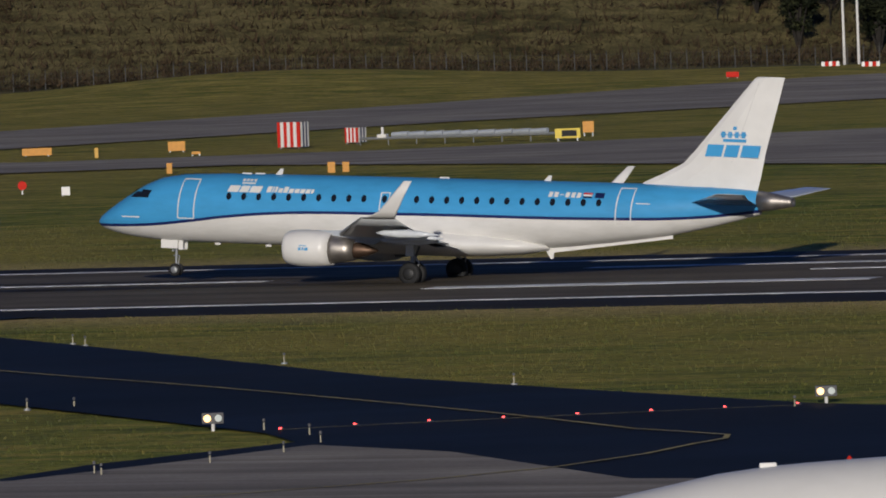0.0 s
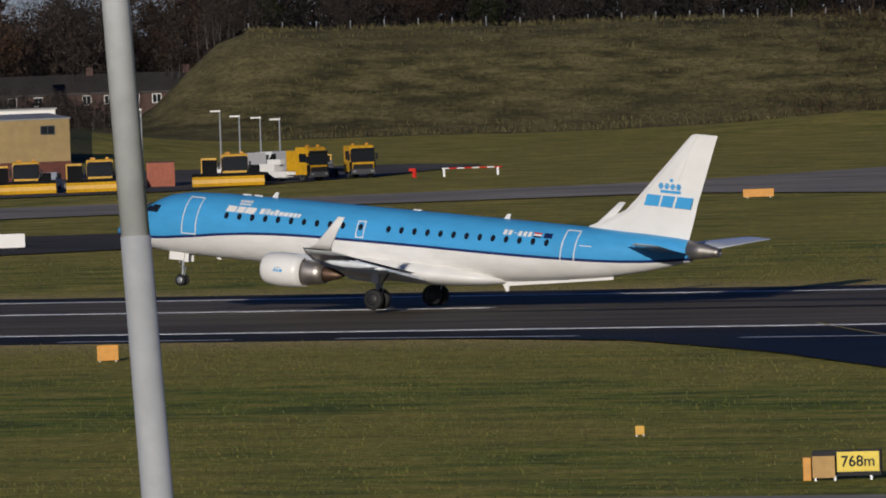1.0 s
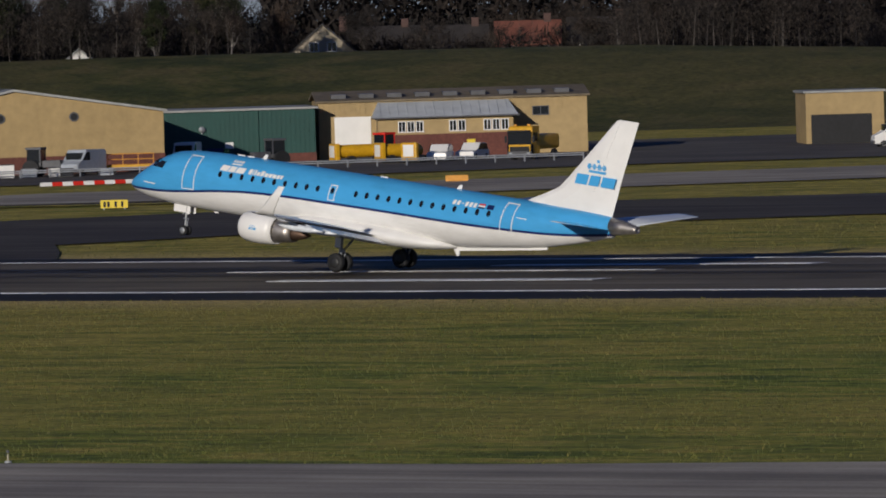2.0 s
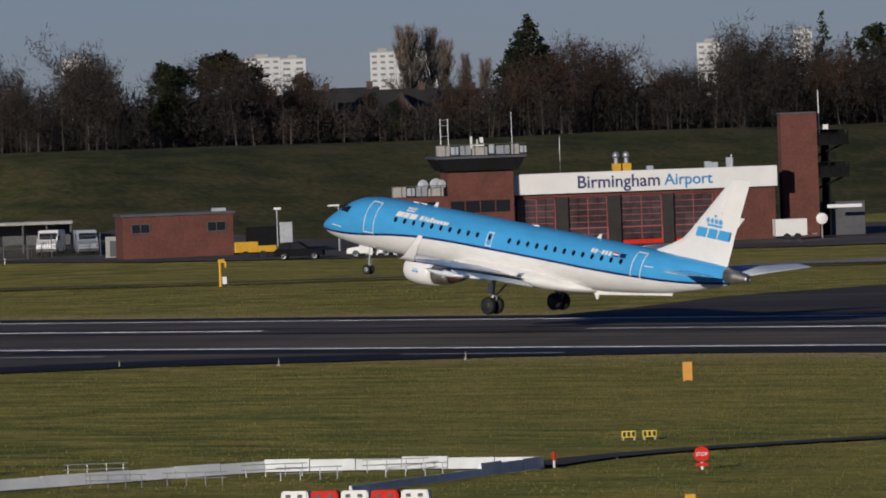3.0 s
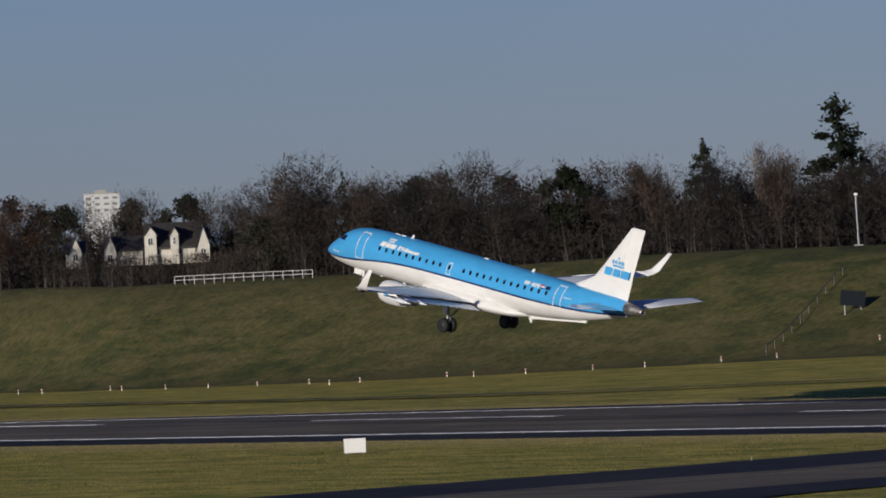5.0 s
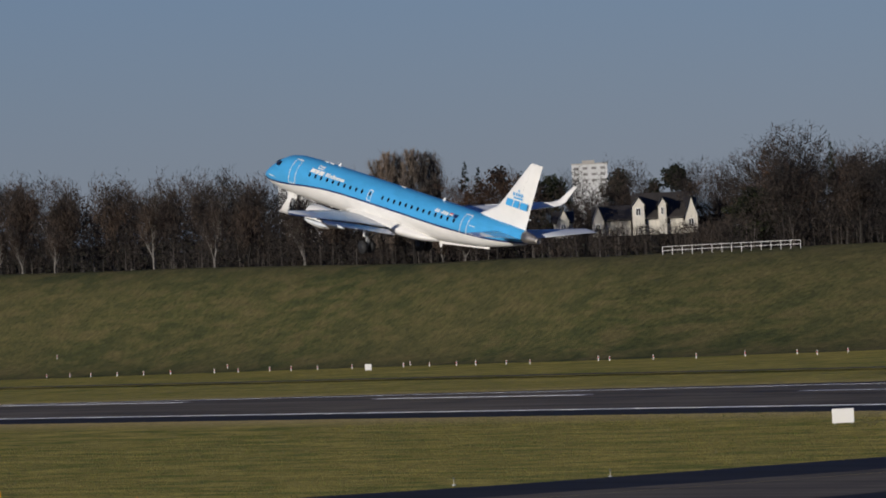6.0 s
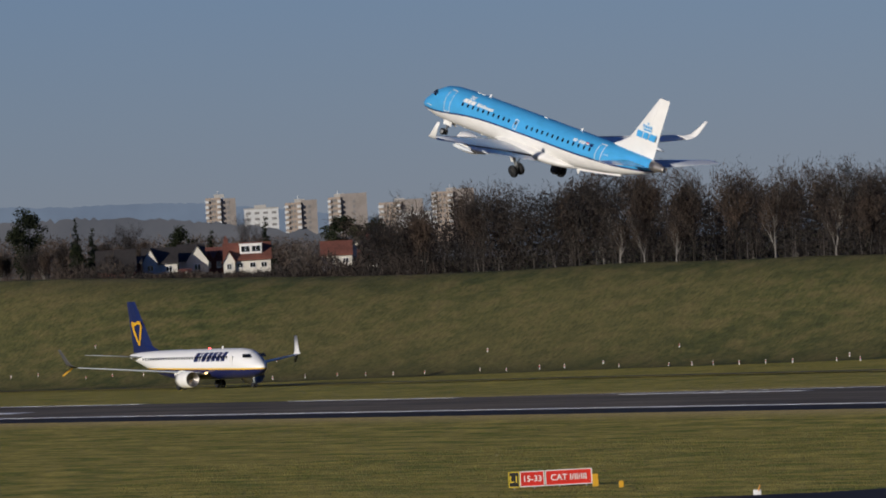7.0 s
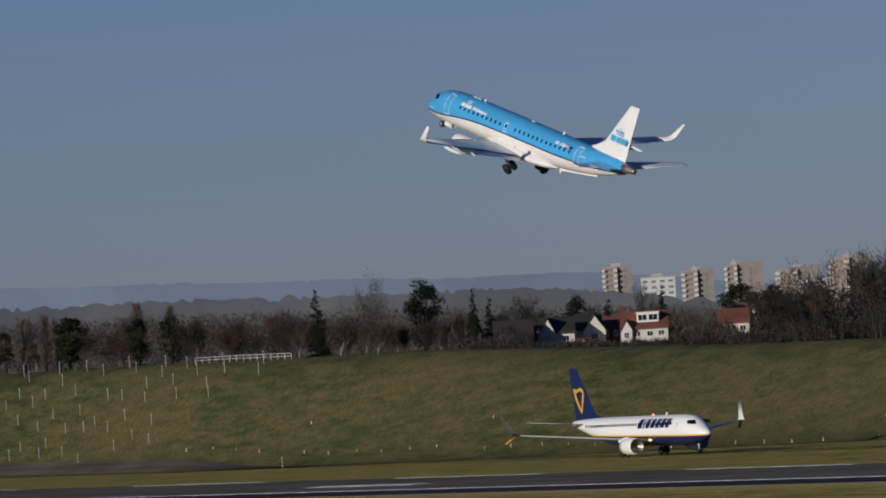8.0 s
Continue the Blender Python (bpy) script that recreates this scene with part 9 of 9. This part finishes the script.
def windsock_box():
    t = thing("navaid_mast", spot(45.5, 733), "short yellow mast with instruments and a white box", "mast")
    part("mast", tube(bmesh.new(), (0, 0, 0), (0.0, 0, 1.9), 0.12, n=8), M_YELLOW, t)
    part("instrument", B((-0.15, 0.35, -0.1, 0.1, 1.9, 2.2), (0.35, 0.5, -0.1, 0.1, 1.5, 2.0)), M_YELLOW, t)
    part("white_box", B((0.15, 0.5, -0.15, 0.15, 0.2, 0.8), bevel=0.02), M_WHITE, t)
    t = thing("solar_panel", spot(50.42, 962), "dark tilted panel on a frame on the bank", "panel")
    bm = bmesh.new()
    slab(bm, [(-1.3, 0.9), (1.3, 0.6), (1.5, 2.2), (-1.1, 2.5)], 0, 0.15)
    part("panel", bm, M_GLASS, t)
    part("frame", tube(tube(bmesh.new(), (-0.8, 0.2, -0.3), (-0.8, 0.1, 1.0), 0.06, n=6), (0.9, 0.2, -0.3), (0.9, 0.1, 1.0), 0.06, n=6), M_STEEL, t)
    t = thing("bank_stair", pose(0, 0, 0), "dark metal stair rail running down the bank", "stair")
    bm = bmesh.new()
    last = None
    for k in range(10):
        u = k / 9
        a = radians(50.97 - 0.5 * u)
        r = 955 + 22 * u
        x, y = -r * math.sin(a), r * math.cos(a)
        z = land(x, y)
        tube(bm, (x, y, z), (x, y, z + 1.0), 0.05, n=5)
        if last:
            tube(bm, last, (x, y, z + 1.0), 0.05, n=5)
        last = (x, y, z + 1.0)
    part("handrail", bm, M_DARKGREY, t)
    # approach light stakes on the bank in the west
    AP = thing("approach_light", spot(63.4, 1418), "slim grey approach light stake on the bank", "light", "approach lights")
    part("mast", tube(bmesh.new(), (0, 0, -0.3), (0, 0, 1.7), 0.055, n=6), M_CONC, AP)
    part("lamp", B((-0.1, 0.1, -0.08, 0.08, 1.65, 1.8)), M_CONC, AP)
    for row in range(7):
        for k in range(9 - row // 2):
            p = 65.2 - (0.215 - 0.012 * row) * k - 0.07 * (row % 2)
            r = lerp_table(BANK, p, 3) - 6.5 * row - 3
            copy_thing(AP, spot(p + RNG.uniform(-0.05, 0.05), r + RNG.uniform(-2, 2)))
    t = thing("cross_barrier", spot(30.24, 855), "low red and white horizontal barrier pole", "barrier")
    for k in range(8):
        part("pole_segment", tube(bmesh.new(), (-2.8 + 0.7 * k, 0, 0.75), (-2.1 + 0.7 * k, 0, 0.75), 0.07, n=8), M_RED if k % 2 else M_WHITE, t)
    for x in (-2.6, 2.4):
        part("support", B((x - 0.1, x + 0.1, -0.2, 0.2, 0, 0.75)), M_STEEL, t)
    t = thing("red_marker", spot(30.6, 856), "small red and white fire hydrant marker", "marker")
    part("post", tube(bmesh.new(), (0, 0, 0), (0, 0, 0.8), 0.2, n=10), M_RED, t)
    part("arm", B((-0.5, 0.1, -0.1, 0.1, 0.6, 0.85)), M_RED, t)
    for p, r, lb in ((20.11, 1056, "white"), (19.86, 1050, "red")):
        t = thing("far_barrier", spot(p, r), "small red and white barrier by the fence", "barrier")
        for k in range(5):
            part("barrier_unit", B((-1.0 + 0.42 * k, -0.6 + 0.42 * k, 0, 0.4, 0, 0.55), bevel=0.03), M_RED if k % 2 else M_WHITE, t)
    for p, r in ((58.0, 509), (59.2, 500)):
        t = thing("ground_fitting", spot(p, r), "small white and orange ground fitting", "fitting")
        part("box", B((-0.2, 0.25, 0, 0.3, 0, 0.35), bevel=0.03), M_WHITE, t)
        part("stub", tube(bmesh.new(), (0.1, 0, 0.3), (0.2, 0, 0.6), 0.05, n=8), M_ORANGE, t)


windsock_box()


def parked_roof():
    """The white back of an airliner that stands close by."""
    t = thing("parked_airliner", spot(20.35, 186, 0.0, 3), "white rounded fuselage back of a parked airliner", "airplane")
    bm = bmesh.new()
    rings = []
    for x, top, bot in ((-7.4, 3.0, 2.8), (-7.1, 3.5, 2.4), (-6.2, 4.1, 2.0), (-5.0, 4.62, 1.75), (-4.1, 4.9, 1.66), (-3.0, 5.1, 1.6), (-1.8, 5.33, 1.58), (-0.8, 5.44, 1.57), (0, 5.49, 1.57), (1.5, 5.55, 1.57), (3, 5.58, 1.57), (26, 5.6, 1.57), (34, 5.4, 3.6)):
        r, zc = (top - bot) / 2, (top + bot) / 2
        rings.append([(x, min(r, 1.95) * math.sin(a), zc + r * math.cos(a)) for a in [2 * math.pi * k / 48 for k in range(48)]])
    part("fuselage", loft(bm, rings), M_WHITE, t, smooth=True)
    part("blade_antenna", B((-0.95, -0.6, -0.05, 0.05, 5.4, 5.52), bevel=0.02), M_WHITE, t)
    part("beacon", turned(bmesh.new(), [(0, 0.06), (0.06, 0.05), (0.1, 0.02)], axis="Z", c=(0.9, 0.3, 5.48), n=12), M_RED, t)
    part("nose_leg", tube(bmesh.new(), (-3, 0, 0), (-3, 0, 1.8), 0.12, n=10), M_STEEL, t)
    for y in (-2.5, 2.5):
        part("main_leg", tube(bmesh.new(), (10, y, 0), (10, y * 0.6, 1.8), 0.15, n=10), M_STEEL, t)


parked_roof()


def meadow():
    """Coarse winter grass standing over the turf near the runway: too many tufts to count."""
    n = 230000
    x = RNG.uniform(-560, -60, n)
    y = RNG.uniform(236, 389, n)
    far = RNG.uniform(0, 1, n) < 0.22
    y = np.where(far, RNG.uniform(444, 520, n), y)
    pan = np.degrees(np.arctan2(-x, y))
    keep = (pan > 19.5) & (pan < 62) & (np.sin(x * 0.21 + np.sin(y * 0.13) * 2) + np.sin(y * 0.37 + x * 0.05) + RNG.normal(size=n) > -0.9)
    x, y = x[keep], y[keep]
    inside = np.zeros(len(x), dtype=bool)
    for outline in PAVED:
        hit = np.zeros(len(x), dtype=bool)
        for (x0, y0), (x1, y1) in zip(outline, outline[1:] + outline[:1]):
            if y0 != y1:
                hit ^= ((y0 > y) != (y1 > y)) & (x < (x1 - x0) * (y - y0) / (y1 - y0) + x0)
        inside |= hit
    x, y = x[~inside], y[~inside]
    way = RNG.normal(size=(len(x), 3)) * 0.45 + np.array([0, 0, 1.0])
    way /= np.linalg.norm(way, axis=1)[:, None]
    V, F = slivers(np.stack([x, y, -0.06 - 1.25 * np.clip((-520 - x) / 320, 0, 1) * np.clip((y - 411.56) / 30, 0, 1)], axis=1), way, RNG.uniform(0.06, 0.15, len(x)), RNG.uniform(0.03, 0.1, len(x)))
    m, nt, b = nodes_of("standing grass blades")
    g = nt.nodes.new("ShaderNodeNewGeometry")
    patch = noise_of(nt, coords(nt), 0.07, 4)
    col = ramp_of(nt, g.outputs["Random Per Island"], [(0.0, (0.06, 0.08, 0.018)), (0.5, (0.1, 0.11, 0.027)), (1.0, (0.17, 0.145, 0.045))])
    col = mix_of(nt, 1.0, col, ramp_of(nt, patch, [(0.35, (0.7, 0.8, 0.7)), (0.65, (1.25, 1.1, 1.0))]), "MULTIPLY")
    nt.links.new(col, b.inputs["Base Color"])
    b.inputs["Roughness"].default_value, b.inputs["Specular IOR Level"].default_value = 0.9, 0.1
    stuff("grass_tufts", (V, F), m, "coarse green and tan winter grass tufts", "grass")


meadow()


# ---- the second airliner, rolling on the taxiway at the foot of the bank; nose to -x in its own space
def second_jet():
    m0 = spot(61.12, 1208, None, 117.4)
    t = thing("taxiing_airliner", m0, "white and dark blue airliner with yellow trim, taxiing", "airplane")
    mt, nt, b = nodes_of("white over navy livery")
    tc = nt.nodes.new("ShaderNodeTexCoord")
    sp = nt.nodes.new("ShaderNodeSeparateXYZ")
    nt.links.new(tc.outputs["Object"], sp.inputs[0])
    r = nt.nodes.new("ShaderNodeValToRGB")
    r.color_ramp.interpolation = "CONSTANT"
    r.color_ramp.elements.new(0.5)
    mr = nt.nodes.new("ShaderNodeMapRange")
    mr.inputs["From Max"].default_value = 6.0
    # the navy belly rises towards the tail
    k = nt.nodes.new("ShaderNodeMath")
    k.operation, k.inputs[1].default_value, k.inputs[2].default_value = "MULTIPLY_ADD", -0.012, 0.0
    nt.links.new(sp.outputs["X"], k.inputs[0])
    ad = nt.nodes.new("ShaderNodeMath")
    ad.operation = "ADD"
    nt.links.new(sp.outputs["Z"], ad.inputs[0])
    nt.links.new(k.outputs[0], ad.inputs[1])
    nt.links.new(ad.outputs[0], mr.inputs["Value"])
    nt.links.new(mr.outputs[0], r.inputs[0])
    for e, (p, c) in zip(r.color_ramp.elements, [(0, (0.012, 0.018, 0.09)), (0.435, (0.75, 0.45, 0.02)), (0.465, (0.78, 0.77, 0.75))]):
        e.position, e.color = p, (*c, 1)
    nt.links.new(r.outputs[0], b.inputs["Base Color"])
    b.inputs["Roughness"].default_value = 0.35
    tab = ((0, 2.75, 2.65, 0.05), (0.4, 3.15, 2.2, 0.5), (1.2, 3.6, 1.8, 0.98), (2.4, 4.35, 1.5, 1.45), (4, 5.05, 1.32, 1.78), (6, 5.25, 1.25, 1.88), (10, 5.27, 1.25, 1.88), (24, 5.27, 1.25, 1.88), (28, 5.25, 1.7, 1.75), (32, 5.2, 2.6, 1.35), (36, 5.05, 3.6, 0.75), (38.5, 4.85, 4.2, 0.3))
    bm = bmesh.new()
    rings = []
    for i in range(78):
        x = 38.5 * i / 77
        top, bot, w = (lerp_table(tab, x, q) for q in (1, 2, 3))
        rings.append([(x - 17.5, w * math.sin(a), (top + bot) / 2 + (top - bot) / 2 * math.cos(a)) for a in [2 * math.pi * j / 32 for j in range(32)]])
    part("fuselage", loft(bm, rings), mt, t, "white above, dark blue belly, yellow line", smooth=True)

    def sec(le, te, z, th, y):
        return [(x + XM - 17.5, yy, zz) for x, yy, zz in foil(le, te, z, th, y)]
    for s in (-1, 1):
        bm = bmesh.new()
        loft(bm, [sec(12.6, 20.2, 2.0, 0.85, 1.6 * s), sec(15.6, 20.4, 2.5, 0.55, 5.6 * s), sec(21.4, 23.4, 3.75, 0.2, 16.6 * s)])
        w = part("wing", bm, M_GREY, t, smooth=True)
        bm = bmesh.new()
        loft(bm, [sec(21.4, 23.4, 3.75, 0.2, 16.6 * s), sec(22.6, 24.0, 4.2, 0.14, 17.1 * s), sec(24.2, 25.0, 6.2, 0.08, 17.7 * s)])
        part("winglet", bm, M_WHITE if s < 0 else M_DARKGREY, w, smooth=True)
        bm = bmesh.new()
        loft(bm, [sec(22.4, 23.5, 3.7, 0.14, 16.8 * s), sec(24.2, 24.8, 2.7, 0.07, 17.4 * s)])
        part("lower_winglet", bm, M_DARKGREY if s < 0 else M_YELLOW, w, smooth=True)
        y = 4.85 * s
        bm = bmesh.new()
        turned(bm, [(1.0, 0.85), (0.2, 0.84), (0.0, 0.95), (0.1, 1.04), (0.8, 1.15), (2.2, 1.12), (3.4, 0.9), (3.3, 0.8), (1.0, 0.85)], c=(11.4 - 17.5, y, 1.45), n=28)
        e = part("engine", bm, M_WHITE, t, "white engine nacelle", smooth=True)
        part("intake_lip", turned(bmesh.new(), [(0.0, 0.97), (-0.02, 0.93), (0.1, 0.87)], c=(11.38 - 17.5, y, 1.45), n=28), M_METAL, e, smooth=True)
        part("fan", turned(bmesh.new(), [(0.1, 0.02), (0.2, 0.2), (0.24, 0.84), (0.3, 0.05)], c=(11.4 - 17.5, y, 1.45), n=24), M_BLACK, e, smooth=True)
        part("exhaust", turned(bmesh.new(), [(3.2, 0.6), (4.4, 0.4), (4.4, 0.3)], c=(11.4 - 17.5, y, 1.45), n=20), M_METAL, e, smooth=True)
        part("pylon", slab(bmesh.new(), [(12.2 - 17.5, 2.4), (16.2 - 17.5, 2.0), (16.6 - 17.5, 2.4), (14 - 17.5, 2.7)], y - 0.15, y + 0.15), M_WHITE, e)
        bm = bmesh.new()
        loft(bm, [sec(33.0, 37.2, 4.4, 0.35, 0.5 * s), sec(37.0, 38.8, 5.1, 0.12, 7.1 * s)])
        part("tailplane", bm, M_GREY, t, smooth=True)
        bm = tube(bmesh.new(), (18.6 - 17.5, 2.86 * s, 0.56), (18.4 - 17.5, 2.8 * s, 2.0), 0.13, n=10)
        g = part("main_gear_leg", bm, M_STEEL, t)
        for q in (-0.42, 0.42):
            wheel(g, 18.6 - 17.5, 2.86 * s + q, 0.56, 0.56, 0.4)
        part("landing_light", B((12.9 - 17.5, 13.0 - 17.5, 2.0 * s - 0.2, 2.0 * s + 0.2, 2.0, 2.25)), M_LAMP_ON, t, "lit landing light at the wing root")
        # cabin windows and the airline's mark: plain blocks
        for q in range(33):
            x = 7.2 + 0.76 * q
            z = 4.0
            part("cabin_window", B((x - 17.5, x + 0.24 - 17.5, s * 1.80 - 0.04, s * 1.80 + 0.04, z, z + 0.34)), M_GLASS, t)
        for a, c in ((7.9, 9.0), (9.3, 10.4), (10.7, 11.8), (12.1, 13.2), (13.5, 14.6), (14.9, 15.3), (15.6, 16.8)):
            bm = bmesh.new()
            rows = []
            for q in range(5):
                z = 3.66 + 0.29 * q
                off = 1.89 * math.sqrt(max(0.0, 1 - ((z - 3.26) / 2.01) ** 2)) + 0.03
                rows.append([bm.verts.new((x - 17.5 - 0.05 * q, s * off, z)) for x in (a, c)])
            for lo, hi in zip(rows, rows[1:]):
                bm.faces.new((lo[0], lo[1], hi[1], hi[0]))
            part("brand_block", bm, M_NAVY, t, "dark blue block")
        bm = bmesh.new()
        # a harp-like shape: a curved neck, a pillar and a sounding board
        for outline in ([(35.2, 9.25), (35.9, 9.55), (36.9, 9.3), (38.0, 9.45), (37.9, 8.95), (36.9, 8.85), (36.0, 9.1), (35.4, 8.85)],
                        [(35.2, 9.25), (35.4, 8.85), (35.75, 7.6), (36.05, 6.2), (35.75, 6.1), (35.2, 7.6), (34.95, 8.7)],
                        [(37.9, 8.95), (37.5, 8.0), (36.7, 6.9), (36.05, 6.2), (36.0, 6.7), (36.55, 7.5), (37.1, 8.3), (37.3, 8.9)]):
            bm.faces.new([bm.verts.new((x - 17.5 - 0.3, s * 0.26, z - 0.2)) for x, z in outline])
        part("tail_mark", bm, M_YELLOW, t, "yellow shape on the fin")
        part("door_outline", B((5.6 - 17.5, 6.4 - 17.5, s * 1.83 - 0.03, s * 1.83 + 0.03, 3.0, 4.3)), M_WHITE, t)
    bm = bmesh.new()

    def fs(le, te, z, th):
        return [(x - 17.5, y, z) for x, y in [(le, 0), (le + (te - le) * 0.3, th), (le + (te - le) * 0.7, th * 0.7), (te, 0), (le + (te - le) * 0.7, -th * 0.7), (le + (te - le) * 0.3, -th)]]
    loft(bm, [fs(29.5, 37.8, 5.0, 0.25), fs(32.2, 38.0, 5.9, 0.25), fs(36.8, 39.2, 11.9, 0.12)])
    part("fin", bm, M_NAVY, t, "dark blue swept fin")
    part("windscreen", slab(bmesh.new(), [(2.2 - 17.5, 4.05), (2.9 - 17.5, 4.5), (3.3 - 17.5, 4.45), (3.3 - 17.5, 4.05)], -1.5, 1.5), M_GLASS, t)
    part("nose_gear_leg", tube(bmesh.new(), (3.2 - 17.5, 0, 0.35), (3.2 - 17.5, 0, 1.5), 0.09, n=10), M_STEEL, t)
    for q in (-0.22, 0.22):
        wheel(t, 3.2 - 17.5, q, 0.35, 0.35, 0.22)
    part("beacon", turned(bmesh.new(), [(0, 0.14), (0.12, 0.12), (0.2, 0.03)], axis="Z", c=(-2.0, 0, 5.27), n=12), M_RED_ON, t, "lit red beacon")
    part("blade_antenna", B((-6, -5.6, -0.03, 0.03, 5.2, 5.6)), M_WHITE, t)

    return t


TAXIING = second_jet()


# ---- what moves
# seconds, x, y, z of the wheels' rest point, pitch, yaw
FLIGHT = (
    (0, -170.81, 409.78, -0.09, 3.31, 0.15),
    (0.2, -185.23, 409.91, 0.02, 3.90, 0.16),
    (0.5, -206.98, 410.13, 0.11, 4.50, 0.06),
    (0.8, -228.89, 410.25, 0.16, 5.50, -0.07),
    (1, -243.54, 410.28, 0.26, 6.17, -0.10),
    (1.2, -258.23, 410.42, 0.24, 6.71, -0.11),
    (2.3, -339.96, 411.42, 0.70, 8.69, -0.55),
    (2.5, -354.86, 411.35, 0.92, 9.03, -0.54),
    (3, -392.15, 411.59, 1.53, 9.45, -0.19),
    (3.5, -429.44, 411.65, 2.48, 9.95, 0.32),
    (4, -466.74, 411.73, 3.63, 10.24, 1.14),
    (4.5, -504.12, 411.76, 5.02, 10.98, 2.02),
    (4.7, -519.12, 411.74, 5.76, 11.61, 2.15),
    (5.8, -601.94, 411.47, 10.96, 13.43, 3.31),
    (6, -616.97, 411.40, 12.28, 13.83, 3.42),
    (6.5, -654.60, 411.42, 15.84, 14.44, 4.19),
    (7, -692.26, 411.59, 19.64, 15.04, 4.47),
    (7.5, -730.02, 411.86, 23.83, 15.69, 4.22),
    (8, -767.94, 412.17, 28.70, 16.43, 4.12),
)


def motions():
    # a slight list on the ground; once clear of it a gentle bank
    bank = ((0, 0.7), (1.2, 0.6), (2.4, 0.0), (5.2, 0.0), (5.8, 0.5), (6.5, 1.9), (7.0, 2.2), (8.0, 2.2))
    walk(AIRLINER, [(t, pose(x, y, z, -lerp_table(bank, t, 1), p, w)) for t, x, y, z, p, w in FLIGHT])
    # the second airliner rolls along the taxiway at the bank's foot
    walk(TAXIING, [(t, pose(-1057.7 - 12.5 * (8 - t), 583.5, land(-1057.7 - 12.5 * (8 - t), 583.5) + 0.06, 0, 0, 178.5)) for t in (0, 2, 4, 6, 8)])
    hinge = (4.15 - XM, 0, 1.76)
    walk(NOSE_GEAR, [(0, pose(*hinge)), (5.2, pose(*hinge)), (5.8, pose(*hinge, 0, 14, 0)), (6.5, pose(*hinge, 0, 35, 0)), (7.2, pose(*hinge, 0, 40, 0)), (8.0, pose(*hinge, 0, 72, 0))])

    # the wings bend up as they take the weight
    for w, s in WINGS:
        def bent(a):
            return pose(0, 1.4 * s, 2.1, a * s) @ pose(0, -1.4 * s, -2.1)
        walk(w, [(t, bent(a)) for t, a in ((0, 0.0), (1.2, 0.3), (2.4, 0.7), (3.5, 0.9), (8.0, 0.9))])
    # the main legs extend as the weight comes off them, then fold inwards
    for leg, s in LEGS:
        def folded(a, drop):
            return pose(0, 2.9 * s, 2.4, -a * s) @ pose(0, -2.9 * s, -2.4 + drop)
        walk(leg, [(t, folded(a, d)) for t, a, d in ((0, 0, 0.0), (0.8, 0, -0.02), (1.6, 0, -0.15), (2.4, 0, -0.34), (3.2, 0, -0.4), (5.7, 0, -0.4), (6.5, 14, -0.36), (7.0, 20, -0.34), (7.5, 26, -0.32), (8.0, 35, -0.3))])


motions()
